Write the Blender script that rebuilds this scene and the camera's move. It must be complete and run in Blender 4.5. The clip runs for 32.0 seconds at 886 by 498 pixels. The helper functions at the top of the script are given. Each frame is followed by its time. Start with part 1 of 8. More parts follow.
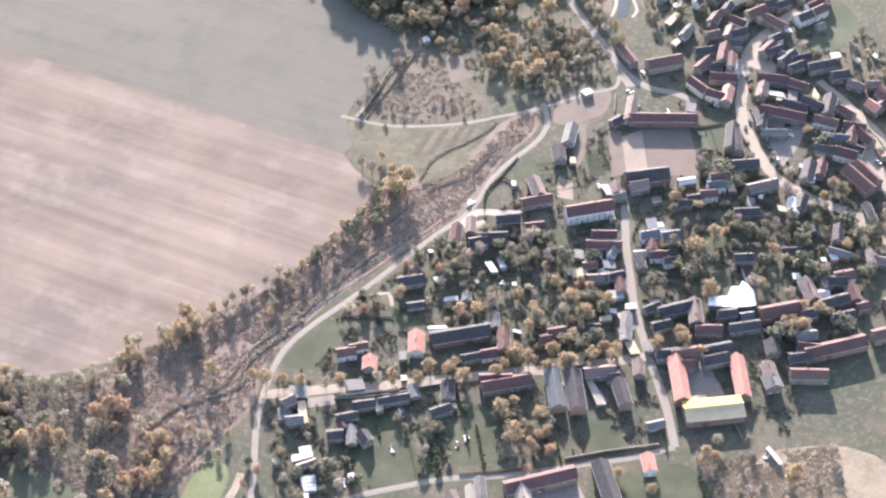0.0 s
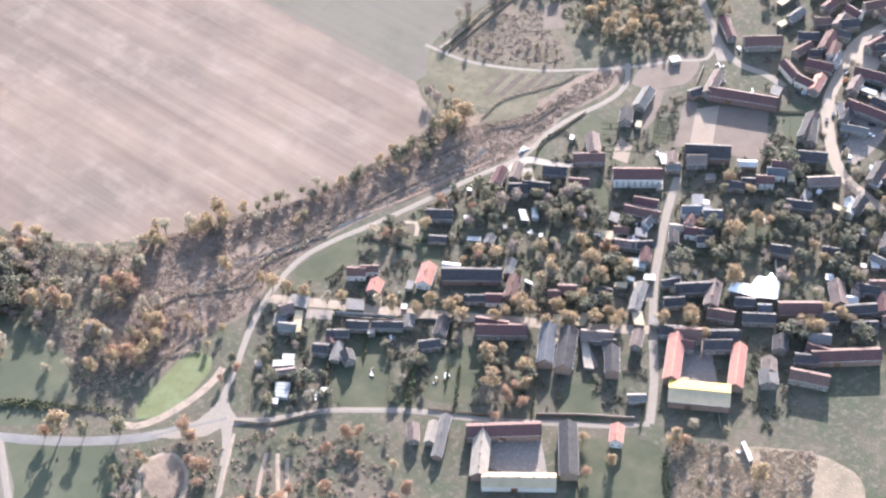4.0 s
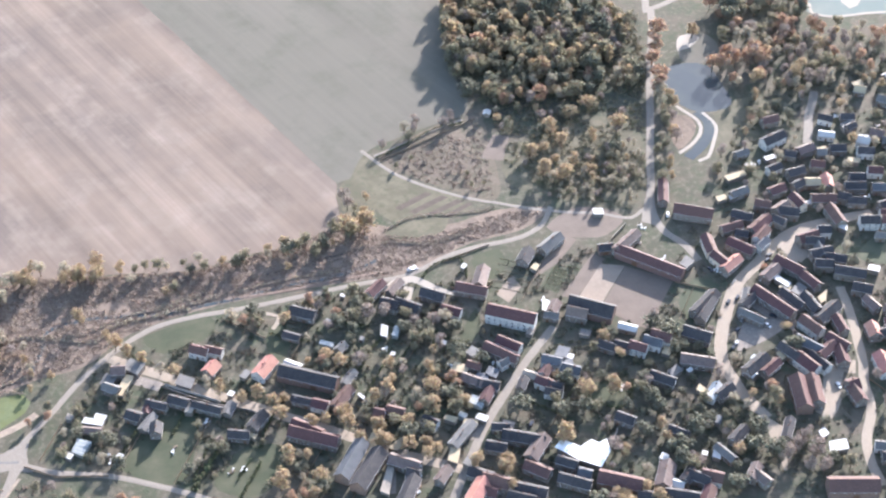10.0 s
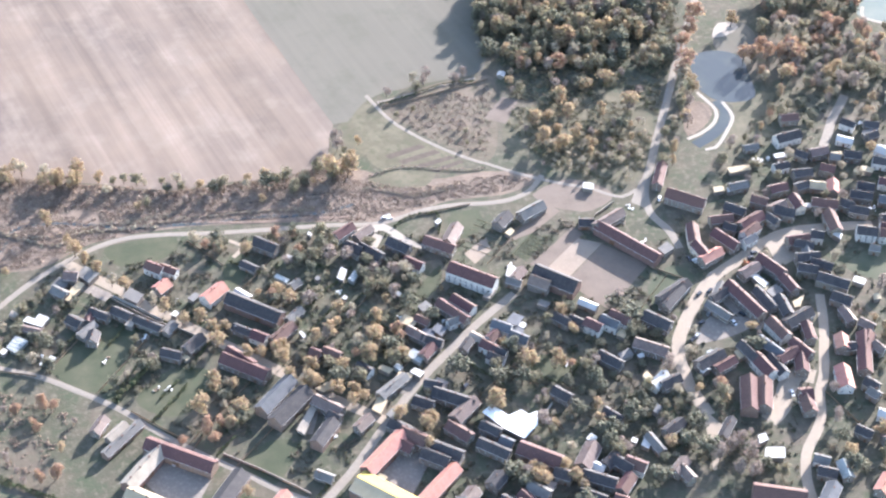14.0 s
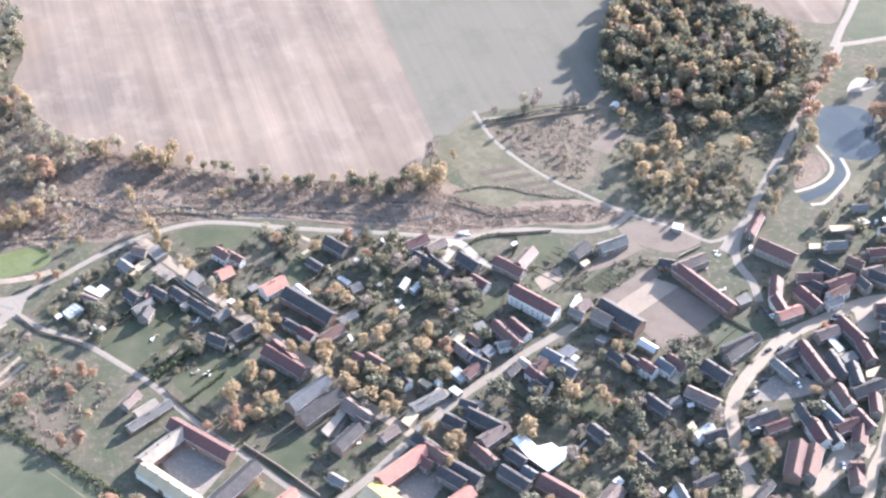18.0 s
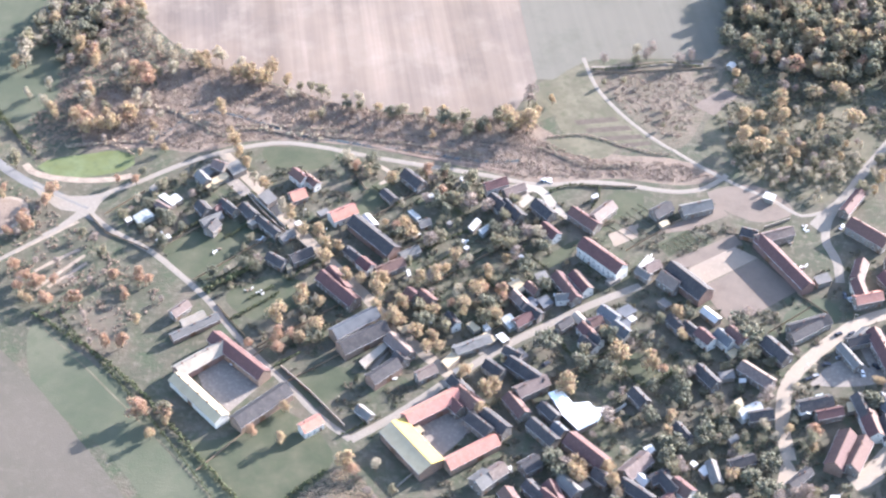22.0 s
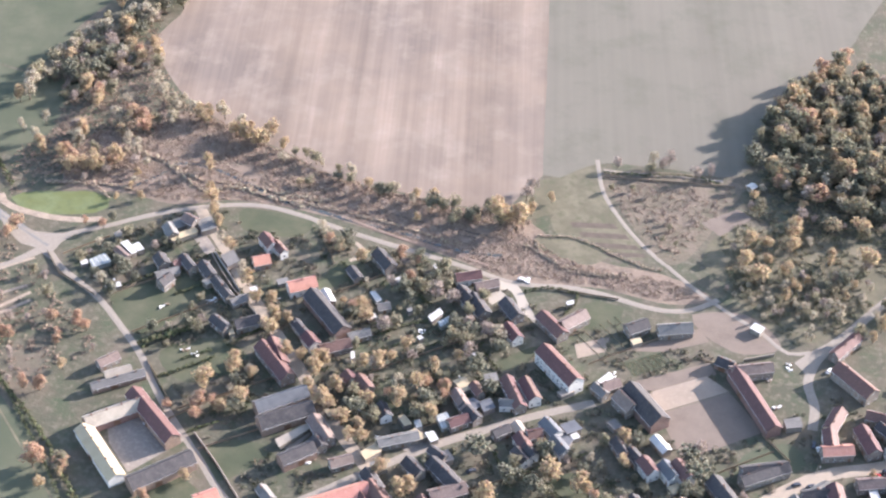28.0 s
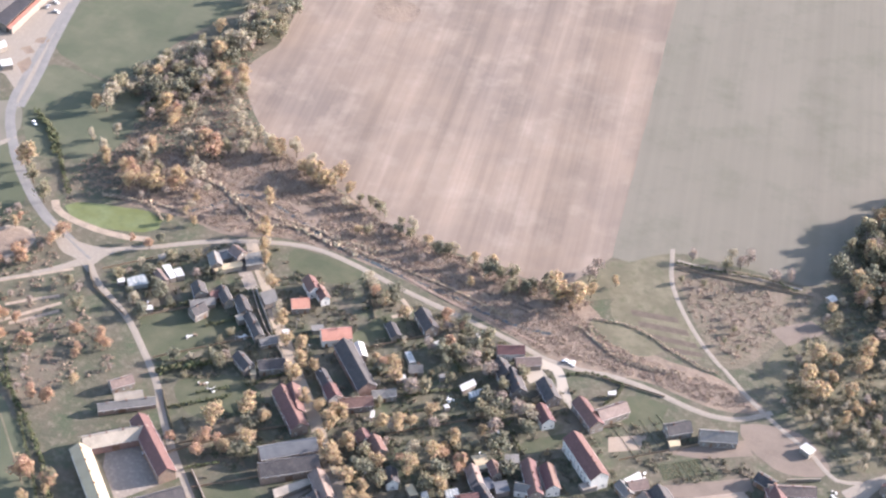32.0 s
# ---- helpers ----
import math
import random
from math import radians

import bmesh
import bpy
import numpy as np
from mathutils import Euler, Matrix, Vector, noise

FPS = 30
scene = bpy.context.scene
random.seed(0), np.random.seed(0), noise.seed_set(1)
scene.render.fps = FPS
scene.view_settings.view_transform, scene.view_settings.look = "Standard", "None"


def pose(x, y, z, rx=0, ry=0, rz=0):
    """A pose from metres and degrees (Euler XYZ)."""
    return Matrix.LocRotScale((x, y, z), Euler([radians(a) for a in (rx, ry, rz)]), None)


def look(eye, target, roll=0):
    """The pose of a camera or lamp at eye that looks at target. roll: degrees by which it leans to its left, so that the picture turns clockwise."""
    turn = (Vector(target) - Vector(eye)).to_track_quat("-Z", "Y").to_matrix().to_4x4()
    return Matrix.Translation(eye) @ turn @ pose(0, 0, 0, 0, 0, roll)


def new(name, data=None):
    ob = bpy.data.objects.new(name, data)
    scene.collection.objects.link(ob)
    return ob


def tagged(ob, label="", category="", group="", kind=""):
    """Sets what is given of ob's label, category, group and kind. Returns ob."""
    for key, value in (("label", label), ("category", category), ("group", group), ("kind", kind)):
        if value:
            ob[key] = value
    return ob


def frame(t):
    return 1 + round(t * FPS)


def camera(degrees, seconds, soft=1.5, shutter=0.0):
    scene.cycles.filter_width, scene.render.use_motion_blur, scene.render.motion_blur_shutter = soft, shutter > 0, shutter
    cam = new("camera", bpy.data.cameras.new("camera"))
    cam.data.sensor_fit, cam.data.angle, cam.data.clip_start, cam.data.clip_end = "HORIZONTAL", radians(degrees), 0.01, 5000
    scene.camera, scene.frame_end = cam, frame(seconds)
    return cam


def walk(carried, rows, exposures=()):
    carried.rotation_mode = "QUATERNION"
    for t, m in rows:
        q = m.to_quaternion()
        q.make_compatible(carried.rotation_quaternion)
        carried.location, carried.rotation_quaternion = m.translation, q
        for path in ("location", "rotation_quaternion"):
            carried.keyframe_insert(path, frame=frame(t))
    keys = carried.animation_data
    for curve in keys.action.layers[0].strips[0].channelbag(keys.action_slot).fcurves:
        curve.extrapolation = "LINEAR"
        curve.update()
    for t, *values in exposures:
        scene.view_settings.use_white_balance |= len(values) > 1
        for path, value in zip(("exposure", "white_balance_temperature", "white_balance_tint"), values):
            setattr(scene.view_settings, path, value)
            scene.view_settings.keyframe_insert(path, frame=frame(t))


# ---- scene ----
cam = camera(28.7, 32.0, soft=2.35)
PATH = [
    (0, (-510.905, -399.421, 698.190), (-509.854, -398.557, 696.724), -1.29),
    (0.5, (-499.445, -413.643, 696.561), (-498.451, -412.748, 695.075), -1.35),
    (1, (-487.922, -427.817, 694.948), (-486.971, -426.908, 693.441), -1.05),
    (1.5, (-476.238, -441.876, 693.370), (-475.346, -440.940, 691.845), -1.76),
    (2, (-464.274, -455.745, 691.844), (-463.451, -454.769, 690.305), -3.60),
    (2.5, (-451.898, -469.346, 690.378), (-451.116, -468.317, 688.851), -4.17),
    (3, (-438.978, -482.599, 688.968), (-438.206, -481.521, 687.471), -3.85),
    (3.5, (-425.404, -495.436, 687.594), (-424.624, -494.336, 686.117), -3.28),
    (4, (-411.112, -507.795, 686.217), (-410.336, -506.711, 684.726), -2.53),
    (4.5, (-396.114, -519.633, 684.789), (-395.369, -518.555, 683.278), -2.19),
    (6.5, (-332.994, -561.402, 677.734), (-332.375, -560.215, 676.248), -3.17),
    (7, (-317.764, -570.412, 675.465), (-317.145, -569.223, 673.981), -2.97),
    (7.5, (-303.119, -578.841, 672.954), (-302.500, -577.632, 671.486), -2.42),
    (8, (-289.037, -586.707, 670.226), (-288.431, -585.461, 668.784), -1.85),
    (8.5, (-275.423, -594.054, 667.334), (-274.819, -592.782, 665.913), -0.91),
    (9, (-262.156, -600.937, 664.346), (-261.542, -599.644, 662.949), -0.09),
    (9.5, (-249.115, -607.418, 661.336), (-248.507, -606.106, 659.955), 0.47),
    (10, (-236.195, -613.549, 658.369), (-235.605, -612.213, 657.002), 0.74),
    (10.5, (-223.313, -619.352, 655.485), (-222.747, -617.997, 654.127), 1.14),
    (11, (-210.412, -624.822, 652.698), (-209.867, -623.450, 651.349), 1.58),
    (11.5, (-197.468, -629.936, 649.998), (-196.943, -628.546, 648.659), 1.86),
    (12, (-184.486, -634.670, 647.365), (-183.976, -633.271, 646.029), 1.85),
    (12.5, (-171.484, -639.009, 644.780), (-170.979, -637.623, 643.429), 2.27),
    (13, (-158.472, -642.943, 642.229), (-157.989, -641.570, 640.857), 2.94),
    (13.5, (-145.447, -646.464, 639.695), (-145.003, -645.086, 638.315), 3.10),
    (14, (-132.396, -649.570, 637.167), (-132.000, -648.179, 635.785), 2.98),
    (14.5, (-119.310, -652.268, 634.647), (-118.966, -650.868, 633.261), 2.84),
    (16.5, (-66.648, -659.203, 625.039), (-66.443, -657.747, 623.683), 2.34),
    (17, (-53.447, -660.014, 622.866), (-53.278, -658.549, 621.514), 2.26),
    (17.5, (-40.304, -660.452, 620.799), (-40.174, -658.985, 619.446), 1.98),
    (18, (-27.310, -660.502, 618.813), (-27.219, -659.034, 617.458), 1.57),
    (18.5, (-14.564, -660.156, 616.887), (-14.514, -658.687, 615.531), 1.33),
    (19, (-2.150, -659.420, 615.006), (-2.145, -657.954, 613.646), 1.06),
    (19.5, (9.874, -658.309, 613.162), (9.843, -656.849, 611.796), 1.13),
    (20, (21.483, -656.834, 611.344), (21.417, -655.382, 609.970), 1.01),
    (20.5, (32.680, -655.009, 609.540), (32.579, -653.561, 608.164), 0.67),
    (21, (43.490, -652.835, 607.743), (43.354, -651.390, 606.367), 0.44),
    (21.5, (53.954, -650.317, 605.940), (53.781, -648.881, 604.559), 0.18),
    (22, (64.121, -647.457, 604.114), (63.925, -646.041, 602.716), -0.17),
    (22.5, (74.033, -644.273, 602.240), (73.839, -642.882, 600.816), -0.39),
    (23, (83.726, -640.789, 600.277), (83.518, -639.395, 598.858), -0.38),
    (23.5, (93.215, -637.033, 598.168), (93.026, -635.621, 596.764), 0.14),
    (24, (102.505, -633.031, 595.834), (102.367, -631.593, 594.451), 1.15),
    (24.5, (111.586, -628.809, 593.189), (111.450, -627.353, 591.825), 1.56),
    (25, (120.437, -624.390, 590.153), (120.270, -622.928, 588.798), 1.67),
    (25.5, (129.033, -619.796, 586.668), (128.824, -618.333, 585.321), 1.40),
    (26, (137.342, -615.055, 582.720), (137.078, -613.592, 581.382), 1.23),
    (26.5, (145.333, -610.191, 578.352), (145.016, -608.732, 577.021), 1.29),
    (28.5, (173.725, -589.545, 559.304), (173.270, -588.097, 558.001), 2.05),
    (29, (179.866, -584.018, 554.930), (179.390, -582.576, 553.628), 2.70),
    (29.5, (185.615, -578.334, 550.930), (185.105, -576.901, 549.632), 3.23),
    (30, (191.000, -572.510, 547.297), (190.441, -571.078, 546.017), 3.21),
    (30.5, (196.076, -566.574, 543.976), (195.477, -565.137, 542.721), 3.25),
    (31, (200.926, -560.559, 540.883), (200.300, -559.119, 539.644), 3.55),
    (31.5, (205.643, -554.496, 537.928), (205.010, -553.056, 536.693), 4.08),
    (32, (210.305, -548.414, 535.029), (209.671, -546.984, 533.784), 4.81),
]
walk(cam, [(t, look(eye, target, roll)) for t, eye, target, roll in PATH], exposures=[(0.0, 2.36, 6540, 18), (2.0, 2.34, 6490, 17), (4.0, 2.38, 6440, 17), (7.0, 2.45, 6390, 16), (9.0, 2.21, 6290, 14), (11.0, 2.36, 6240, 14), (13.0, 2.47, 6240, 14), (17.0, 2.53, 6190, 15), (21.0, 2.63, 6190, 16), (23.0, 2.64, 6190, 16), (26.0, 2.38, 6390, 17), (29.0, 2.31, 6640, 18), (32.0, 2.28, 6740, 19)])

# world and sun
SUN_AZ, SUN_EL = radians(47), radians(20)      # azimuth from +y towards +x
world = bpy.data.worlds.new("sky")
scene.world = world
world.use_nodes = True
wn = world.node_tree
sky = wn.nodes.new("ShaderNodeTexSky")
sky.sky_type, sky.sun_disc = "NISHITA", False
sky.sun_elevation, sky.sun_rotation = SUN_EL, SUN_AZ
sky.dust_density = 1.0
wn.links.new(sky.outputs[0], wn.nodes["Background"].inputs[0])
wn.nodes["Background"].inputs[1].default_value = 0.115
sun = new("sun", bpy.data.lights.new("sun", "SUN"))
sun.data.energy, sun.data.angle, sun.data.color = 3.5, radians(0.6), (1.0, 0.955, 0.93)
to_sun = Vector((math.sin(SUN_AZ) * math.cos(SUN_EL), math.cos(SUN_AZ) * math.cos(SUN_EL), math.sin(SUN_EL)))
sun.matrix_world = look(to_sun * 800, (0, 0, 0))


# materials
def furrows(m, heading, bands):
    """Long bands along a heading (degrees from +y to +x): (metres wide, strength) each, darkening and lightening the soil."""
    nt, n = m.node_tree, m.node_tree.nodes
    bsdf = n["Principled BSDF"]
    c = bsdf.inputs["Base Color"].links[0].from_socket
    geo = n.new("ShaderNodeNewGeometry")
    for wide, amount in bands:
        turn = n.new("ShaderNodeMapping")
        turn.vector_type = "TEXTURE"
        turn.inputs["Rotation"].default_value = (0, 0, radians(-heading))
        turn.inputs["Scale"].default_value = (wide, wide * 50, 1)
        nt.links.new(geo.outputs["Position"], turn.inputs["Vector"])
        tex = n.new("ShaderNodeTexNoise")
        tex.inputs["Scale"].default_value, tex.inputs["Detail"].default_value = 1.0, 2
        nt.links.new(turn.outputs[0], tex.inputs["Vector"])
        ramp = n.new("ShaderNodeMapRange")
        for key, value in (("From Min", .3), ("From Max", .7), ("To Min", 1 - amount), ("To Max", 1 + amount)):
            ramp.inputs[key].default_value = value
        nt.links.new(tex.outputs["Fac"], ramp.inputs["Value"])
        mul = n.new("ShaderNodeVectorMath")
        mul.operation = "SCALE"
        nt.links.new(c, mul.inputs[0])
        nt.links.new(ramp.outputs[0], mul.inputs["Scale"])
        c = mul.outputs[0]
    nt.links.new(c, bsdf.inputs["Base Color"])


def mat(name, base, rough=0.9, vary=(), bump=0.0, bump_scale=1.0, metal=0.0, island=0.0, random_hue=0.0, thin=0.0):
    """A surface whose colour wanders between base and the colours in vary: (colour, scale in 1/m, low, high)."""
    m = bpy.data.materials.new(name)
    m.use_nodes = True
    nt, n = m.node_tree, m.node_tree.nodes
    bsdf = n["Principled BSDF"]
    bsdf.inputs["Roughness"].default_value, bsdf.inputs["Metallic"].default_value = rough, metal
    if .64 < rough < .86:
        bsdf.inputs["Specular IOR Level"].default_value = .3
    if rough >= .9:
        bsdf.inputs["Specular IOR Level"].default_value = .25 if rough < .96 else .08
    geo = n.new("ShaderNodeNewGeometry")
    at = geo.outputs["Position"]
    c = n.new("ShaderNodeRGB").outputs[0]
    c.default_value = (*base, 1)
    for i, (other, scale, low, high) in enumerate(vary):
        tex = n.new("ShaderNodeTexNoise")
        tex.inputs["Scale"].default_value, tex.inputs["Detail"].default_value = scale, 5
        tex.inputs["Roughness"].default_value = 0.6
        shift = n.new("ShaderNodeVectorMath")
        shift.inputs[1].default_value = (37.1 * i, 11.7 * i, 5.3 * i)
        nt.links.new(at, shift.inputs[0])
        nt.links.new(shift.outputs[0], tex.inputs["Vector"])
        ramp = n.new("ShaderNodeMapRange")
        ramp.inputs["From Min"].default_value, ramp.inputs["From Max"].default_value = low, high
        nt.links.new(tex.outputs["Fac"], ramp.inputs["Value"])
        mix = n.new("ShaderNodeMix")
        mix.data_type = "RGBA"
        nt.links.new(ramp.outputs[0], mix.inputs[0])
        nt.links.new(c, mix.inputs[6])
        mix.inputs[7].default_value = (*other, 1)
        c = mix.outputs[2]
    if random_hue or island:
        info = n.new("ShaderNodeObjectInfo") if random_hue else geo
        value = info.outputs["Random"] if random_hue else geo.outputs["Random Per Island"]
        hsv = n.new("ShaderNodeHueSaturation")
        amount = random_hue or island
        for socket, low, high in (("Hue", 0.5 - 0.06 * amount, 0.5 + 0.06 * amount), ("Value", 1 - 0.45 * amount, 1 + 0.45 * amount)):
            r = n.new("ShaderNodeMapRange")
            r.inputs["To Min"].default_value, r.inputs["To Max"].default_value = low, high
            nt.links.new(value, r.inputs["Value"])
            nt.links.new(r.outputs[0], hsv.inputs[socket])
        nt.links.new(c, hsv.inputs["Color"])
        c = hsv.outputs[0]
    nt.links.new(c, bsdf.inputs["Base Color"])
    if thin:
        glow = n.new("ShaderNodeBsdfTranslucent")
        both = n.new("ShaderNodeMixShader")
        both.inputs[0].default_value = thin
        nt.links.new(c, glow.inputs[0])
        nt.links.new(bsdf.outputs[0], both.inputs[1])
        nt.links.new(glow.outputs[0], both.inputs[2])
        nt.links.new(both.outputs[0], n["Material Output"].inputs["Surface"])
    if bump:
        tex = n.new("ShaderNodeTexNoise")
        tex.inputs["Scale"].default_value, tex.inputs["Detail"].default_value = bump_scale, 4
        nt.links.new(at, tex.inputs["Vector"])
        b = n.new("ShaderNodeBump")
        b.inputs["Strength"].default_value, b.inputs["Distance"].default_value = 1.0, bump
        nt.links.new(tex.outputs["Fac"], b.inputs["Height"])
        nt.links.new(b.outputs[0], bsdf.inputs["Normal"])
    return m


M_GROUND = mat("rough_grass", (.074, .072, .05), vary=(((.12, .098, .074), .03, .42, .62), ((.062, .074, .044), .09, .45, .7), ((.15, .13, .098), .35, .5, .75)), bump=.25, bump_scale=.8)
M_PLOUGH = mat("ploughed_soil", (.215, .167, .134), rough=.97, vary=(((.155, .126, .108), .012, .4, .65), ((.245, .2, .167), .05, .5, .8)), bump=.1, bump_scale=1.5)
M_GRAIN = mat("thin_grain", (.145, .133, .109), rough=.97, vary=(((.163, .147, .122), .01, .4, .7), ((.118, .115, .09), .05, .5, .8)), bump=.08, bump_scale=1.5)
furrows(M_PLOUGH, -14.9, ((19, .17), (5.4, .08), (1.6, .05)))
furrows(M_GRAIN, -14.9, ((21, .05), (4, .04)))
M_GRAVEL = mat("pale_gravel", (.21, .178, .145), rough=.88, vary=(((.21, .18, .148), .2, .4, .7), ((.3, .26, .22), 1.2, .5, .8)), bump=.03, bump_scale=4)
M_PAVED = mat("pale_paving", (.28, .225, .172), rough=.88, vary=(((.27, .22, .17), .12, .4, .7), ((.35, .295, .24), 1.2, .5, .8)), bump=.03, bump_scale=4)
M_ASPH = mat("worn_asphalt", (.16, .153, .148), vary=(((.2, .188, .175), .15, .4, .7), ((.14, .135, .13), .8, .5, .8)), bump=.02, bump_scale=5)
ROOF = {
    "R": mat("red_clay_tiles", (.112, .06, .053), .66, (((.095, .052, .048), .25, .4, .7), ((.18, .1, .088), 1.1, .5, .8)), .05, 3, random_hue=.35),
    "O": mat("new_orange_tiles", (.42, .185, .14), .6, (((.34, .145, .105), .3, .4, .7), ((.48, .24, .185), 1.1, .5, .8)), .05, 3, random_hue=.15),
    "D": mat("dark_weathered_tiles", (.056, .051, .053), .66, (((.036, .034, .037), .25, .4, .7), ((.1, .085, .078), .9, .5, .8)), .05, 3, random_hue=.3),
    "B": mat("brown_weathered_tiles", (.15, .105, .09), .6, (((.11, .078, .068), .25, .4, .7), ((.25, .18, .15), .9, .5, .8)), .05, 3, random_hue=.3),
    "G": mat("grey_fibre_cement", (.15, .142, .134), .7, (((.11, .105, .1), .2, .4, .7), ((.2, .188, .176), .9, .5, .8)), .04, 2, random_hue=.25),
    "W": mat("white_sheet_roof", (.47, .455, .43), .6, (((.38, .365, .345), .3, .45, .75),), .02, 2),
    "T": mat("tan_felt_roof", (.29, .245, .205), .8, (((.22, .185, .155), .2, .4, .7), ((.35, .3, .25), .9, .5, .8)), .04, 2, random_hue=.2),
    "C": mat("cream_sheet_roof", (.42, .34, .225), .8, (((.36, .29, .19), .25, .4, .7),), .03, 2),
    "Y": mat("yellow_sheet_roof", (.52, .37, .1), .75, (((.47, .33, .09), .15, .4, .7), ((.55, .4, .12), .8, .5, .8)), .02, 2),
    "S": mat("blue_grey_sheet_roof", (.11, .114, .124), .66, (((.08, .084, .094), .2, .4, .7),), .03, 2, random_hue=.2),
    "L": mat("clouded_greenhouse_glazing", (.3, .31, .3), .35, (((.2, .22, .21), .6, .4, .7),), .02, 1.5),
    "Z": mat("bright_membrane_roof", (.88, .87, .85), .35, (((.8, .79, .77), .15, .4, .7),), .01, 1.5),
}
ROOF_WORDS = {"R": "dark red tile", "O": "orange-red tile", "D": "dark grey tile", "B": "weathered brown tile", "G": "grey fibre-cement", "W": "white sheet", "T": "tan felt",
              "C": "cream sheet", "Y": "bright yellow sheet", "S": "blue-grey sheet", "L": "clouded glass", "Z": "glaring white membrane"}
WALL = {
    "P": mat("beige_plaster", (.2, .175, .152), .9, (((.17, .148, .128), .3, .4, .7), ((.27, .238, .208), 1.2, .5, .8)), .02, 3, random_hue=.3),
    "W": mat("white_plaster", (.6, .58, .54), .9, (((.5, .475, .44), .3, .45, .75),), .02, 3),
    "C": mat("cream_plaster", (.70, .60, .48), .9, (((.6, .5, .4), .3, .4, .7),), .02, 3),
    "K": mat("old_brick", (.19, .135, .115), .9, (((.22, .14, .11), .3, .4, .7), ((.38, .27, .21), 1.5, .5, .8)), .03, 4, random_hue=.3),
}
WALL_WORDS = {"P": "beige plaster walls", "W": "white plaster walls", "C": "cream plaster walls", "K": "old brick walls"}
M_PANE = mat("window_glass", (.04, .045, .05), .08)
M_FRAME = mat("white_window_frame", (.8, .79, .77), .6)
M_DOOR = mat("brown_door", (.16, .09, .055), .7, (((.1, .06, .04), 1, .4, .7),))
M_BRICK = mat("chimney_brick", (.2, .12, .095), .9, (((.14, .085, .07), 1.5, .4, .7),))
M_METAL = mat("zinc_ridge", (.5, .47, .44), .5, (((.38, .36, .34), .8, .4, .7),))
M_LAWN = mat("lawn", (.054, .062, .037), vary=(((.1, .096, .062), .05, .4, .7), ((.063, .074, .042), .25, .5, .8)), bump=.1, bump_scale=2)
M_MEADOW = mat("meadow", (.066, .075, .048), vary=(((.118, .115, .078), .02, .4, .7), ((.07, .082, .05), .12, .5, .8)), bump=.1, bump_scale=1)
M_SCRUB = mat("dead_scrub", (.205, .153, .118), vary=(((.125, .096, .077), .05, .4, .65), ((.225, .175, .135), .4, .5, .75)), bump=.35, bump_scale=.5)
M_REED = mat("dead_reed", (.275, .205, .155), vary=(((.19, .14, .107), .1, .4, .65),), island=.4, bump=.1, bump_scale=2)
M_MULCH = mat("dark_dug_earth", (.085, .066, .054), vary=(((.115, .09, .072), .3, .4, .7),), bump=.15, bump_scale=1.5)
M_ROUGH = mat("rough_pasture", (.102, .092, .062), vary=(((.15, .13, .09), .08, .4, .65), ((.08, .084, .05), .3, .5, .75)), bump=.15, bump_scale=1.2)
M_STRAW = mat("dry_straw", (.34, .27, .2), .95, (((.25, .195, .145), .3, .4, .65),), island=.5)
M_BANK = mat("sandy_bank", (.29, .225, .17), .88, (((.2, .155, .12), .2, .4, .65), ((.36, .29, .22), .7, .5, .8)), bump=.1, bump_scale=1.5)
M_STUBBLE = mat("stubble_soil", (.12, .104, .085), .97, (((.098, .09, .07), .02, .4, .65), ((.138, .118, .097), .3, .5, .8)), bump=.1, bump_scale=1.2)
M_DRYGRASS = mat("dry_grass", (.26, .205, .15), .95, (((.19, .155, .11), .08, .4, .65), ((.3, .245, .185), .5, .5, .75)), bump=.3, bump_scale=1.2)
M_MEADOWGRASS = mat("tall_faded_grass", (.2, .185, .125), .95, (((.26, .215, .15), .1, .45, .6), ((.13, .135, .085), .16, .5, .62)), island=.4, thin=.3)
M_WASTE = mat("brown_waste_ground", (.128, .106, .078), .95, (((.165, .13, .1), .06, .42, .62), ((.09, .085, .055), .25, .5, .72)), bump=.3, bump_scale=.6)
M_DRYSTEM = mat("dry_stems", (.36, .285, .21), .95, island=.35, thin=.35)
M_SOIL = mat("garden_soil", (.17, .134, .11), vary=(((.14, .11, .09), .1, .4, .7), ((.18, .143, .115), .6, .5, .8)), bump=.15, bump_scale=1.5)
M_TILTH = mat("raked_soil", (.27, .214, .168), vary=(((.225, .178, .14), .06, .4, .7), ((.31, .25, .198), .7, .5, .8)), bump=.1, bump_scale=1.5)
M_YARD = mat("yard_dirt", (.21, .178, .15), rough=.88, vary=(((.19, .16, .135), .09, .4, .7), ((.33, .285, .245), .6, .5, .8)), bump=.06, bump_scale=2)
M_SAND = mat("pale_sand", (.31, .27, .225), rough=.88, vary=(((.31, .27, .225), .2, .4, .7),), bump=.05, bump_scale=2)
M_ALGAE = mat("duckweed", (.1, .112, .04), .7, (((.13, .15, .072), .08, .4, .7), ((.08, .098, .045), .3, .5, .8)))
M_WATER = mat("still_water", (.05, .06, .065), .06, (((.07, .08, .075), .05, .4, .7),), bump=.01, bump_scale=.6)
M_LAKE = mat("pale_lake", (.14, .17, .155), .9, (((.18, .2, .18), .04, .4, .7),), bump=.02, bump_scale=.6)
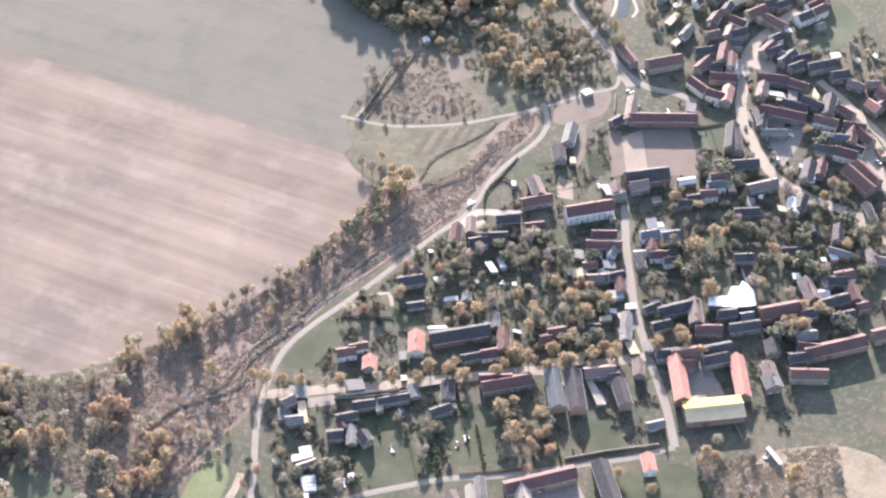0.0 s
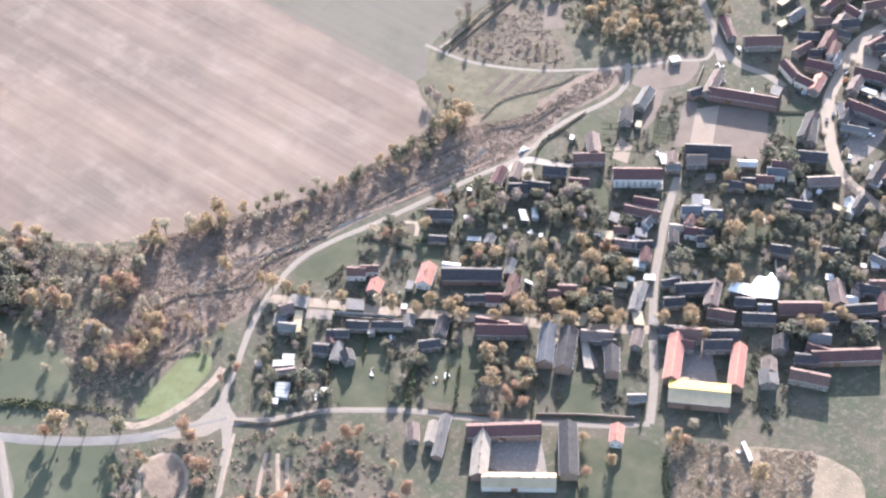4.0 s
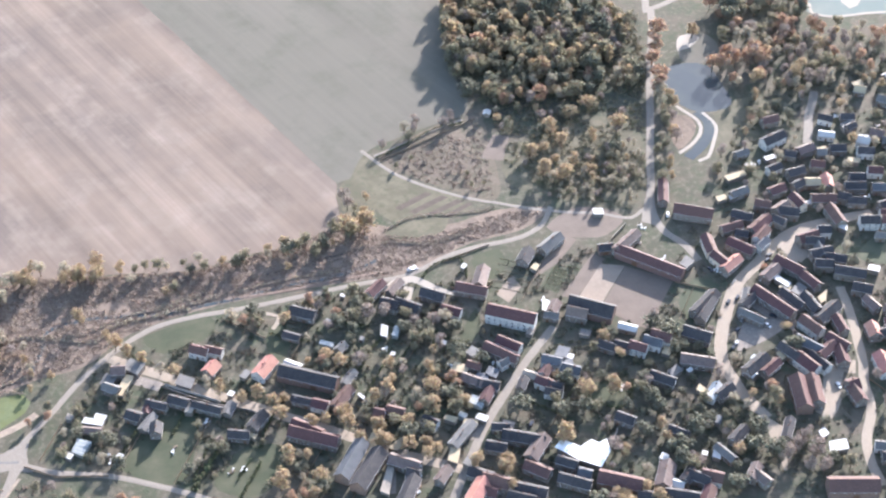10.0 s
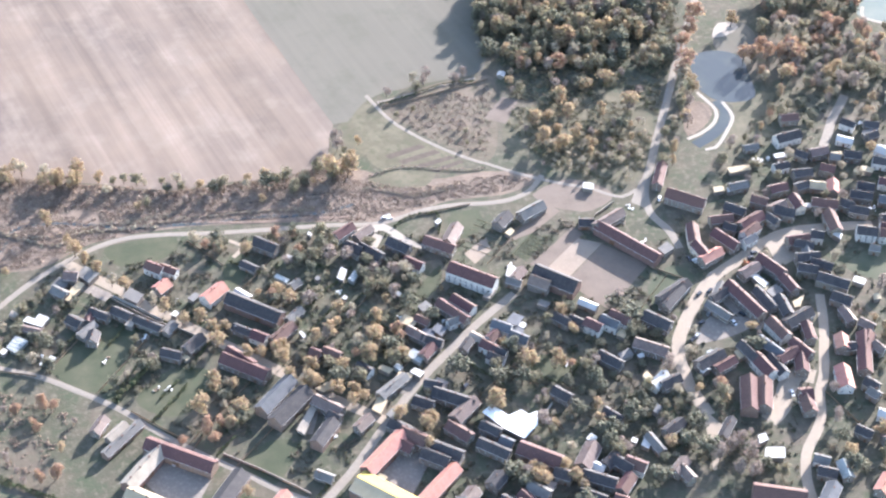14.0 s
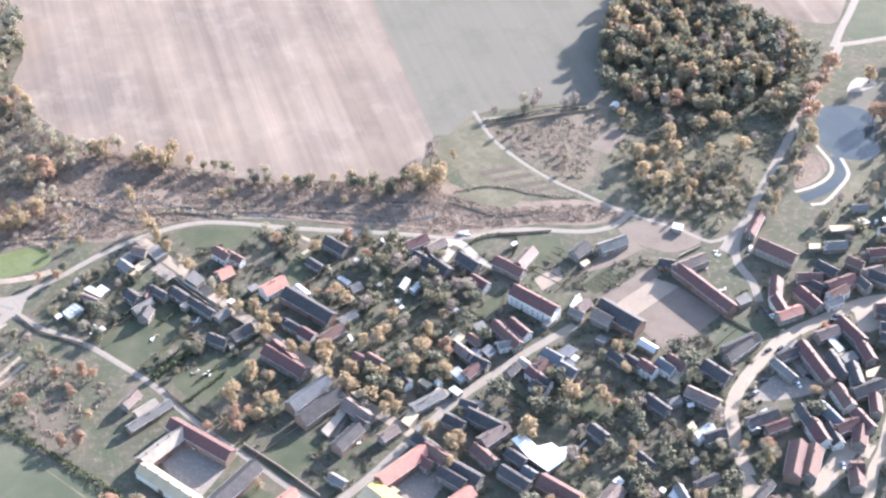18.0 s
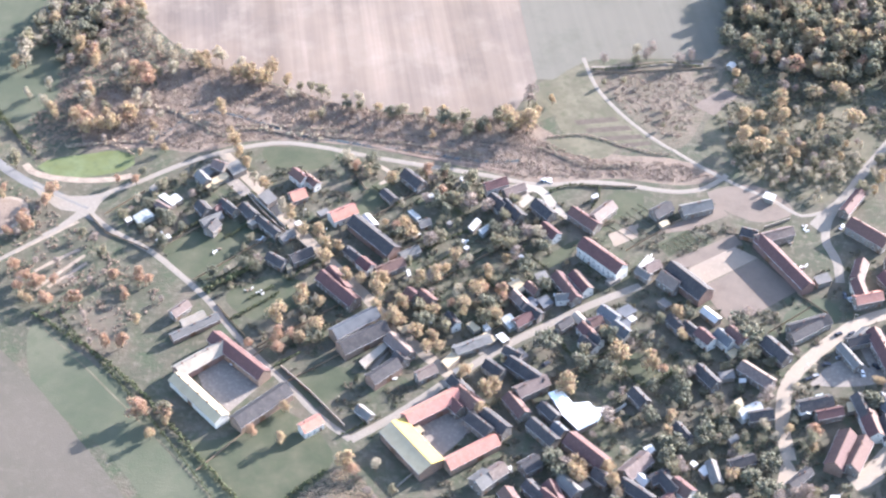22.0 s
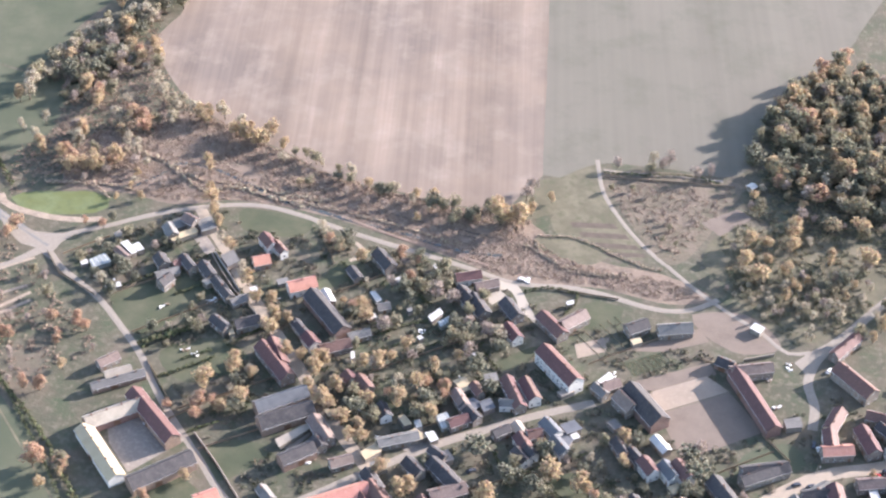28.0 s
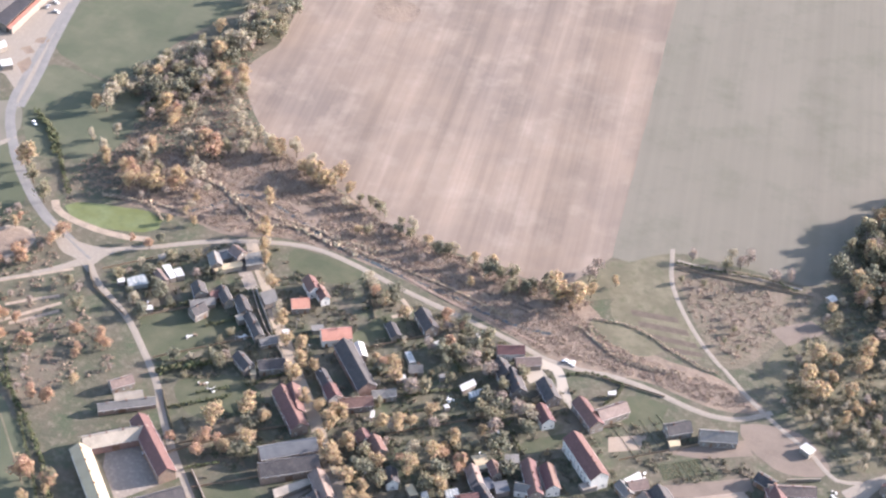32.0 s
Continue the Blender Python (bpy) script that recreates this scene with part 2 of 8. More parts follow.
LEAF = {
    "gold": mat("golden_leaves", (.43, .325, .21), .8, island=.5, thin=.45),
    "rust": mat("rust_leaves", (.43, .285, .2), .8, island=.5, thin=.45),
    "pale": mat("pale_leaves", (.40, .35, .27), .8, island=.5, thin=.45),
    "olive": mat("olive_leaves", (.27, .24, .165), .8, island=.5, thin=.45),
    "green": mat("dark_leaves", (.195, .19, .14), .8, island=.5, thin=.45),
    "bare": mat("bare_twigs", (.3, .24, .205), .9, island=.4, thin=.2),
}
M_BARK = mat("bark", (.13, .1, .075), .95, (((.08, .06, .045), 1.5, .4, .7),), .03, 5)
M_HEDGE = mat("hedge_leaves", (.07, .075, .035), .85, island=.7)
M_SHRUB = mat("shrub_leaves", (.13, .122, .085), .85, (((.2, .16, .12), .15, .45, .6), ((.06, .07, .04), .22, .5, .62)), island=.5, thin=.2)
CAR = {"w": mat("white_car_paint", (.8, .8, .8), .25), "d": mat("dark_car_paint", (.05, .055, .07), .25), "s": mat("silver_car_paint", (.45, .46, .48), .3, metal=.6), "r": mat("red_car_paint", (.4, .04, .03), .25)}
M_RUBBER = mat("tyre_rubber", (.03, .03, .03), .8)
M_WOOD = mat("weathered_boards", (.24, .18, .13), .9, (((.17, .125, .09), .8, .4, .7),))


# builders
FOOT, ROADS, CLEAR = [], [], []


def mesh_of(bm, name, *mats, smooth=False):
    me = bpy.data.meshes.new(name)
    bm.to_mesh(me)
    bm.free()
    for m in mats:
        me.materials.append(m)
    if smooth:
        me.shade_smooth()
    return me


def part(name, bm, material, parent, label=""):
    ob = new(name, mesh_of(bm, name, material))
    ob.parent = parent
    return tagged(ob, label)


def curve_through(pts, step=4.0, closed=False):
    """Points along a smooth line through pts, with tangents kept short beside short spans."""
    p = [Vector((*q, 0)) for q in pts]
    out, n = [], len(p)

    def tangent(i):
        a, b, c = (p[(i + k) % n] if closed else p[min(max(i + k, 0), n - 1)] for k in (-1, 0, 1))
        one, two = (b - a).length, (c - b).length
        return (c - a) / max(one + two, .01), min(x for x in (one, two) if x > 0)

    for i in range(n if closed else n - 1):
        b, c = p[i], p[(i + 1) % n]
        long = (c - b).length
        (u, lu), (v, lv) = tangent(i), tangent((i + 1) % n)
        u, v = u * min(long, 2 * lu), v * min(long, 2 * lv)
        k = min(40, max(1, int(long / step)))
        for j in range(k):
            t = j / k
            out.append(b * (2 * t ** 3 - 3 * t * t + 1) + u * (t ** 3 - 2 * t * t + t) + c * (3 * t * t - 2 * t ** 3) + v * (t ** 3 - t * t))
    if not closed:
        out.append(p[-1])
    return out


def ribbon(name, pts, width, z, material, label, category, ragged=0.12):
    line = curve_through(pts)
    if category == "road":
        ROADS.extend(line)
    bm = bmesh.new()
    rows = []
    for i, q in enumerate(line):
        way = (line[min(i + 1, len(line) - 1)] - line[max(i - 1, 0)]).normalized()
        side = Vector((-way.y, way.x, 0))
        half = width / 2
        row = []
        for k in (-1, 0, 1):
            e = half * k * (1 + ragged * noise.noise(Vector((q.x * .22 + 9 * k, q.y * .22, z))))
            v = q + side * e
            row.append(bm.verts.new((v.x, v.y, z + (0.03 if k == 0 else -0.03))))
        rows.append(row)
    for r, s in zip(rows, rows[1:]):
        for k in (0, 1):
            bm.faces.new((r[k], r[k + 1], s[k + 1], s[k]))
    bmesh.ops.recalc_face_normals(bm, faces=bm.faces)
    return tagged(new(name, mesh_of(bm, name, material)), label, category, kind="structure")


def patch(name, pts, z, material, label, category, ragged=0.8, smooth=True, kind="structure"):
    if category in ("lawn", "plot", "yard", "pond", "field", "meadow", "bed", "lake", "road", "slab", "clearing"):
        CLEAR.append(pts)
    line = curve_through(pts, 5.4, True) if smooth else [Vector((*q, 0)) for q in pts]
    bm = bmesh.new()
    vs = []
    for q in line:
        w = noise.noise_vector(Vector((q.x * .11, q.y * .11, 3))) * ragged
        vs.append(bm.verts.new((q.x + w.x, q.y + w.y, z)))
    f = bm.faces.new(vs)
    bmesh.ops.triangulate(bm, faces=[f])
    bm.normal_update()
    for f in bm.faces:
        if f.normal.z < 0:
            f.normal_flip()
    return tagged(new(name, mesh_of(bm, name, material)), label, category, kind=kind)


# ground
bm = bmesh.new()
bmesh.ops.create_grid(bm, x_segments=40, y_segments=40, size=2600)
tagged(new("ground", mesh_of(bm, "ground", M_GROUND)), "rough autumn grass and bare soil reaching to the horizon", "ground", kind="structure")


# building kit


def box(bm, x0, x1, y0, y1, z0, z1):
    v = [bm.verts.new((x, y, z)) for z in (z0, z1) for x, y in ((x0, y0), (x1, y0), (x1, y1), (x0, y1))]
    for f in ((0, 3, 2, 1), (4, 5, 6, 7), (0, 1, 5, 4), (1, 2, 6, 5), (2, 3, 7, 6), (3, 0, 4, 7)):
        bm.faces.new([v[i] for i in f])


def boxed(*sides):
    bm = bmesh.new()
    box(bm, *sides)
    return bm


def window_mesh(w, h):
    """A two-leaf casement in one piece: the panes are set back in the frame; it faces -y."""
    bm = bmesh.new()
    v = [[bm.verts.new((x, -.06, z)) for x in (-w / 2, 0, w / 2)] for z in (0, h)]
    panes = [bm.faces.new((v[0][i], v[0][i + 1], v[1][i + 1], v[1][i])) for i in (0, 1)]
    rim = bmesh.ops.extrude_edge_only(bm, edges=[e for e in bm.edges if e.is_boundary])
    bmesh.ops.translate(bm, vec=(0, .08, 0), verts=[q for q in rim["geom"] if isinstance(q, bmesh.types.BMVert)])
    bmesh.ops.inset_individual(bm, faces=panes, thickness=.08, depth=-.05)
    for f in panes:
        f.material_index = 1
    return mesh_of(bm, "window", M_FRAME, M_PANE)


WINDOW = window_mesh(1.15, 1.35)
SMALL_WINDOW = window_mesh(.85, .9)
DOOR = mesh_of(boxed(-.55, .55, -.07, .02, 0, 2.05), "door", M_DOOR)
GATE = mesh_of(boxed(-1.6, 1.6, -.08, .02, 0, 3.0), "gate", M_DOOR)


def put(name, me, parent, x, y, z, turn):
    ob = new(name, me)
    ob.parent = parent
    ob.matrix_basis = pose(x, y, z, 0, 0, turn)
    return ob


def gabled(kind, a, b, width, wall, rise, roof, walls, other=""):
    """A building under a ridge from a to b (in plan), with the given width, wall height and rise of the roof."""
    a, b = Vector(a), Vector(b)
    rise = min(rise, .4 * width)
    long = max((b - a).length, 4.5)
    turn = math.degrees(math.atan2(b.y - a.y, b.x - a.x))
    c = (a + b) / 2
    rng = random.Random(int(c.x * 7 + c.y * 13))
    if kind in ("barn", "stable") and walls == "P":
        walls = "K"
    thing = tagged(new(kind), f"{kind} with a {ROOF_WORDS[roof]} gable roof and {WALL_WORDS[walls]}", kind, "buildings of the village")
    thing.matrix_basis = pose(c.x, c.y, 0, 0, 0, turn)
    FOOT.append((c.x, c.y, radians(turn), long / 2 + 1.0, width / 2 + 1.0))
    hx, hy = long / 2 - .25, width / 2 - .35
    top = wall + rise * (1 - .35 / (width / 2)) - .12
    bm = bmesh.new()
    v = [[bm.verts.new((x, y, z)) for y, z in ((-hy, 0), (hy, 0), (hy, wall), (0, wall + rise - .16), (-hy, wall))] for x in (-hx, hx)]
    bm.faces.new(v[0][::-1])
    bm.faces.new(v[1])
    for i in range(5):
        j = (i + 1) % 5
        bm.faces.new((v[0][i], v[0][j], v[1][j], v[1][i]))
    bmesh.ops.recalc_face_normals(bm, faces=bm.faces)
    part("wall", bm, WALL[walls], thing)
    slope = rise / (width / 2)
    eave = wall - .15 * slope
    for s in (-1, 1):
        bm = bmesh.new()
        n = 8
        rows = []
        for i in range(n + 1):
            x = -long / 2 + long * i / n
            sag = -.05 * math.sin(math.pi * i / n) * min(1, long / 15) + .025 * noise.noise(Vector((c.x + x, c.y, s)))
            rows.append([bm.verts.new((x, 0, wall + rise + sag)), bm.verts.new((x, s * (width / 2 + .15), eave + sag)),
                         bm.verts.new((x, s * (width / 2 + .15), eave + sag - .16)), bm.verts.new((x, 0, wall + rise + sag - .2))])
        for r, q in zip(rows, rows[1:]):
            for k in range(4):
                bm.faces.new((r[k], r[(k + 1) % 4], q[(k + 1) % 4], q[k]))
        bm.faces.new(rows[0])
        bm.faces.new(rows[-1][::-1])
        bmesh.ops.recalc_face_normals(bm, faces=bm.faces)
        # other recolours the -y slope; used to put one barn slope's shade into colour
        part("roof_slope", bm, ROOF[other if other and s < 0 else roof], thing)
    if rise > 1.5:
        bm = bmesh.new()
        box(bm, -long / 2, long / 2, -.14, .14, wall + rise - .12, wall + rise + .06)
        part("ridge_cap", bm, ROOF[roof], thing)
    for s in (-1, 1):
        bm = bmesh.new()
        bmesh.ops.create_cone(bm, cap_ends=True, segments=6, radius1=.075, radius2=.075, depth=long,
                              matrix=Matrix.Translation((0, s * (width / 2 + .2), eave - .1)) @ Matrix.Rotation(math.pi / 2, 4, "Y"))
        part("gutter", bm, M_METAL, thing)
    if kind in ("house", "farmhouse", "workshop"):
        for _ in range(2 if long > 14 else 1):
            x, y = rng.uniform(-.35, .35) * long, rng.choice((-.25, .25, .5))
            bm = boxed(x - .24, x + .24, y - .24, y + .24, wall + rise - 1.0, wall + rise + .75)
            stack = part("chimney", bm, M_BRICK, thing)
            part("chimney_cap", boxed(x - .29, x + .29, y - .29, y + .29, wall + rise + .75, wall + rise + .83), M_BRICK, stack)
        floors = [.95] + ([3.2] if wall > 5 else [])
        for s in (-1, 1):
            n = max(1, int((long - 1) / 2.9))
            door = rng.randrange(n)
            for i in range(n):
                x = (i + .5) / n * (long - 1) - (long - 1) / 2
                for z in floors:
                    if i == door and z < 1:
                        put("door", DOOR, thing, x, s * (hy + .01), .0, 0 if s < 0 else 180)
                    else:
                        put("window", WINDOW, thing, x, s * (hy + .01), z, 0 if s < 0 else 180)
            for y in ((-width / 4, width / 4) if width > 6 else (0,)):
                put("window", WINDOW, thing, s * (hx + .01), y, .95, 90 if s > 0 else -90)
            if rise > 2.2:
                put("attic_window", SMALL_WINDOW, thing, s * (hx + .01), 0, wall + .3, 90 if s > 0 else -90)
    elif kind in ("barn", "stable"):
        for s in (-1, 1):
            put("gate", GATE, thing, rng.uniform(-.2, .2) * long, s * (hy + .01), 0, 0 if s < 0 else 180)
            n = int(long / 5)
            for i in range(n):
                put("window", SMALL_WINDOW, thing, (i + .5) / n * long - long / 2, s * (hy + .01), wall - 1.3, 0 if s < 0 else 180)
        if kind == "stable":
            for i in range(max(2, int(long / 7))):
                x = (i + .5) / max(2, int(long / 7)) * long - long / 2
                bm = boxed(x - .35, x + .35, -.35, .35, wall + rise - .3, wall + rise + .7)
                part("vent", bm, M_BRICK, thing)
    else:
        put("door", DOOR, thing, 0, -hy - .01, 0, 0)
    return thing


def flat_roofed(kind, corners, height, roof):
    """A low building with a nearly flat slab roof over the given corners."""
    p = [Vector(q) for q in corners]
    c = sum(p, Vector((0, 0))) / len(p)
    thing = tagged(new(kind), f"low {kind} with a flat {ROOF_WORDS[roof]} roof", kind, "outbuildings of the village")
    thing.matrix_basis = pose(c.x, c.y, 0)
    r = max((q - c).length for q in p)
    FOOT.append((c.x, c.y, 0, r * .8 + .6, r * .8 + .6))
    for name, grow, z0, z1, m in (("wall", .92, 0, height - .18, WALL["P"] if roof != "L" else ROOF["L"]), ("roof", 1.0, height - .18, height, ROOF[roof])):
        bm = bmesh.new()
        low = [bm.verts.new(((q - c).x * grow, (q - c).y * grow, z0)) for q in p]
        high = [bm.verts.new(((q - c).x * grow, (q - c).y * grow, z1 + (.12 if i < 2 and z1 == height else 0))) for i, q in enumerate(p)]
        bm.faces.new(low)
        bm.faces.new(high)
        for i in range(len(p)):
            j = (i + 1) % len(p)
            bm.faces.new((low[i], low[j], high[j], high[i]))
        bmesh.ops.recalc_face_normals(bm, faces=bm.faces)
        part(name, bm, m, thing)
    q, s = p[0] - c, p[1] - c
    mid, way = (q + s) / 2 * .92, s - q
    turn = math.degrees(math.atan2(way.y, way.x))
    if Vector((math.sin(radians(turn)), -math.cos(radians(turn)))).dot(mid) < 0:
        turn += 180
    if kind != "trailer" and height > 2.25:
        put("door", DOOR, thing, mid.x, mid.y, 0, turn)
    if roof == "L":
        for i in range(4):
            t = (i + .5) / 4
            e = q.lerp(s, t)
            g = (p[-1] - c).lerp(p[2] - c, t) if len(p) > 3 else e
            mid, way = (e + g) / 2, g - e
            bm = boxed(-way.length / 2, way.length / 2, -.06, .06, 0, .08)
            bar = part("glazing_bar", bm, M_FRAME, thing)
            bar.matrix_basis = pose(mid.x, mid.y, height + .1, 0, 0, math.degrees(math.atan2(way.y, way.x)))
    return thing

# roads and fields
patch("ploughed_field", [(13.0, 104.1), (8.5, 93.7), (1.8, 72.4), (-21.9, 66.2), (-55.9, 67.0), (-87.3, 67.6), (-124.5, 80.1), (-171.0, 95.2), (-201.2, 115.4), (-229.4, 149.3), (-230.7, 167.9), (-228.7, 187.2), (-492.9, 1178.7), (-275.0, 1184.4)], .03, M_PLOUGH, "bare brown ploughed field with drill lines", "field")
patch("grain_field", [(12.7, 105.0), (21.6, 105.6), (37.8, 123.7), (70.7, 131.1), (111.1, 138.6), (117.5, 180.8), (130.5, 225.5), (153.8, 292.4), (272.8, 1330.4), (-275.0, 1184.4)], .02, M_GRAIN, "pale grey-green field of thin winter grain", "field")
ribbon("main_road", [(-208.6, -28.6), (-199.7, -19.2), (-184.3, -7.2), (-162.3, 11.2), (-137.8, 25.7), (-116.2, 33.1), (-94.2, 32.4), (-71.4, 28.8), (-46.2, 25.9), (-21.5, 23.6), (-0.1, 21.1), (18.1, 18.2), (31.9, 19.8), (47.7, 23.6), (64.3, 24.3), (81.5, 22.4), (95.3, 22.4), (107.9, 27.1), (118.8, 38.7)], 3.24, 0.08, M_GRAVEL, "pale compacted gravel village road", "road")
ribbon("field_path", [(36.9, 126.9), (46.3, 101.7), (59.7, 82.6), (75.7, 65.7), (90.0, 54.3), (88.2, 56.3), (104.9, 43.5), (124.2, 31.5), (141.6, 22.7), (157.1, 12.4), (166.9, 16.5)], 2.29, 0.07, M_GRAVEL, "narrow pale concrete-slab field path", "road")
ribbon("north_road", [(175.0, -33.3), (174.0, -19.2), (168.6, -3.4), (171.6, 15.3), (182.9, 37.4), (194.8, 60.3), (207.8, 84.0), (223.3, 113.7), (237.5, 139.5), (252.9, 166.1), (263.9, 187.4)], 4.59, 0.085, M_GRAVEL, "pale village road beside the pond", "road")
ribbon("village_street", [(285.7, -37.1), (266.1, -34.3), (239.2, -32.8), (223.6, -37.1), (201.6, -48.9), (184.1, -58.6), (170.2, -72.4), (156.5, -89.9), (148.9, -104.5), (147.0, -120.2), (147.3, -134.1), (149.6, -148.2)], 6.75, 0.09, M_PAVED, "wide pale paved village street", "road")
ribbon("narrow_lane", [(78.4, -48.2), (54.5, -65.1), (35.1, -81.1), (19.6, -94.4), (0.9, -113.7), (-13.6, -130.1), (-27.7, -146.1), (-45.1, -162.4)], 4.32, 0.075, M_GRAVEL, "narrow pale lane between gardens", "road")
ribbon("lower_lane", [(-204.3, -32.1), (-189.7, -43.5), (-164.8, -56.6), (-144.5, -72.2), (-127.2, -87.2), (-117.5, -98.7), (-103.4, -113.3), (-86.7, -128.1), (-76.1, -137.3), (-62.0, -150.5), (-45.1, -162.4)], 3.24, 0.07, M_GRAVEL, "pale gravel lane past the farm", "road")
ribbon("avenue_street", [(-146.9, 22.4), (-136.4, 11.3), (-123.1, -2.2), (-106.1, -20.8), (-88.8, -38.1), (-71.7, -55.2), (-54.5, -72.0), (-38.3, -89.6), (-21.2, -105.3), (-5.3, -119.2)], 5.94, 0.065, M_PAVED, "pale paved street lined with young trees", "road")
ribbon("asphalt_road", [(-204.5, -30.4), (-218.6, -24.7), (-243.5, -13.9), (-268.8, 3.4), (-291.7, 23.9), (-312.4, 47.4), (-324.8, 71.7), (-338.9, 110.4), (-349.0, 140.0), (-354.1, 157.7)], 5.4, 0.06, M_ASPH, "grey asphalt country road curving past the pond", "road")
ribbon("orchard_track", [(-204.3, -33.8), (-215.7, -47.9), (-229.4, -63.0), (-238.4, -72.9), (-246.1, -83.2)], 2.43, 0.055, M_GRAVEL, "pale farm track into the orchard", "road")
ribbon("driveway", [(-61.7, 21.5), (-53.7, 15.0), (-59.7, 7.6)], 2.29, 0.1, M_PAVED, "pale paved house driveway", "road")
patch("meadow_1", [(-352.8, 158.6), (-272.8, 211.0), (-278.2, 153.2), (-284.4, 104.2), (-324.3, 109.2), (-340.7, 123.4)], 0.012, M_MEADOW, "short green meadow beside the wood", "meadow")
patch("meadow_2", [(-322.4, 98.8), (-282.6, 98.8), (-266.0, 96.3), (-262.0, 62.0), (-266.4, 30.9), (-280.1, 25.2), (-307.0, 50.9), (-318.5, 75.7)], 0.014, M_MEADOW, "damp green meadow beside the road", "meadow")
patch("meadow_3", [(-262.6, 99.1), (-252.5, 81.1), (-247.5, 48.6), (-260.4, 31.5), (-287.8, 51.2)], 0.016, M_MEADOW, "damp green meadow", "meadow")
patch("meadow_4", [(-295.8, 24.4), (-258.5, -12.2), (-282.2, -42.9), (-312.7, -13.1)], 0.018, M_MEADOW, "dark green meadow beside the road", "meadow")
patch("stubble_field", [(-318.9, 58.6), (-298.9, 34.3), (-314.6, -11.2), (-345.2, 18.8)], 0.02, M_GRAIN, "grey-green stubble field", "field")
patch("farm_meadow", [(-82.6, -148.0), (-51.0, -174.4), (-81.3, -214.7), (-122.3, -177.7), (-99.9, -167.7)], 0.02, M_LAWN, "green meadow behind the farm", "meadow")
patch("garden_lawn_1", [(-159.6, -52.7), (-137.2, -33.1), (-114.6, -30.0), (-128.2, -68.3), (-138.2, -73.7)], 0.022, M_LAWN, "mown garden lawn", "lawn")
patch("garden_lawn_2", [(-121.0, -80.9), (-101.0, -64.5), (-81.1, -71.4), (-85.1, -85.5), (-104.8, -95.7)], 0.024, M_LAWN, "mown garden lawn", "lawn")
patch("garden_lawn_3", [(70.9, -101.2), (79.4, -92.5), (97.1, -100.7), (85.3, -112.9)], 0.026, M_LAWN, "bright mown lawn inside a hedge", "lawn")
patch("garden_lawn_4", [(-65.7, 2.4), (-55.8, 12.7), (-48.5, -3.8), (-62.6, -14.2), (-68.3, -15.0)], 0.028, M_LAWN, "mown garden lawn", "lawn")
patch("garden_lawn_5", [(-125.0, 27.7), (-87.6, 30.6), (-89.4, 16.9), (-118.5, 12.7)], 0.022, M_LAWN, "mown lawn beside the road", "lawn")
patch("garden_lawn_6", [(-62.5, -119.7), (-48.3, -123.8), (-64.9, -146.5), (-78.6, -133.0)], 0.022, M_LAWN, "mown garden lawn", "lawn")
patch("garden_lawn_7", [(28.1, -38.5), (36.6, -27.3), (45.8, -19.8), (42.8, -32.4), (32.7, -42.5)], 0.022, M_LAWN, "mown garden lawn", "lawn")
patch("garden_lawn_8", [(58.2, 15.5), (76.8, 18.1), (77.5, 7.6), (62.6, -3.0)], 0.022, M_LAWN, "garden grass", "lawn")
patch("south_meadow", [(-208.3, -112.2), (-184.7, -125.3), (-147.0, -151.7), (-124.6, -175.4), (-79.2, -213.6), (-112.9, -218.3), (-150.1, -185.5), (-195.2, -151.6)], 0.03, M_MEADOW, "green meadow strip along the hedge", "meadow")
patch("valley_floor", [(-219.8, 16.9), (-223.8, 60.2), (-191.3, 68.4), (-164.8, 68.6), (-138.2, 53.3), (-110.4, 47.9), (-81.1, 52.5), (-45.6, 56.3), (-9.0, 55.4), (11.6, 55.8), (36.9, 49.8), (63.6, 47.1), (91.8, 47.4), (116.1, 38.6), (96.8, 27.7), (63.2, 28.2), (23.1, 20.2), (-16.9, 26.9), (-64.4, 34.0), (-92.9, 36.3), (-131.8, 32.7), (-157.3, 20.1), (-185.8, 19.8)], 0.036, M_SCRUB, "brown dead reeds and mud of the valley floor", "scrub")
patch("valley_slope", [(-170.4, 93.7), (-123.9, 78.7), (-86.9, 66.8), (-55.4, 65.7), (-21.3, 64.8), (2.3, 70.7), (17.4, 65.3), (36.9, 49.8), (12.0, 54.5), (-8.8, 54.5), (-45.4, 55.5), (-80.7, 51.7), (-110.0, 47.1), (-137.8, 52.4), (-164.4, 67.6), (-190.8, 67.5), (-198.9, 90.3)], 0.033, M_SCRUB, "brown rough slope between field and valley", "scrub")
patch("waste_ground", [(43.6, 116.8), (112.6, 131.6), (108.3, 97.9), (92.3, 56.6), (59.8, 87.6)], 0.03, M_WASTE, "dry brown waste ground", "scrub")
patch("field_hollow", [(-201.1, 245.5), (-186.1, 241.5), (-176.1, 249.5), (-177.1, 263.5), (-190.1, 268.5), (-202.1, 261.5)], 0.05, M_SCRUB, "overgrown hollow in the ploughed field", "scrub")
patch("plantation_ground", [(111.7, 90.1), (141.7, 101.2), (179.6, 102.3), (197.0, 86.6), (189.7, 58.9), (171.8, 35.2), (159.5, 20.9), (136.4, 32.0), (121.9, 48.5), (106.3, 62.8)], 0.047, M_ROUGH, "rough yellow-green grass between young trees", "grass")
patch("pond_peninsula", [(223.6, 85.2), (232.9, 79.4), (232.0, 70.3), (222.7, 60.3), (211.2, 54.8), (213.3, 68.7)], 0.031, M_SCRUB, "brown overgrown bank beside the channel", "scrub")
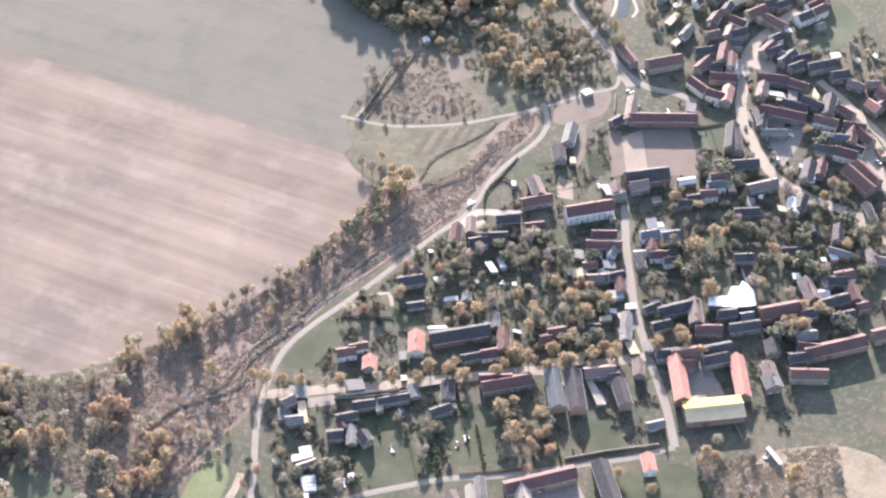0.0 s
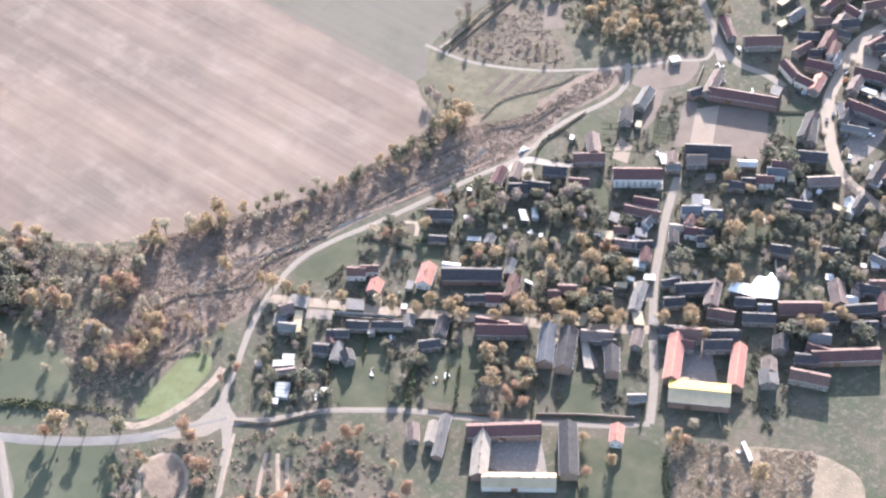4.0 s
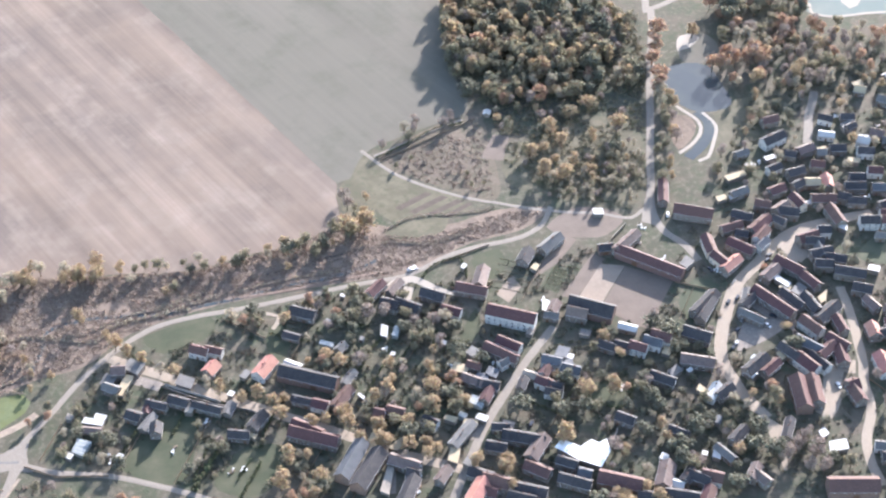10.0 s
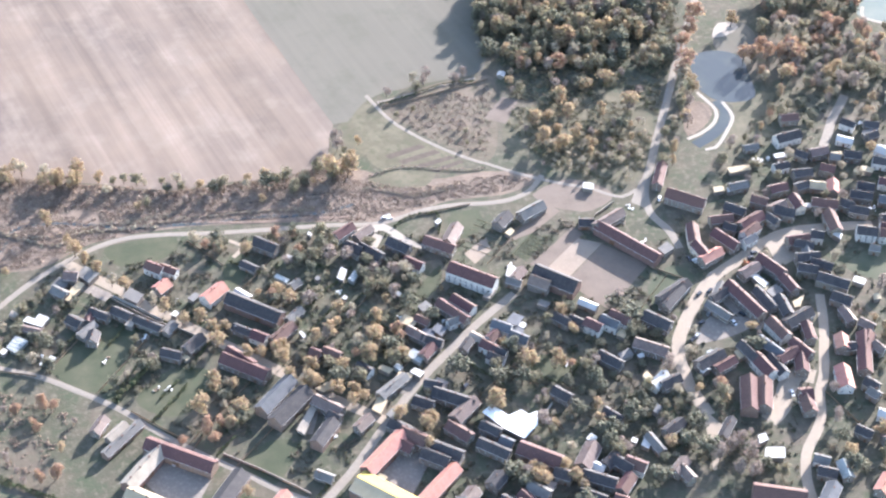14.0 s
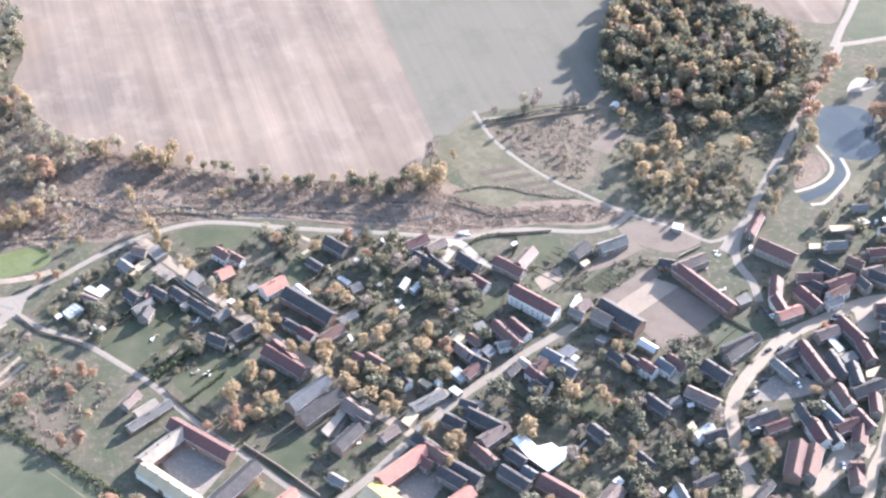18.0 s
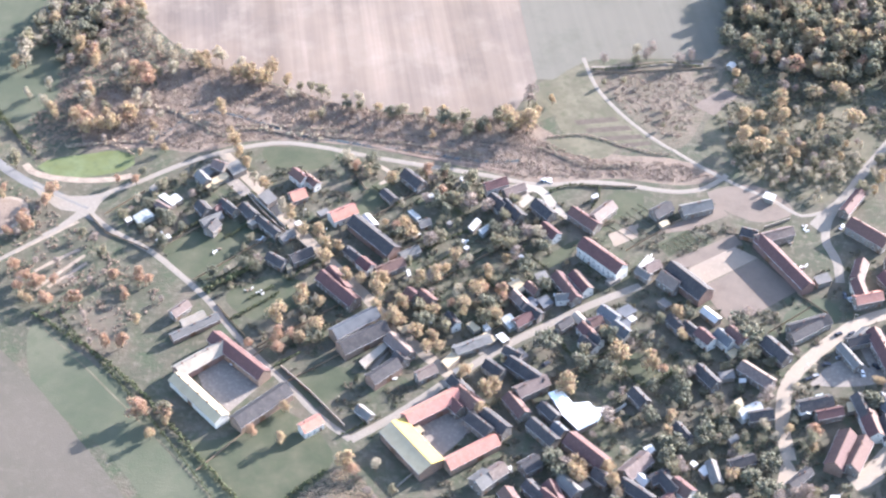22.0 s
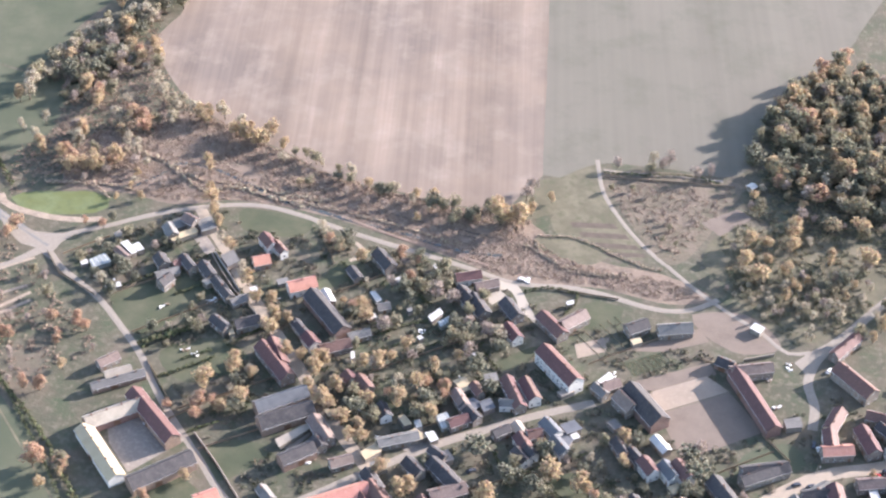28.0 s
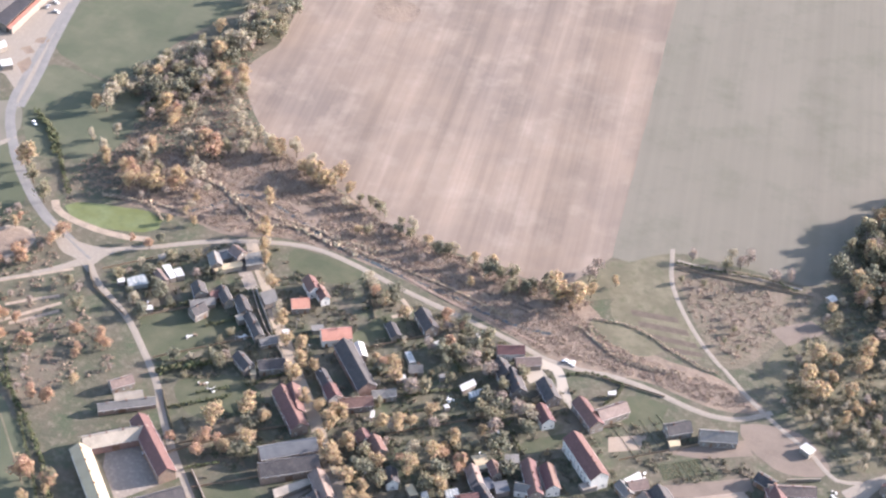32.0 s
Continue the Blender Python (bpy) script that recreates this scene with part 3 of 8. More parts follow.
patch("pond_meadow", [(248.3, 78.7), (274.3, 83.1), (300.1, 82.1), (302.9, 64.4), (280.7, 64.7), (256.6, 43.9), (230.7, 29.8), (228.4, 40.8), (244.0, 66.1)], 0.023, M_ROUGH, "rough grass between pond and houses", "grass")
patch("green_strip", [(23.4, 55.9), (48.6, 59.3), (61.6, 54.4), (53.3, 42.9), (35.5, 44.7), (22.7, 48.6)], 0.045, M_ROUGH, "green grass plot between tracks", "grass")
patch("kitchen_garden", [(26.1, 76.1), (51.7, 79.4), (77.9, 57.5), (62.5, 51.2), (34.4, 58.1)], 0.025, M_ROUGH, "green allotment strips", "garden")
patch("allotment_bed_1", [(36.2, 72.1), (57.4, 77.9), (60.5, 74.9), (38.3, 68.7)], 0.05, M_MULCH, "dark dug allotment bed", "bed", .1, False)
patch("allotment_bed_2", [(42.3, 66.0), (64.9, 71.6), (68.0, 68.6), (44.7, 62.8)], 0.05, M_MULCH, "dark dug allotment bed", "bed", .1, False)
patch("allotment_bed_3", [(50.1, 60.3), (72.0, 65.1), (74.9, 62.2), (53.2, 57.4)], 0.05, M_MULCH, "dark dug allotment bed", "bed", .1, False)
patch("allotment_bed_4", [(57.1, 54.9), (76.7, 60.1), (79.0, 57.9), (62.1, 52.4)], 0.05, M_MULCH, "dark dug allotment bed", "bed", .1, False)
patch("rough_pasture", [(18.4, 106.4), (37.8, 123.7), (46.8, 101.9), (59.7, 82.6), (76.3, 63.7), (59.0, 63.6), (28.6, 77.2), (16.7, 67.5), (8.4, 75.2), (10.3, 92.9)], 0.019, M_ROUGH, "rough yellowish pasture beside the field", "meadow")
patch("raked_plot", [(99.0, -34.8), (123.7, -14.7), (135.1, -21.3), (106.8, -45.1)], 0.044, M_TILTH, "pale raked soil plot", "plot", .2, False)
patch("grey_plot", [(92.1, -29.0), (123.1, -5.5), (127.8, -12.3), (98.8, -34.4)], 0.04, M_SOIL, "greyish dug garden strip", "plot", .2, False)
patch("dug_plot", [(106.9, -45.5), (135.1, -21.7), (154.7, -41.3), (123.7, -69.7)], 0.04, M_SOIL, "darker dug soil plot beside the barn", "plot", .2, False)
patch("vegetable_plot", [(84.9, -18.2), (99.8, -5.5), (104.9, -13.0), (91.4, -26.3)], 0.042, M_LAWN, "bright green vegetable plot", "plot", .2, False)
patch("soil_strip_1", [(82.5, -11.2), (114.6, 16.1), (120.4, 8.1), (101.1, -5.7)], 0.03, M_SOIL, "brown garden strip", "plot", .2, False)
patch("soil_strip_2", [(60.3, -14.2), (74.9, -3.4), (75.2, -14.2), (64.1, -22.7)], 0.03, M_TILTH, "brown garden bed", "plot", .2, False)
patch("soil_strip_3", [(108.7, 24.0), (133.9, 32.1), (153.5, 15.4), (137.2, 4.9), (116.8, 12.7)], 0.028, M_SOIL, "rough brown ground beside the lane", "plot")
patch("farm_yard", [(-125.4, -127.8), (-112.5, -109.8), (-86.5, -127.6), (-102.7, -154.0), (-118.0, -140.8)], 0.03, M_YARD, "pale dirt farmyard", "yard", .2, False)
patch("south_farm_yard", [(-20.5, -149.2), (-0.1, -131.1), (13.2, -142.7), (-3.6, -166.5)], 0.03, M_YARD, "pale dirt farmyard", "yard", .2, False)
ribbon("ditch_bank", [(-68.7, 37.1), (-42.5, 32.1), (-17.8, 29.7), (6.8, 26.1)], 1.62, 0.25, M_REED, "dry reeds along the road ditch", "reeds")
ribbon("creek", [(-185.2, 25.5), (-175.7, 40.1), (-170.6, 51.2), (-156.9, 53.4), (-134.4, 48.7), (-110.7, 40.9), (-87.3, 38.6), (-64.4, 36.3), (-43.1, 36.4), (-20.3, 32.6), (-2.7, 32.9), (10.7, 35.7)], 2.2, 0.1, M_WATER, "narrow dark creek in the valley floor", "creek")
patch("rubble_yard", [(-0.7, -98.7), (9.0, -89.3), (17.5, -93.0), (6.4, -103.9)], 0.075, M_YARD, "pale rubble yard beside the lane", "yard")
patch("house_yard", [(9.0, 8.3), (14.7, 12.6), (21.1, 7.3), (15.8, -0.7)], 0.078, M_SAND, "pale sandy house yard", "yard")
patch("street_yard", [(178.9, -59.4), (183.9, -78.3), (194.9, -100.4), (200.3, -95.6), (191.8, -67.2), (185.6, -59.0)], 0.03, M_YARD, "pale trodden yard beside the street", "yard")
patch("fork_apron", [(160.9, 7.3), (172.9, 24.8), (176.7, 21.3), (168.6, 5.3), (169.7, -4.7), (165.8, 2.2)], 0.08, M_GRAVEL, "pale gravel at the road fork", "road")
patch("gravel_yard", [(16.5, 18.9), (24.3, 16.7), (38.7, -2.3), (46.0, -3.5), (40.5, -7.8), (28.9, 2.2), (21.5, 12.2), (12.0, 10.5), (7.6, 15.3)], 0.075, M_SAND, "pale gravel yard beside the road", "yard")
patch("street_green", [(178.5, -83.3), (194.7, -94.1), (179.0, -100.3), (165.8, -101.7), (158.9, -103.1), (168.1, -89.0)], 0.05, M_YARD, "pale trodden ground beside the street", "yard")
patch("street_apron", [(223.6, -37.1), (240.0, -31.2), (237.3, -45.5), (232.6, -54.4), (221.1, -57.2), (221.9, -48.3)], 0.07, M_PAVED, "pale paved yard off the street", "yard")
patch("lane_wedge", [(147.7, -142.7), (149.9, -147.6), (156.7, -161.6), (149.7, -167.1), (141.3, -181.6), (139.6, -181.0), (143.4, -165.2)], 0.05, M_PAVED, "pale paved wedge beside the street", "yard", .2, False)
ribbon("east_street", [(235.8, -81.4), (229.5, -101.4), (221.7, -120.3), (215.5, -135.0), (209.0, -145.1), (202.1, -162.7), (187.1, -181.2), (180.6, -197.5), (179.3, -207.8)], 5.13, 0.08, M_PAVED, "pale paved side street", "road")
ribbon("east_yard_lane", [(210.5, -135.5), (202.9, -131.5), (195.3, -137.4), (186.2, -150.7), (176.7, -157.7)], 9.45, 0.06, M_PAVED, "pale paved yard entrance", "road")
ribbon("pond_lane", [(284.7, 30.2), (293.2, 42.4), (300.9, 54.0), (310.9, 65.3), (316.2, 72.4)], 5.4, 0.06, M_GRAVEL, "pale lane between village houses", "road")
ribbon("far_lane", [(307.3, -25.9), (317.0, -20.9), (326.7, -5.8), (337.1, 6.9), (351.8, 24.3)], 6.08, 0.06, M_PAVED, "pale curving lane", "road")
ribbon("hut_track", [(42.1, 119.2), (58.1, 121.8), (72.4, 125.1), (89.5, 128.7), (104.0, 130.5)], 2.16, 0.05, M_GRAVEL, "pale trodden path", "road")
ribbon("west_lane", [(-220.6, -53.5), (-213.4, -44.6), (-206.4, -32.4)], 4.59, 0.05, M_GRAVEL, "pale farm lane", "road")
ribbon("west_track", [(-296.9, 32.4), (-302.5, 17.4), (-308.9, 1.4), (-313.6, -12.2)], 3.51, 0.05, M_GRAVEL, "pale field track", "road")
patch("orchard_sand", [(-247.9, -27.3), (-236.0, -32.0), (-234.2, -42.8), (-244.2, -53.1), (-255.0, -51.3), (-256.8, -38.6)], 0.04, M_SCRUB, "bare sandy clearing", "clearing")
patch("green_pond", [(-239.8, -3.0), (-235.8, 3.1), (-218.9, 9.9), (-201.3, 15.4), (-192.4, 13.0), (-189.7, 6.1), (-194.3, 0.4), (-206.9, -5.6), (-219.9, -8.7), (-232.6, -7.4)], 0.03, M_ALGAE, "pond covered in bright green duckweed", "pond")
patch("mill_pond", [(241.7, 127.7), (256.5, 128.5), (267.6, 121.0), (267.0, 102.3), (262.7, 80.7), (241.8, 80.6), (233.3, 91.1), (233.0, 108.3)], 0.03, M_WATER, "still grey mill pond", "pond")
ribbon("mill_channel", [(238.8, 82.5), (240.8, 72.5), (235.4, 61.4), (224.4, 52.5), (212.8, 46.0)], 6.75, 0.045, M_WATER, "curved grey pond outlet channel", "pond")
ribbon("channel_bank_1", [(230.0, 92.1), (235.3, 74.0), (231.1, 64.1), (220.6, 56.2), (209.9, 52.1)], 2.16, 0.09, M_SAND, "pale stone channel bank", "road")
ribbon("channel_bank_2", [(241.8, 80.6), (243.0, 66.6), (233.6, 52.8), (223.6, 42.1), (216.8, 41.3)], 2.16, 0.09, M_SAND, "pale stone channel bank", "road")
patch("pond_sandbank", [(258.0, 141.3), (266.9, 155.1), (277.2, 154.8), (278.4, 148.4), (265.7, 141.2)], 0.05, M_SAND, "pale sandbank in the pond", "sandbank")
patch("upper_pond", [(257.6, 140.3), (282.0, 152.4), (284.7, 136.4), (271.9, 124.6), (257.7, 127.0)], 0.028, M_GRAIN, "silted pale upper pond", "pond")
patch("lake", [(357.6, 146.2), (370.6, 168.8), (374.5, 187.0), (420.8, 171.2), (465.6, 150.3), (442.0, 114.1), (394.6, 128.2), (370.7, 136.5)], 0.03, M_LAKE, "pale turquoise quarry lake", "lake")
patch("pale_slab", [(99.4, 93.6), (115.2, 110.4), (124.1, 105.6), (110.6, 85.9)], 0.05, M_SOIL, "pale concrete slab among trees", "slab", .1, False)
patch("village_green", [(258.0, -64.9), (281.2, -52.7), (309.4, -50.8), (296.5, -75.3), (271.9, -77.8)], 0.02, M_MEADOW, "green paddock behind the houses", "meadow")
patch("paddock", [(148.8, -57.8), (166.9, -44.8), (175.4, -56.2), (148.2, -75.1)], 0.02, M_MEADOW, "green garden behind the barn", "meadow")
patch("white_house_yard", [(-144.2, 12.3), (-123.0, -7.7), (-127.2, -12.4), (-146.5, 5.1)], 0.03, M_YARD, "pale paved yard", "yard", .2, False)
patch("pale_yard", [(-48.6, -117.7), (-36.0, -98.3), (-33.5, -100.4), (-41.4, -120.2)], 0.04, M_YARD, "pale dirt yard beside the barn", "yard", .2, False)
ribbon("pond_bank", [(-246.7, -1.4), (-242.2, -6.4), (-231.0, -9.7), (-215.7, -10.0), (-198.6, -7.2), (-188.9, -2.8)], 4.0, 0.07, M_BANK, "tan sandy pond bank", "road")
ribbon("orchard_path_1", [(-231.3, -66.4), (-222.1, -56.3), (-206.6, -40.6)], 1.62, 0.05, M_BANK, "trodden orchard path", "road")
ribbon("orchard_path_2", [(-214.5, -90.9), (-206.8, -79.1), (-196.6, -63.7)], 2.03, 0.05, M_BANK, "trodden orchard path", "road")
ribbon("orchard_path_3", [(-218.0, -78.0), (-209.4, -68.6), (-200.4, -59.9)], 2.0, 0.055, M_BANK, "trodden orchard path", "road")
ribbon("orchard_path_4", [(-208.3, -87.7), (-200.9, -78.2), (-194.1, -68.5)], 2.0, 0.056, M_BANK, "trodden orchard path", "road")
ribbon("clearing_path", [(-264.4, -46.8), (-256.9, -34.3), (-246.6, -27.8), (-236.8, -32.0), (-236.9, -45.1), (-249.2, -58.1), (-258.3, -58.0), (-264.0, -49.8)], 2.4, 0.057, M_BANK, "trodden ring path round a clearing", "road")
patch("junction_apron", [(-238.8, -14.1), (-222.7, -21.7), (-209.6, -21.5), (-195.9, -17.4), (-199.4, -25.9), (-200.3, -33.3), (-198.8, -39.3), (-208.4, -33.8), (-218.0, -33.2), (-232.5, -24.0)], 0.075, M_GRAVEL, "wide pale gravel at the road junction", "yard")
patch("brown_stubble_field", [(-241.4, -111.8), (-218.5, -130.1), (-192.4, -152.2), (-162.3, -181.8), (-134.4, -212.8), (-118.1, -268.5), (-239.7, -284.9), (-286.7, -168.3)], 0.034, M_STUBBLE, "grey-brown bare stubble field", "field")
ribbon("wheel_track_1", [(-200.9, -115.7), (-175.6, -135.9), (-149.2, -158.4), (-123.9, -179.9), (-100.2, -202.1)], 1.2, 0.05, M_ROUGH, "pale worn wheel track in the meadow", "track")
ribbon("wheel_track_2", [(-129.9, -174.8), (-110.6, -192.5), (-95.6, -207.6)], 1.0, 0.05, M_ROUGH, "pale worn wheel track in the meadow", "track")
patch("straw_plot", [(-61.0, -197.2), (-29.5, -195.0), (3.5, -223.8), (10.1, -248.9), (-23.2, -274.0), (-77.6, -221.7), (-75.6, -209.7)], 0.033, M_DRYGRASS, "tall pale dry grass on an overgrown plot", "scrub")
patch("junction_yard", [(-374.2, 167.0), (-361.3, 182.8), (-341.7, 133.1), (-325.2, 94.4), (-311.4, 60.3), (-312.5, 54.0), (-325.4, 67.9), (-338.6, 76.4), (-349.9, 76.1), (-375.2, 109.1), (-366.8, 116.4), (-371.0, 159.7)], 0.05, M_GRAVEL, "wide pale gravel yard at the road junction", "yard", .3, False)
ribbon("junction_road", [(-312.3, 55.5), (-321.7, 81.9), (-336.8, 118.3), (-350.3, 153.5), (-362.7, 186.6), (-375.3, 221.0)], 4.86, 0.07, M_ASPH, "grey asphalt road past the yard", "road")
patch("yard_bed_1", [(-346.7, 115.8), (-343.2, 120.2), (-339.0, 117.0), (-339.7, 113.1), (-345.6, 111.6)], 0.08, M_SCRUB, "brown planted bed in the yard", "bed", .1, False)
patch("yard_bed_2", [(-348.3, 102.2), (-345.6, 107.3), (-338.6, 103.3), (-341.3, 99.6)], 0.08, M_SCRUB, "brown planted bed in the yard", "bed", .1, False)
patch("yard_bed_3", [(-340.2, 88.7), (-338.4, 97.9), (-331.7, 91.8), (-331.3, 82.1)], 0.08, M_SCRUB, "brown planted bed in the yard", "bed", .1, False)
ribbon("dam_road", [(260.3, 188.2), (272.6, 189.8), (297.7, 195.6), (329.7, 202.2), (364.9, 211.1), (394.1, 220.3)], 4.05, 0.06, M_GRAVEL, "pale track on the dam", "road")
ribbon("far_road", [(259.6, 185.8), (268.9, 205.6), (278.1, 223.3), (296.1, 260.6), (315.4, 299.8)], 4.59, 0.062, M_GRAVEL, "pale road leading away between fields", "road")
patch("far_plough", [(229.6, 317.7), (307.4, 294.4), (278.8, 237.1), (263.8, 210.5), (212.0, 231.0), (209.1, 254.5)], 0.012, M_PLOUGH, "far bare brown field", "field")
patch("far_meadow", [(270.7, 197.0), (275.9, 192.6), (317.1, 202.0), (358.3, 213.2), (394.5, 245.8), (313.9, 285.0)], 0.013, M_MEADOW, "far green meadow beside the road", "meadow")
ribbon("lake_shore", [(364.1, 154.0), (359.8, 144.2), (370.2, 135.4), (395.3, 129.3), (420.8, 121.2)], 2.16, 0.06, M_SAND, "white sandy lake shore", "road")
patch("lake_spit", [(395.0, 159.4), (402.7, 159.7), (396.9, 143.5), (385.4, 138.5), (384.1, 147.4)], 0.05, M_SAND, "white sand spit in the lake", "sandbank")
patch("young_clearing", [(140.3, 72.1), (196.0, 84.2), (183.2, 42.4), (163.4, 22.4), (133.8, 34.3)], 0.021, M_ROUGH, "pale rough grass among young trees", "grass")
# dark earth ribbons painted in for the shaded streaks of the valley floor
ribbon("valley_shade_strip_1", [(-123.3, 41.6), (-104.6, 41.9), (-84.8, 46.6)], 2.03, 0.07, M_MULCH, "dark strip of painted shade on the valley floor", "ditch")
ribbon("valley_shade_strip_2", [(-95.4, 42.3), (-70.9, 42.5), (-46.6, 42.8)], 2.03, 0.07, M_MULCH, "dark strip of painted shade on the valley floor", "ditch")
ribbon("valley_shade_strip_3", [(-55.1, 49.0), (-27.1, 47.0), (-5.3, 44.1)], 2.03, 0.07, M_MULCH, "dark strip of painted shade on the valley floor", "ditch")
ribbon("valley_shade_strip_4", [(-15.5, 47.9), (5.5, 47.2), (24.7, 42.5)], 2.03, 0.07, M_MULCH, "dark strip of painted shade on the valley floor", "ditch")
ribbon("valley_shade_strip_5", [(26.6, 36.5), (50.0, 34.8), (72.0, 37.1)], 2.03, 0.07, M_MULCH, "dark strip of painted shade on the valley floor", "ditch")


# buildings
gabled("house", (-153.5, -0.5), (-146.9, -7.4), 5.8, 4.2, 2.3, "G", "P")
gabled("house", (-147.3, 7.3), (-140.1, 4.7), 6.6, 5.0, 2.6, "B", "P")
flat_roofed("garage", [(-140.9, 7.4), (-135.7, 13.0), (-129.2, 6.3), (-135.3, 0.1)], 3.7, "G")
flat_roofed("warehouse", [(-362.8, 108.8), (-369.1, 154.7), (-422.0, 183.1), (-410.9, 119.7)], 6.5, "D")
# no separate canopy: added strip for the red edge of the warehouse roof
flat_roofed("canopy", [(-369.9, 157.2), (-367.0, 155.9), (-360.4, 109.5), (-363.5, 110.5)], 4.6, "O")
flat_roofed("shed", [(-170.1, -20.1), (-167.4, -17.1), (-159.2, -23.6), (-161.1, -26.1)], 3.4, "W")
flat_roofed("shed", [(-163.8, -19.6), (-161.6, -16.7), (-156.7, -20.4), (-159.2, -23.2)], 3.4, "W")
gabled("shed", (-170.9, -23.5), (-161.9, -28.6), 4.1, 2.9, 1.1, "B", "P")
flat_roofed("greenhouse", [(-179.3, -36.0), (-174.2, -28.5), (-168.2, -33.6), (-175.1, -40.5)], 2.6, "L")
flat_roofed("shed", [(-183.1, -38.2), (-180.6, -35.8), (-178.5, -38.1), (-181.0, -40.5)], 2.6, "W")
gabled("house", (-138.6, -27.1), (-135.9, -21.2), 5.1, 2.9, 2.7, "R", "P")
gabled("house", (-125.4, -21.5), (-116.9, -29.2), 5.8, 4.1, 2.3, "D", "P")
flat_roofed("shed", [(-120.8, -33.1), (-116.9, -27.4), (-113.1, -29.8), (-117.5, -35.1)], 3.4, "T")
gabled("shed", (-143.6, -36.3), (-135.0, -27.9), 5.1, 2.9, 1.6, "G", "P")
gabled("house", (-102.6, -12.8), (-95.6, -7.6), 7.4, 4.0, 3.0, "O", "P")
gabled("house", (-98.0, 4.7), (-90.2, -1.6), 5.0, 4.0, 2.0, "R", "W")
flat_roofed("garage", [(-119.6, -13.0), (-115.2, -6.8), (-108.9, -13.6), (-112.9, -19.3)], 3.4, "G")
gabled("shed", (-101.8, -42.5), (-96.0, -35.9), 5.1, 2.9, 1.6, "G", "P")
gabled("house", (-93.4, -57.1), (-83.8, -49.3), 6.6, 4.1, 2.6, "D", "P")
flat_roofed("shed", [(-176.7, -13.9), (-174.7, -10.5), (-171.6, -13.2), (-174.0, -16.1)], 2.6, "T")
gabled("house", (-79.4, -25.1), (-68.2, -16.3), 8.2, 4.4, 3.3, "O", "W")
gabled("barn", (-67.5, -25.4), (-43.3, -45.8), 9.0, 5.0, 3.6, "D", "P")
gabled("shed", (-62.8, -19.7), (-56.3, -27.1), 5.1, 3.0, 1.4, "W", "P")
gabled("house", (-59.5, -52.1), (-52.7, -57.9), 6.6, 4.0, 2.6, "R", "W")
gabled("house", (-50.2, -60.1), (-38.1, -50.5), 6.6, 4.1, 2.6, "R", "P")
gabled("house", (-47.4, 13.9), (-36.7, 4.5), 7.4, 4.4, 3.0, "D", "P")
gabled("shed", (-56.6, 0.1), (-49.5, -6.6), 5.1, 2.9, 1.6, "D", "P")
flat_roofed("shed", [(-33.5, -0.5), (-31.5, 1.9), (-29.4, -0.4), (-31.3, -2.4)], 2.5, "W")
flat_roofed("greenhouse", [(-41.7, -13.6), (-39.7, -11.7), (-34.0, -16.7), (-36.2, -19.2)], 2.5, "L")
flat_roofed("greenhouse", [(-4.5, -23.0), (-0.0, -17.3), (2.2, -19.4), (-2.0, -25.8)], 2.8, "L")
gabled("shed", (5.5, 5.4), (15.4, 12.4), 5.8, 3.7, 2.2, "B", "P")
gabled("house", (6.3, -1.6), (16.1, -12.8), 7.4, 4.4, 3.0, "D", "P")
gabled("house", (22.0, 0.1), (31.6, -9.5), 7.4, 4.4, 3.0, "D", "P")
gabled("house", (27.3, -15.8), (35.4, -23.6), 6.6, 4.1, 2.6, "R", "W")
flat_roofed("shed", [(17.1, -38.2), (18.8, -36.5), (20.8, -38.5), (19.0, -40.4)], 2.5, "W")
flat_roofed("shed", [(-18.9, 14.9), (-17.7, 16.9), (-15.7, 15.0), (-17.1, 13.0)], 2.5, "W")
flat_roofed("shed", [(-21.2, -19.2), (-19.6, -16.9), (-17.6, -19.0), (-19.6, -21.1)], 2.5, "G")
gabled("house", (40.9, -3.5), (54.9, -14.4), 7.4, 4.4, 3.0, "R", "P")
gabled("house", (52.1, -8.6), (61.0, 3.9), 7.4, 4.4, 3.0, "B", "P")
flat_roofed("trailer", [(49.8, 10.0), (52.8, 12.6), (53.9, 10.1), (50.9, 8.1)], 3.0, "W")
gabled("house", (81.8, -0.7), (90.3, 7.3), 7.4, 4.1, 3.0, "D", "P")
flat_roofed("shed", [(82.5, 2.8), (89.5, 8.9), (90.5, 6.9), (83.4, 0.5)], 3.2, "W")
gabled("house", (95.7, 4.2), (111.0, 11.3), 7.4, 4.0, 3.0, "G", "P")
gabled("farmhouse", (48.3, -28.4), (69.0, -45.6), 9.0, 7.0, 3.6, "R", "W")
gabled("house", (37.1, -50.0), (48.6, -66.3), 6.6, 4.6, 2.6, "R", "P")
gabled("house", (45.2, -48.3), (53.6, -59.5), 6.6, 4.6, 2.6, "R", "W")
gabled("house", (38.2, -65.5), (49.3, -62.4), 5.0, 4.1, 2.0, "G", "W")
gabled("house", (79.9, -41.2), (86.7, -34.8), 5.8, 3.7, 2.3, "B", "P")
gabled("barn", (91.7, -38.7), (110.2, -55.9), 10.7, 5.6, 4.3, "D", "P")
gabled("house", (87.9, -43.9), (96.9, -51.2), 8.2, 5.0, 3.3, "B", "P")
flat_roofed("shed", [(60.9, -49.7), (65.9, -44.3), (68.9, -46.6), (63.9, -51.6)], 2.8, "T")
gabled("house", (-142.6, -101.1), (-136.4, -92.3), 5.8, 3.7, 2.3, "B", "P")
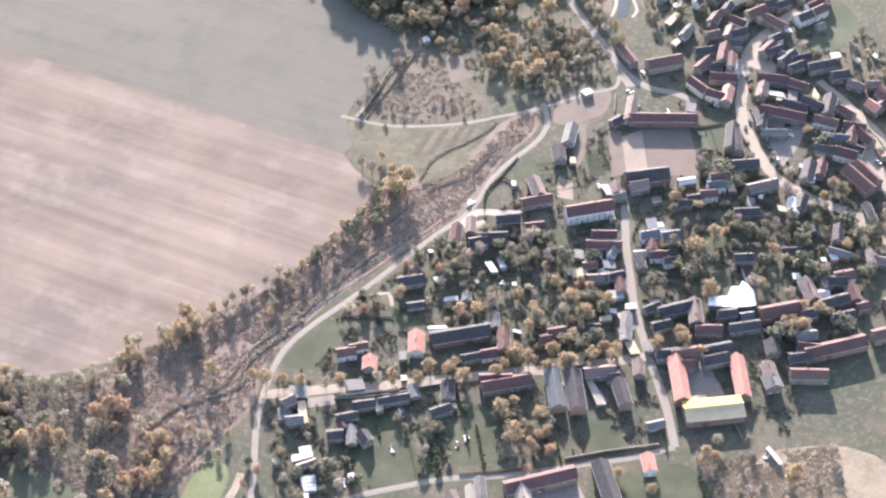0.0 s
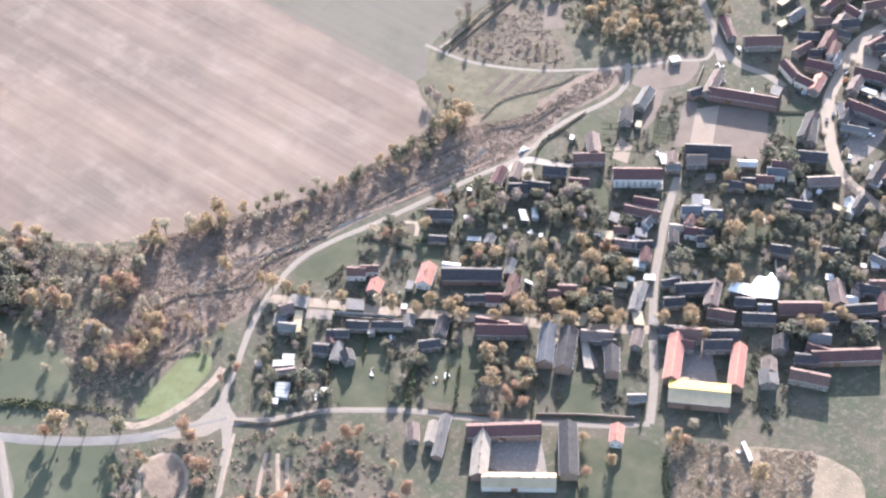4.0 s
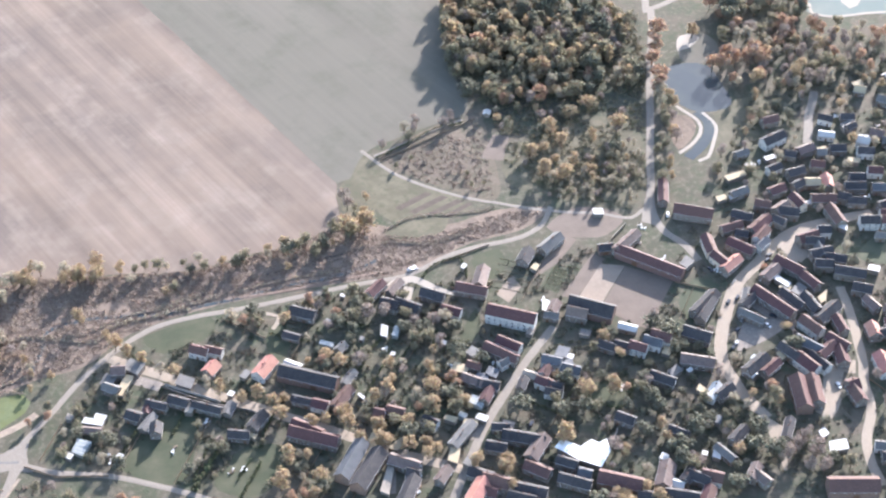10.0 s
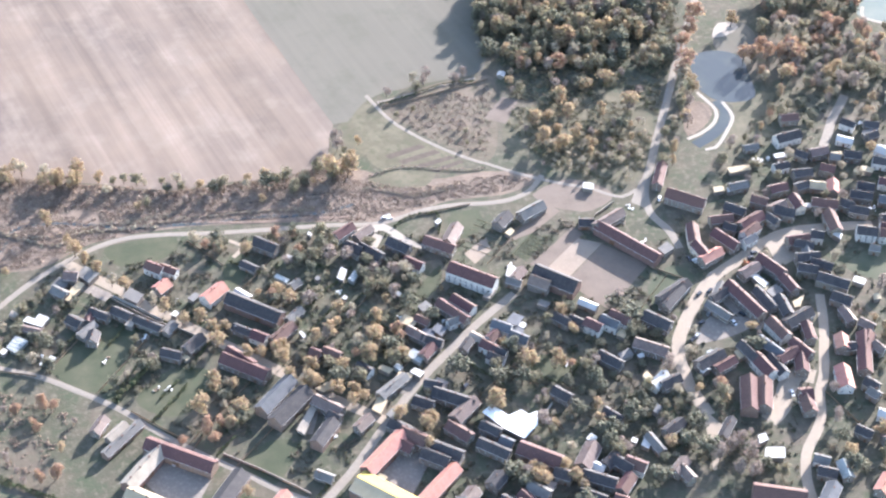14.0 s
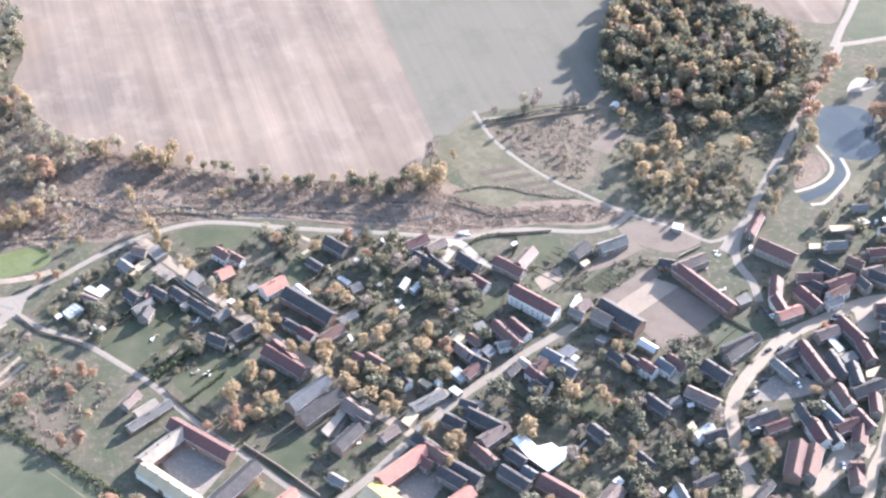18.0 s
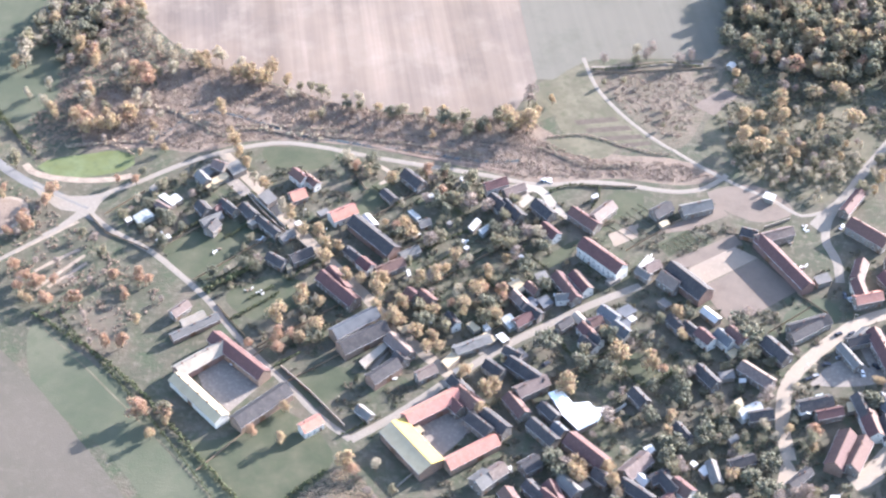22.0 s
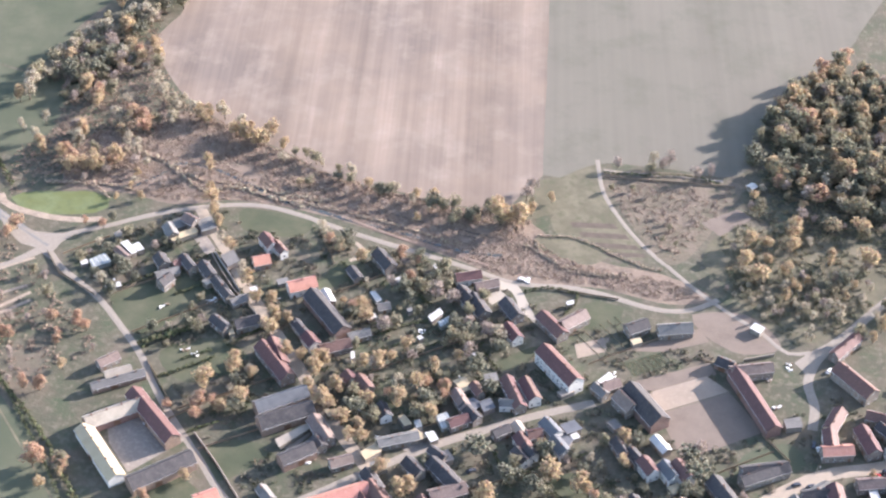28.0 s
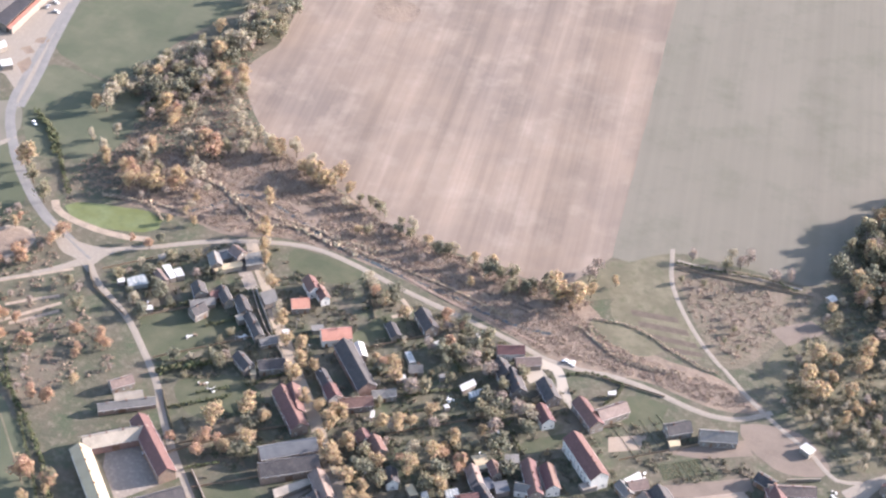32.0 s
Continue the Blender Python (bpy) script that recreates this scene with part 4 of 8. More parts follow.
gabled("shed", (-136.8, -106.1), (-127.2, -97.7), 5.0, 3.2, 2.0, "T", "P")
gabled("stable", (-139.3, -115.0), (-120.3, -98.3), 5.0, 3.2, 1.9, "G", "P")
gabled("stable", (-131.1, -137.0), (-111.8, -116.5), 8.2, 4.6, 3.3, "T", "P")
gabled("barn", (-119.3, -112.6), (-90.0, -134.1), 8.2, 5.0, 3.3, "R", "P")
gabled("stable", (-131.0, -139.1), (-103.7, -161.7), 8.2, 4.6, 2.2, "C", "W")
gabled("barn", (-97.5, -163.5), (-78.2, -139.9), 9.0, 5.0, 3.6, "D", "P")
gabled("house", (-67.6, -162.8), (-59.9, -155.4), 6.6, 4.4, 2.6, "O", "W")
gabled("farmhouse", (-76.5, -65.7), (-56.4, -82.6), 8.2, 4.9, 3.3, "R", "P")
gabled("barn", (-63.7, -104.6), (-45.6, -86.9), 8.2, 5.0, 3.3, "S", "P")
gabled("barn", (-58.7, -113.1), (-39.6, -95.6), 9.0, 5.0, 3.6, "D", "P")
gabled("barn", (-41.7, -130.5), (-30.6, -117.7), 7.4, 5.0, 3.0, "D", "P")
gabled("house", (-37.3, -101.5), (-25.5, -113.0), 7.4, 4.6, 3.0, "B", "P")
gabled("house", (-33.2, -70.5), (-28.4, -74.8), 6.6, 4.4, 2.6, "R", "P")
gabled("house", (-26.9, -71.1), (-19.4, -77.6), 6.6, 4.4, 2.6, "R", "P")
gabled("house", (-12.0, -83.6), (-6.6, -90.6), 5.8, 4.1, 2.3, "D", "W")
gabled("workshop", (-5.7, -106.0), (10.1, -95.4), 5.8, 3.7, 1.6, "G", "P")
flat_roofed("shed", [(12.2, -93.4), (15.4, -91.1), (19.3, -94.9), (16.5, -97.9)], 3.4, "W")
flat_roofed("shed", [(5.3, -88.0), (7.4, -85.9), (10.1, -89.5), (7.7, -91.4)], 3.0, "L")
gabled("house", (9.7, -111.9), (18.6, -118.0), 6.6, 4.4, 2.6, "D", "P")
gabled("house", (20.2, -108.8), (38.2, -121.6), 7.4, 4.6, 3.0, "D", "P")
flat_roofed("garage", [(21.7, -103.5), (24.7, -99.9), (29.3, -104.2), (26.2, -107.5)], 3.7, "T")
gabled("house", (25.8, -129.2), (38.9, -118.8), 7.4, 5.0, 3.0, "B", "P")
gabled("house", (23.5, -57.5), (29.4, -63.3), 5.0, 3.7, 2.0, "R", "P")
flat_roofed("garage", [(29.4, -67.6), (33.6, -63.6), (37.7, -68.3), (33.3, -73.0)], 3.4, "S")
gabled("house", (17.3, -64.7), (25.5, -74.1), 5.8, 4.0, 2.3, "B", "P")
gabled("house", (23.4, -72.1), (32.5, -79.0), 5.8, 4.0, 2.3, "D", "P")
gabled("house", (20.5, -85.5), (27.7, -78.6), 5.8, 4.0, 2.3, "R", "P")
flat_roofed("greenhouse", [(13.4, -81.7), (17.7, -77.8), (22.8, -84.1), (18.5, -88.4)], 3.0, "L")
gabled("shed", (48.1, -74.1), (53.5, -79.7), 5.1, 2.9, 1.6, "T", "P")
gabled("house", (55.5, -81.1), (61.4, -77.0), 5.8, 4.4, 2.3, "R", "W")
gabled("house", (52.7, -90.3), (59.8, -96.5), 5.8, 4.1, 2.3, "D", "W")
gabled("house", (56.3, -87.6), (62.1, -92.6), 5.8, 4.4, 2.3, "D", "W")
gabled("house", (67.0, -79.8), (74.9, -86.8), 6.6, 5.0, 2.6, "S", "W")
flat_roofed("garage", [(67.5, -70.3), (73.0, -64.9), (77.9, -68.9), (72.4, -74.4)], 3.9, "S")
flat_roofed("shed", [(73.2, -73.7), (75.7, -71.1), (78.0, -73.3), (75.6, -75.9)], 3.0, "W")
gabled("house", (93.0, -71.0), (99.8, -78.6), 5.8, 4.1, 2.3, "D", "P")
gabled("house", (106.8, -79.1), (113.9, -86.1), 6.6, 5.2, 2.6, "R", "W")
gabled("shed", (108.8, -63.2), (116.6, -70.2), 5.0, 3.7, 1.4, "W", "P")
gabled("house", (115.7, -78.4), (123.1, -85.7), 6.6, 5.0, 2.6, "S", "W")
gabled("house", (107.2, -101.4), (116.5, -111.9), 6.6, 4.4, 2.6, "D", "P")
flat_roofed("shed", [(86.8, -60.9), (89.8, -57.8), (94.4, -61.3), (91.3, -64.4)], 3.0, "G")
gabled("house", (121.1, -76.4), (129.2, -84.4), 7.4, 5.2, 3.0, "R", "W")
gabled("house", (138.2, -80.3), (149.0, -91.7), 8.2, 4.6, 3.3, "D", "P")
gabled("house", (127.2, -97.6), (141.9, -108.1), 7.4, 4.6, 3.0, "B", "P")
gabled("house", (150.0, -77.5), (168.2, -62.1), 6.6, 4.4, 2.6, "D", "P")
# cream on the slope away from the sun: shade put into its colour
gabled("barn", (-27.5, -155.8), (-6.2, -177.3), 13.6, 5.8, 2.2, "Y", "P", "C")
gabled("barn", (-22.0, -151.7), (-0.3, -132.8), 8.2, 5.4, 3.3, "O", "P")
gabled("farmhouse", (-0.8, -130.5), (9.9, -140.3), 8.2, 5.4, 3.3, "R", "P")
gabled("house", (11.9, -142.2), (24.3, -152.0), 7.4, 4.9, 3.0, "D", "P")
gabled("barn", (-0.4, -174.3), (20.0, -156.7), 7.4, 4.6, 3.0, "O", "P")
gabled("house", (13.6, -183.9), (19.4, -176.9), 9.0, 5.0, 2.7, "G", "P")
gabled("house", (18.9, -178.5), (25.2, -172.0), 7.4, 5.0, 3.0, "B", "P")
gabled("barn", (51.6, -151.7), (68.9, -165.6), 9.0, 5.2, 3.6, "R", "P")
flat_roofed("supermarket", [(40.3, -127.0), (45.7, -123.5), (49.1, -127.5), (52.0, -131.6), (59.1, -129.6), (61.9, -133.0), (66.4, -132.0), (64.4, -140.0), (55.8, -147.1), (48.1, -139.2)], 4.6, "Z")
gabled("house", (77.4, -169.8), (87.3, -157.4), 8.2, 4.6, 3.3, "B", "P")
flat_roofed("shed", [(84.9, -152.4), (88.3, -149.7), (90.7, -152.6), (87.8, -156.2)], 3.4, "W")
gabled("house", (98.8, -169.7), (107.2, -176.6), 7.4, 4.6, 3.0, "R", "W")
flat_roofed("garage", [(109.5, -161.7), (114.2, -155.7), (117.0, -158.5), (112.5, -164.7)], 3.4, "W")
flat_roofed("shed", [(105.7, -158.0), (107.3, -155.9), (109.6, -157.8), (107.7, -160.0)], 3.0, "W")
gabled("shed", (81.8, -166.5), (88.2, -172.4), 5.0, 3.7, 1.4, "W", "P")
gabled("house", (126.8, -128.1), (136.4, -121.1), 5.8, 4.1, 2.2, "W", "W")
flat_roofed("shed", [(124.3, -119.7), (127.6, -116.6), (129.5, -121.8), (126.6, -124.9)], 3.4, "C")
flat_roofed("shed", [(121.8, -141.9), (125.8, -138.4), (127.7, -140.7), (123.8, -144.7)], 3.2, "S")
gabled("house", (130.8, -128.7), (142.0, -125.1), 6.6, 4.4, 2.6, "D", "P")
gabled("house", (90.9, -187.2), (99.2, -178.7), 6.6, 4.4, 2.6, "R", "P")
gabled("house", (50.1, -174.0), (58.3, -182.4), 6.6, 4.4, 2.6, "G", "P")
flat_roofed("shed", [(57.5, -176.6), (60.8, -173.1), (64.0, -175.4), (60.2, -179.0)], 3.2, "T")
gabled("house", (32.7, -171.9), (39.8, -165.5), 7.4, 4.6, 3.0, "D", "P")
gabled("house", (33.8, -144.2), (46.3, -155.5), 6.6, 4.6, 2.6, "D", "P")
gabled("house", (37.7, -134.2), (45.6, -141.8), 5.8, 5.0, 2.3, "D", "P")
gabled("house", (26.5, -184.8), (38.2, -200.7), 7.4, 5.0, 3.0, "R", "P")
gabled("barn", (135.1, -11.1), (159.1, -43.2), 7.8, 5.0, 2.9, "R", "P")
gabled("stable", (126.1, -5.8), (134.5, -7.9), 6.5, 3.4, 2.2, "D", "P")
gabled("house", (133.4, -13.1), (151.6, -3.9), 6.6, 5.0, 2.6, "B", "P")
flat_roofed("garage", [(161.6, -34.2), (168.5, -30.1), (170.8, -35.8), (163.8, -39.3)], 3.4, "G")
gabled("house", (180.1, 5.8), (198.2, -7.7), 9.0, 5.2, 3.6, "R", "P")
gabled("house", (185.4, -21.3), (182.1, -35.4), 6.6, 4.9, 2.6, "R", "C")
gabled("house", (182.1, -35.4), (184.8, -46.2), 6.6, 4.9, 2.6, "R", "C")
gabled("house", (195.1, -29.3), (203.6, -43.2), 7.4, 4.9, 3.0, "R", "P")
gabled("house", (180.6, -49.3), (193.9, -43.7), 6.6, 5.0, 2.6, "O", "P")
gabled("house", (209.8, -35.5), (220.5, -28.9), 6.6, 4.9, 2.6, "R", "W")
gabled("house", (212.1, -51.8), (220.5, -67.6), 7.4, 4.6, 3.0, "R", "P")
gabled("house", (197.8, -63.3), (209.7, -58.1), 6.6, 4.6, 2.6, "B", "P")
gabled("house", (188.5, -68.0), (198.0, -94.1), 7.4, 5.2, 3.0, "R", "P")
flat_roofed("shed", [(203.3, -64.4), (206.7, -62.6), (210.7, -71.3), (207.1, -73.4)], 3.4, "W")
flat_roofed("garage", [(206.8, -76.4), (214.2, -72.2), (216.7, -77.8), (209.4, -81.5)], 3.4, "G")
gabled("house", (200.5, -97.3), (204.7, -111.1), 7.4, 4.9, 3.0, "R", "W")
gabled("house", (183.9, -119.5), (188.1, -133.5), 8.2, 4.9, 3.3, "R", "W")
flat_roofed("shed", [(193.6, -121.2), (199.0, -117.7), (201.4, -124.2), (195.9, -127.8)], 3.9, "C")
gabled("house", (207.5, -102.3), (223.8, -95.7), 7.4, 5.0, 3.0, "D", "P")
gabled("house", (206.1, -113.5), (211.8, -125.7), 6.6, 5.0, 2.6, "R", "P")
flat_roofed("shed", [(217.6, -86.4), (225.6, -83.3), (220.7, -90.2), (217.2, -90.6)], 3.4, "C")
gabled("house", (231.9, -115.4), (229.6, -124.7), 7.4, 5.0, 3.0, "O", "P")
gabled("house", (224.1, -135.3), (220.9, -149.6), 8.2, 4.6, 3.3, "O", "W")
gabled("house", (244.5, -115.8), (234.4, -141.1), 7.4, 4.6, 3.0, "R", "P")
gabled("barn", (175.4, -133.1), (168.1, -153.8), 9.0, 5.2, 3.6, "R", "P")
gabled("house", (196.2, -148.4), (202.6, -148.6), 8.2, 4.6, 3.3, "R", "P")
flat_roofed("shed", [(166.7, -167.9), (170.9, -166.9), (170.9, -171.3), (165.8, -172.8)], 3.4, "W")
flat_roofed("garage", [(167.4, -176.2), (176.4, -177.9), (174.3, -184.0), (164.4, -182.0)], 4.1, "W")
gabled("barn", (151.1, -200.2), (174.3, -209.8), 9.8, 5.6, 3.9, "R", "P")
gabled("house", (237.3, -72.2), (251.2, -82.6), 7.4, 5.0, 3.0, "D", "P")
flat_roofed("shed", [(254.9, -78.4), (258.1, -75.2), (262.6, -79.1), (259.9, -82.5)], 3.4, "W")
gabled("house", (246.2, -106.8), (251.9, -113.4), 5.8, 4.1, 2.3, "B", "P")
gabled("house", (176.3, -76.8), (188.3, -71.3), 5.8, 4.1, 2.3, "D", "P")
gabled("house", (186.2, -66.7), (180.4, -74.0), 5.0, 4.0, 2.0, "G", "P")
gabled("shed", (155.2, -117.3), (157.1, -123.8), 5.0, 3.7, 1.4, "W", "P")
flat_roofed("shed", [(161.3, -110.7), (164.6, -109.2), (164.8, -114.2), (161.5, -115.7)], 3.2, "L")
flat_roofed("shed", [(175.1, -113.5), (179.0, -111.8), (179.3, -117.6), (175.8, -119.1)], 3.4, "C")
gabled("house", (267.3, 54.8), (278.2, 54.1), 6.6, 4.4, 2.6, "R", "P")
gabled("house", (257.0, 36.5), (273.0, 39.2), 7.4, 5.0, 3.0, "D", "W")
gabled("house", (293.4, 32.9), (301.7, 27.5), 5.8, 3.7, 1.6, "W", "W")
gabled("house", (282.7, 17.8), (288.6, 15.3), 5.8, 4.1, 2.3, "G", "P")
gabled("house", (311.6, 18.9), (317.1, 13.2), 6.6, 4.4, 2.6, "W", "W")
gabled("house", (305.2, 9.2), (314.4, 4.7), 6.6, 4.9, 2.6, "D", "W")
gabled("house", (325.1, 12.3), (330.8, 7.2), 6.6, 4.4, 2.6, "G", "P")
gabled("house", (314.0, 41.0), (322.1, 37.8), 5.8, 4.1, 2.3, "D", "P")
gabled("house", (301.3, -7.8), (309.2, -12.0), 6.6, 4.6, 2.6, "R", "W")
flat_roofed("shed", [(294.7, 3.9), (298.1, 7.2), (304.4, 3.4), (301.3, 0.1)], 3.4, "C")
gabled("house", (261.8, -2.7), (270.4, -6.1), 6.6, 4.4, 2.2, "C", "P")
gabled("house", (275.8, -2.7), (271.8, -12.6), 6.6, 4.6, 2.6, "O", "P")
gabled("house", (248.4, -10.3), (249.2, -21.7), 6.6, 5.0, 2.6, "R", "C")
gabled("house", (256.9, -17.0), (270.3, -22.5), 7.4, 5.0, 3.0, "R", "P")
gabled("house", (262.8, -26.5), (261.4, -42.4), 7.4, 5.0, 3.0, "R", "P")
gabled("house", (271.9, -44.0), (282.3, -48.2), 7.4, 5.6, 3.0, "D", "W")
gabled("house", (283.2, -48.3), (293.1, -52.0), 7.4, 5.6, 3.0, "R", "W")
gabled("house", (300.1, -43.6), (300.8, -50.5), 6.6, 5.0, 2.6, "O", "P")
gabled("house", (246.1, -41.2), (253.0, -44.0), 6.6, 5.0, 2.6, "D", "W")
flat_roofed("shed", [(258.8, -42.7), (262.0, -41.2), (264.5, -43.7), (261.8, -47.2)], 3.4, "W")
gabled("house", (234.8, -45.9), (244.5, -50.5), 6.6, 5.0, 2.6, "D", "P")
flat_roofed("shed", [(238.1, 25.2), (241.8, 26.3), (244.9, 23.0), (240.7, 20.9)], 3.0, "W")
gabled("house", (247.3, 14.3), (256.6, 15.5), 5.8, 4.4, 2.3, "D", "W")
gabled("house", (301.6, 45.9), (308.2, 39.8), 5.8, 4.4, 2.3, "D", "W")
gabled("house", (237.2, 34.7), (246.4, 35.4), 5.0, 3.2, 2.0, "G", "P")
gabled("house", (280.7, -15.0), (292.3, -20.0), 6.6, 5.0, 2.6, "D", "P")
gabled("house", (295.1, -21.6), (303.6, -25.9), 6.6, 4.6, 2.6, "S", "P")
gabled("house", (335.7, 20.7), (339.1, 16.1), 5.8, 4.1, 2.3, "W", "P")
gabled("house", (345.2, 47.7), (350.9, 40.5), 6.6, 4.4, 2.6, "G", "P")
gabled("house", (337.2, 61.4), (343.0, 56.6), 6.6, 4.1, 2.6, "C", "P")
gabled("house", (361.0, 64.0), (369.2, 66.4), 5.0, 3.7, 2.0, "W", "P")
gabled("house", (237.3, -3.4), (248.3, -2.3), 6.6, 5.0, 2.6, "R", "P")
gabled("house", (225.0, -7.6), (232.9, -13.1), 6.6, 5.0, 2.6, "R", "P")
gabled("house", (208.7, -10.0), (217.8, -18.2), 6.6, 4.6, 2.6, "D", "P")
gabled("house", (216.5, 3.9), (228.0, 4.9), 5.8, 4.1, 2.3, "G", "P")
gabled("house", (234.6, -18.5), (244.4, -24.8), 7.4, 5.0, 3.0, "D", "P")
gabled("house", (238.0, -61.3), (240.4, -50.5), 5.8, 4.1, 2.3, "G", "P")
gabled("house", (231.7, -146.3), (236.3, -152.8), 6.6, 5.0, 2.6, "D", "P")
gabled("house", (231.3, -152.0), (234.9, -157.7), 5.8, 4.4, 2.3, "G", "P")
gabled("house", (190.8, -204.4), (182.0, -214.4), 7.4, 5.0, 3.0, "S", "P")
gabled("house", (200.2, -191.3), (199.4, -202.0), 5.8, 3.7, 2.3, "L", "P")
gabled("house", (219.0, -204.3), (209.8, -213.2), 6.6, 4.4, 2.6, "O", "P")
gabled("house", (230.0, -166.3), (235.7, -170.6), 5.8, 4.1, 1.9, "W", "W")
gabled("house", (186.6, 30.2), (177.4, 12.8), 5.8, 4.6, 2.3, "R", "P")
gabled("house", (181.7, -91.5), (173.1, -78.4), 5.0, 4.0, 2.0, "G", "P")
gabled("house", (149.3, -72.6), (168.1, -62.6), 7.4, 4.6, 3.0, "D", "P")
gabled("house", (189.8, -108.4), (197.8, -122.6), 6.6, 5.0, 2.6, "S", "P")
gabled("house", (153.2, -120.3), (168.5, -114.3), 7.4, 5.0, 3.0, "D", "P")
gabled("house", (194.1, -125.1), (206.3, -119.9), 6.6, 5.0, 2.6, "R", "P")
gabled("house", (239.1, -86.9), (247.7, -94.2), 7.4, 5.0, 3.0, "D", "P")
gabled("house", (241.0, -96.8), (242.5, -107.5), 5.8, 4.4, 2.3, "B", "P")
gabled("house", (210.6, -28.5), (225.9, -21.6), 7.4, 4.9, 3.0, "R", "P")
gabled("house", (231.4, -57.0), (244.5, -58.3), 6.6, 5.0, 2.6, "D", "P")
gabled("house", (289.3, -38.1), (301.6, -38.3), 7.4, 5.0, 3.0, "D", "P")
gabled("house", (271.9, 22.0), (283.4, 22.7), 6.6, 4.6, 2.6, "B", "P")
gabled("house", (264.5, 24.8), (270.5, 19.6), 5.8, 4.4, 2.3, "D", "P")
flat_roofed("garage", [(310.4, 35.5), (320.4, 37.3), (319.3, 30.0), (309.8, 28.8)], 3.4, "G")
gabled("house", (322.5, 21.7), (329.0, 15.8), 6.6, 4.6, 2.6, "B", "P")
gabled("house", (291.5, 17.8), (300.8, 13.9), 6.6, 4.6, 2.6, "D", "P")
gabled("house", (231.7, -43.9), (244.5, -44.0), 7.4, 4.6, 3.0, "R", "P")
gabled("house", (272.8, -20.2), (279.0, -25.4), 6.6, 5.0, 2.6, "D", "P")
gabled("house", (287.7, -9.3), (296.5, -13.1), 6.6, 5.0, 2.6, "D", "P")
gabled("house", (255.8, 6.8), (267.0, 6.3), 6.6, 5.0, 2.6, "D", "P")
gabled("house", (273.2, 9.7), (280.7, 5.3), 6.6, 5.0, 2.6, "R", "P")
gabled("house", (231.9, -19.0), (242.1, -15.5), 6.6, 5.0, 2.6, "B", "P")
gabled("house", (202.6, -24.3), (208.8, -29.3), 5.8, 4.4, 2.3, "D", "P")
gabled("house", (201.7, -75.1), (206.0, -90.6), 6.6, 4.6, 2.6, "D", "P")
gabled("house", (219.1, -69.1), (221.8, -80.9), 6.6, 5.0, 2.6, "R", "P")
gabled("house", (211.3, -82.4), (211.7, -96.8), 6.6, 5.0, 2.6, "D", "P")
gabled("house", (179.7, -109.9), (184.0, -122.4), 6.6, 5.0, 2.6, "D", "P")
gabled("house", (161.1, -124.1), (173.1, -119.3), 5.8, 4.6, 2.3, "R", "P")
gabled("house", (217.9, -103.3), (216.3, -115.4), 5.8, 5.0, 2.3, "R", "P")
gabled("house", (231.0, -122.9), (237.3, -122.9), 5.8, 4.4, 2.3, "D", "P")
gabled("house", (246.9, -123.0), (249.9, -130.0), 5.8, 4.4, 2.3, "B", "P")
gabled("house", (229.8, -63.9), (239.4, -68.3), 6.6, 5.0, 2.6, "D", "P")
gabled("house", (228.2, -22.4), (232.3, -29.7), 5.8, 5.0, 2.3, "D", "P")
gabled("house", (252.6, -4.3), (260.3, -2.8), 5.8, 5.0, 2.3, "D", "P")
gabled("house", (274.3, -56.4), (279.7, -59.4), 5.0, 4.0, 2.0, "G", "P")
gabled("house", (324.9, 7.6), (328.9, 3.4), 5.8, 4.6, 2.3, "D", "P")
gabled("house", (311.0, 29.6), (318.2, 30.9), 5.0, 4.4, 2.0, "D", "P")
gabled("house", (122.9, -157.7), (134.1, -152.1), 5.8, 4.4, 2.3, "D", "P")
gabled("house", (114.6, -156.3), (118.5, -168.5), 5.0, 4.0, 2.0, "G", "P")
gabled("house", (93.0, -166.5), (100.8, -175.8), 6.6, 4.6, 2.6, "D", "P")
gabled("house", (123.3, -177.9), (126.4, -187.7), 5.8, 4.4, 2.3, "B", "P")
gabled("house", (98.7, -137.0), (105.6, -145.8), 5.0, 4.1, 2.0, "D", "P")
gabled("house", (214.8, -173.9), (220.9, -180.1), 5.8, 4.6, 2.3, "D", "P")
gabled("house", (225.0, -184.1), (234.4, -181.0), 5.8, 4.4, 2.3, "B", "P")
gabled("house", (158.2, -155.4), (149.0, -166.1), 5.0, 4.1, 2.0, "D", "P")
gabled("house", (-67.8, -45.4), (-57.6, -54.0), 5.0, 4.0, 2.0, "D", "P")
gabled("house", (-115.6, -29.6), (-103.0, -40.2), 5.0, 4.0, 2.0, "D", "P")
gabled("house", (-105.2, -55.4), (-95.4, -60.8), 5.8, 4.1, 2.3, "D", "P")
gabled("house", (-136.8, -19.8), (-127.7, -27.0), 5.0, 4.0, 2.0, "D", "P")
gabled("house", (-34.8, -23.1), (-29.2, -19.4), 5.1, 3.0, 2.7, "G", "P")
gabled("house", (-40.6, -47.2), (-32.0, -40.1), 5.0, 3.7, 2.0, "G", "P")
gabled("house", (-21.1, -124.6), (-12.8, -118.1), 5.8, 4.1, 2.3, "B", "P")
gabled("house", (-4.7, -123.7), (4.5, -132.7), 6.6, 4.6, 2.6, "D", "P")
gabled("house", (-37.3, -151.1), (-44.8, -145.4), 5.1, 3.0, 2.7, "G", "P")
gabled("house", (17.3, -101.8), (25.8, -106.0), 5.0, 4.0, 2.0, "D", "P")
gabled("house", (41.0, -85.1), (47.0, -78.7), 5.0, 4.0, 2.0, "D", "P")
gabled("house", (75.9, -40.6), (83.0, -45.4), 5.0, 3.7, 2.0, "G", "P")
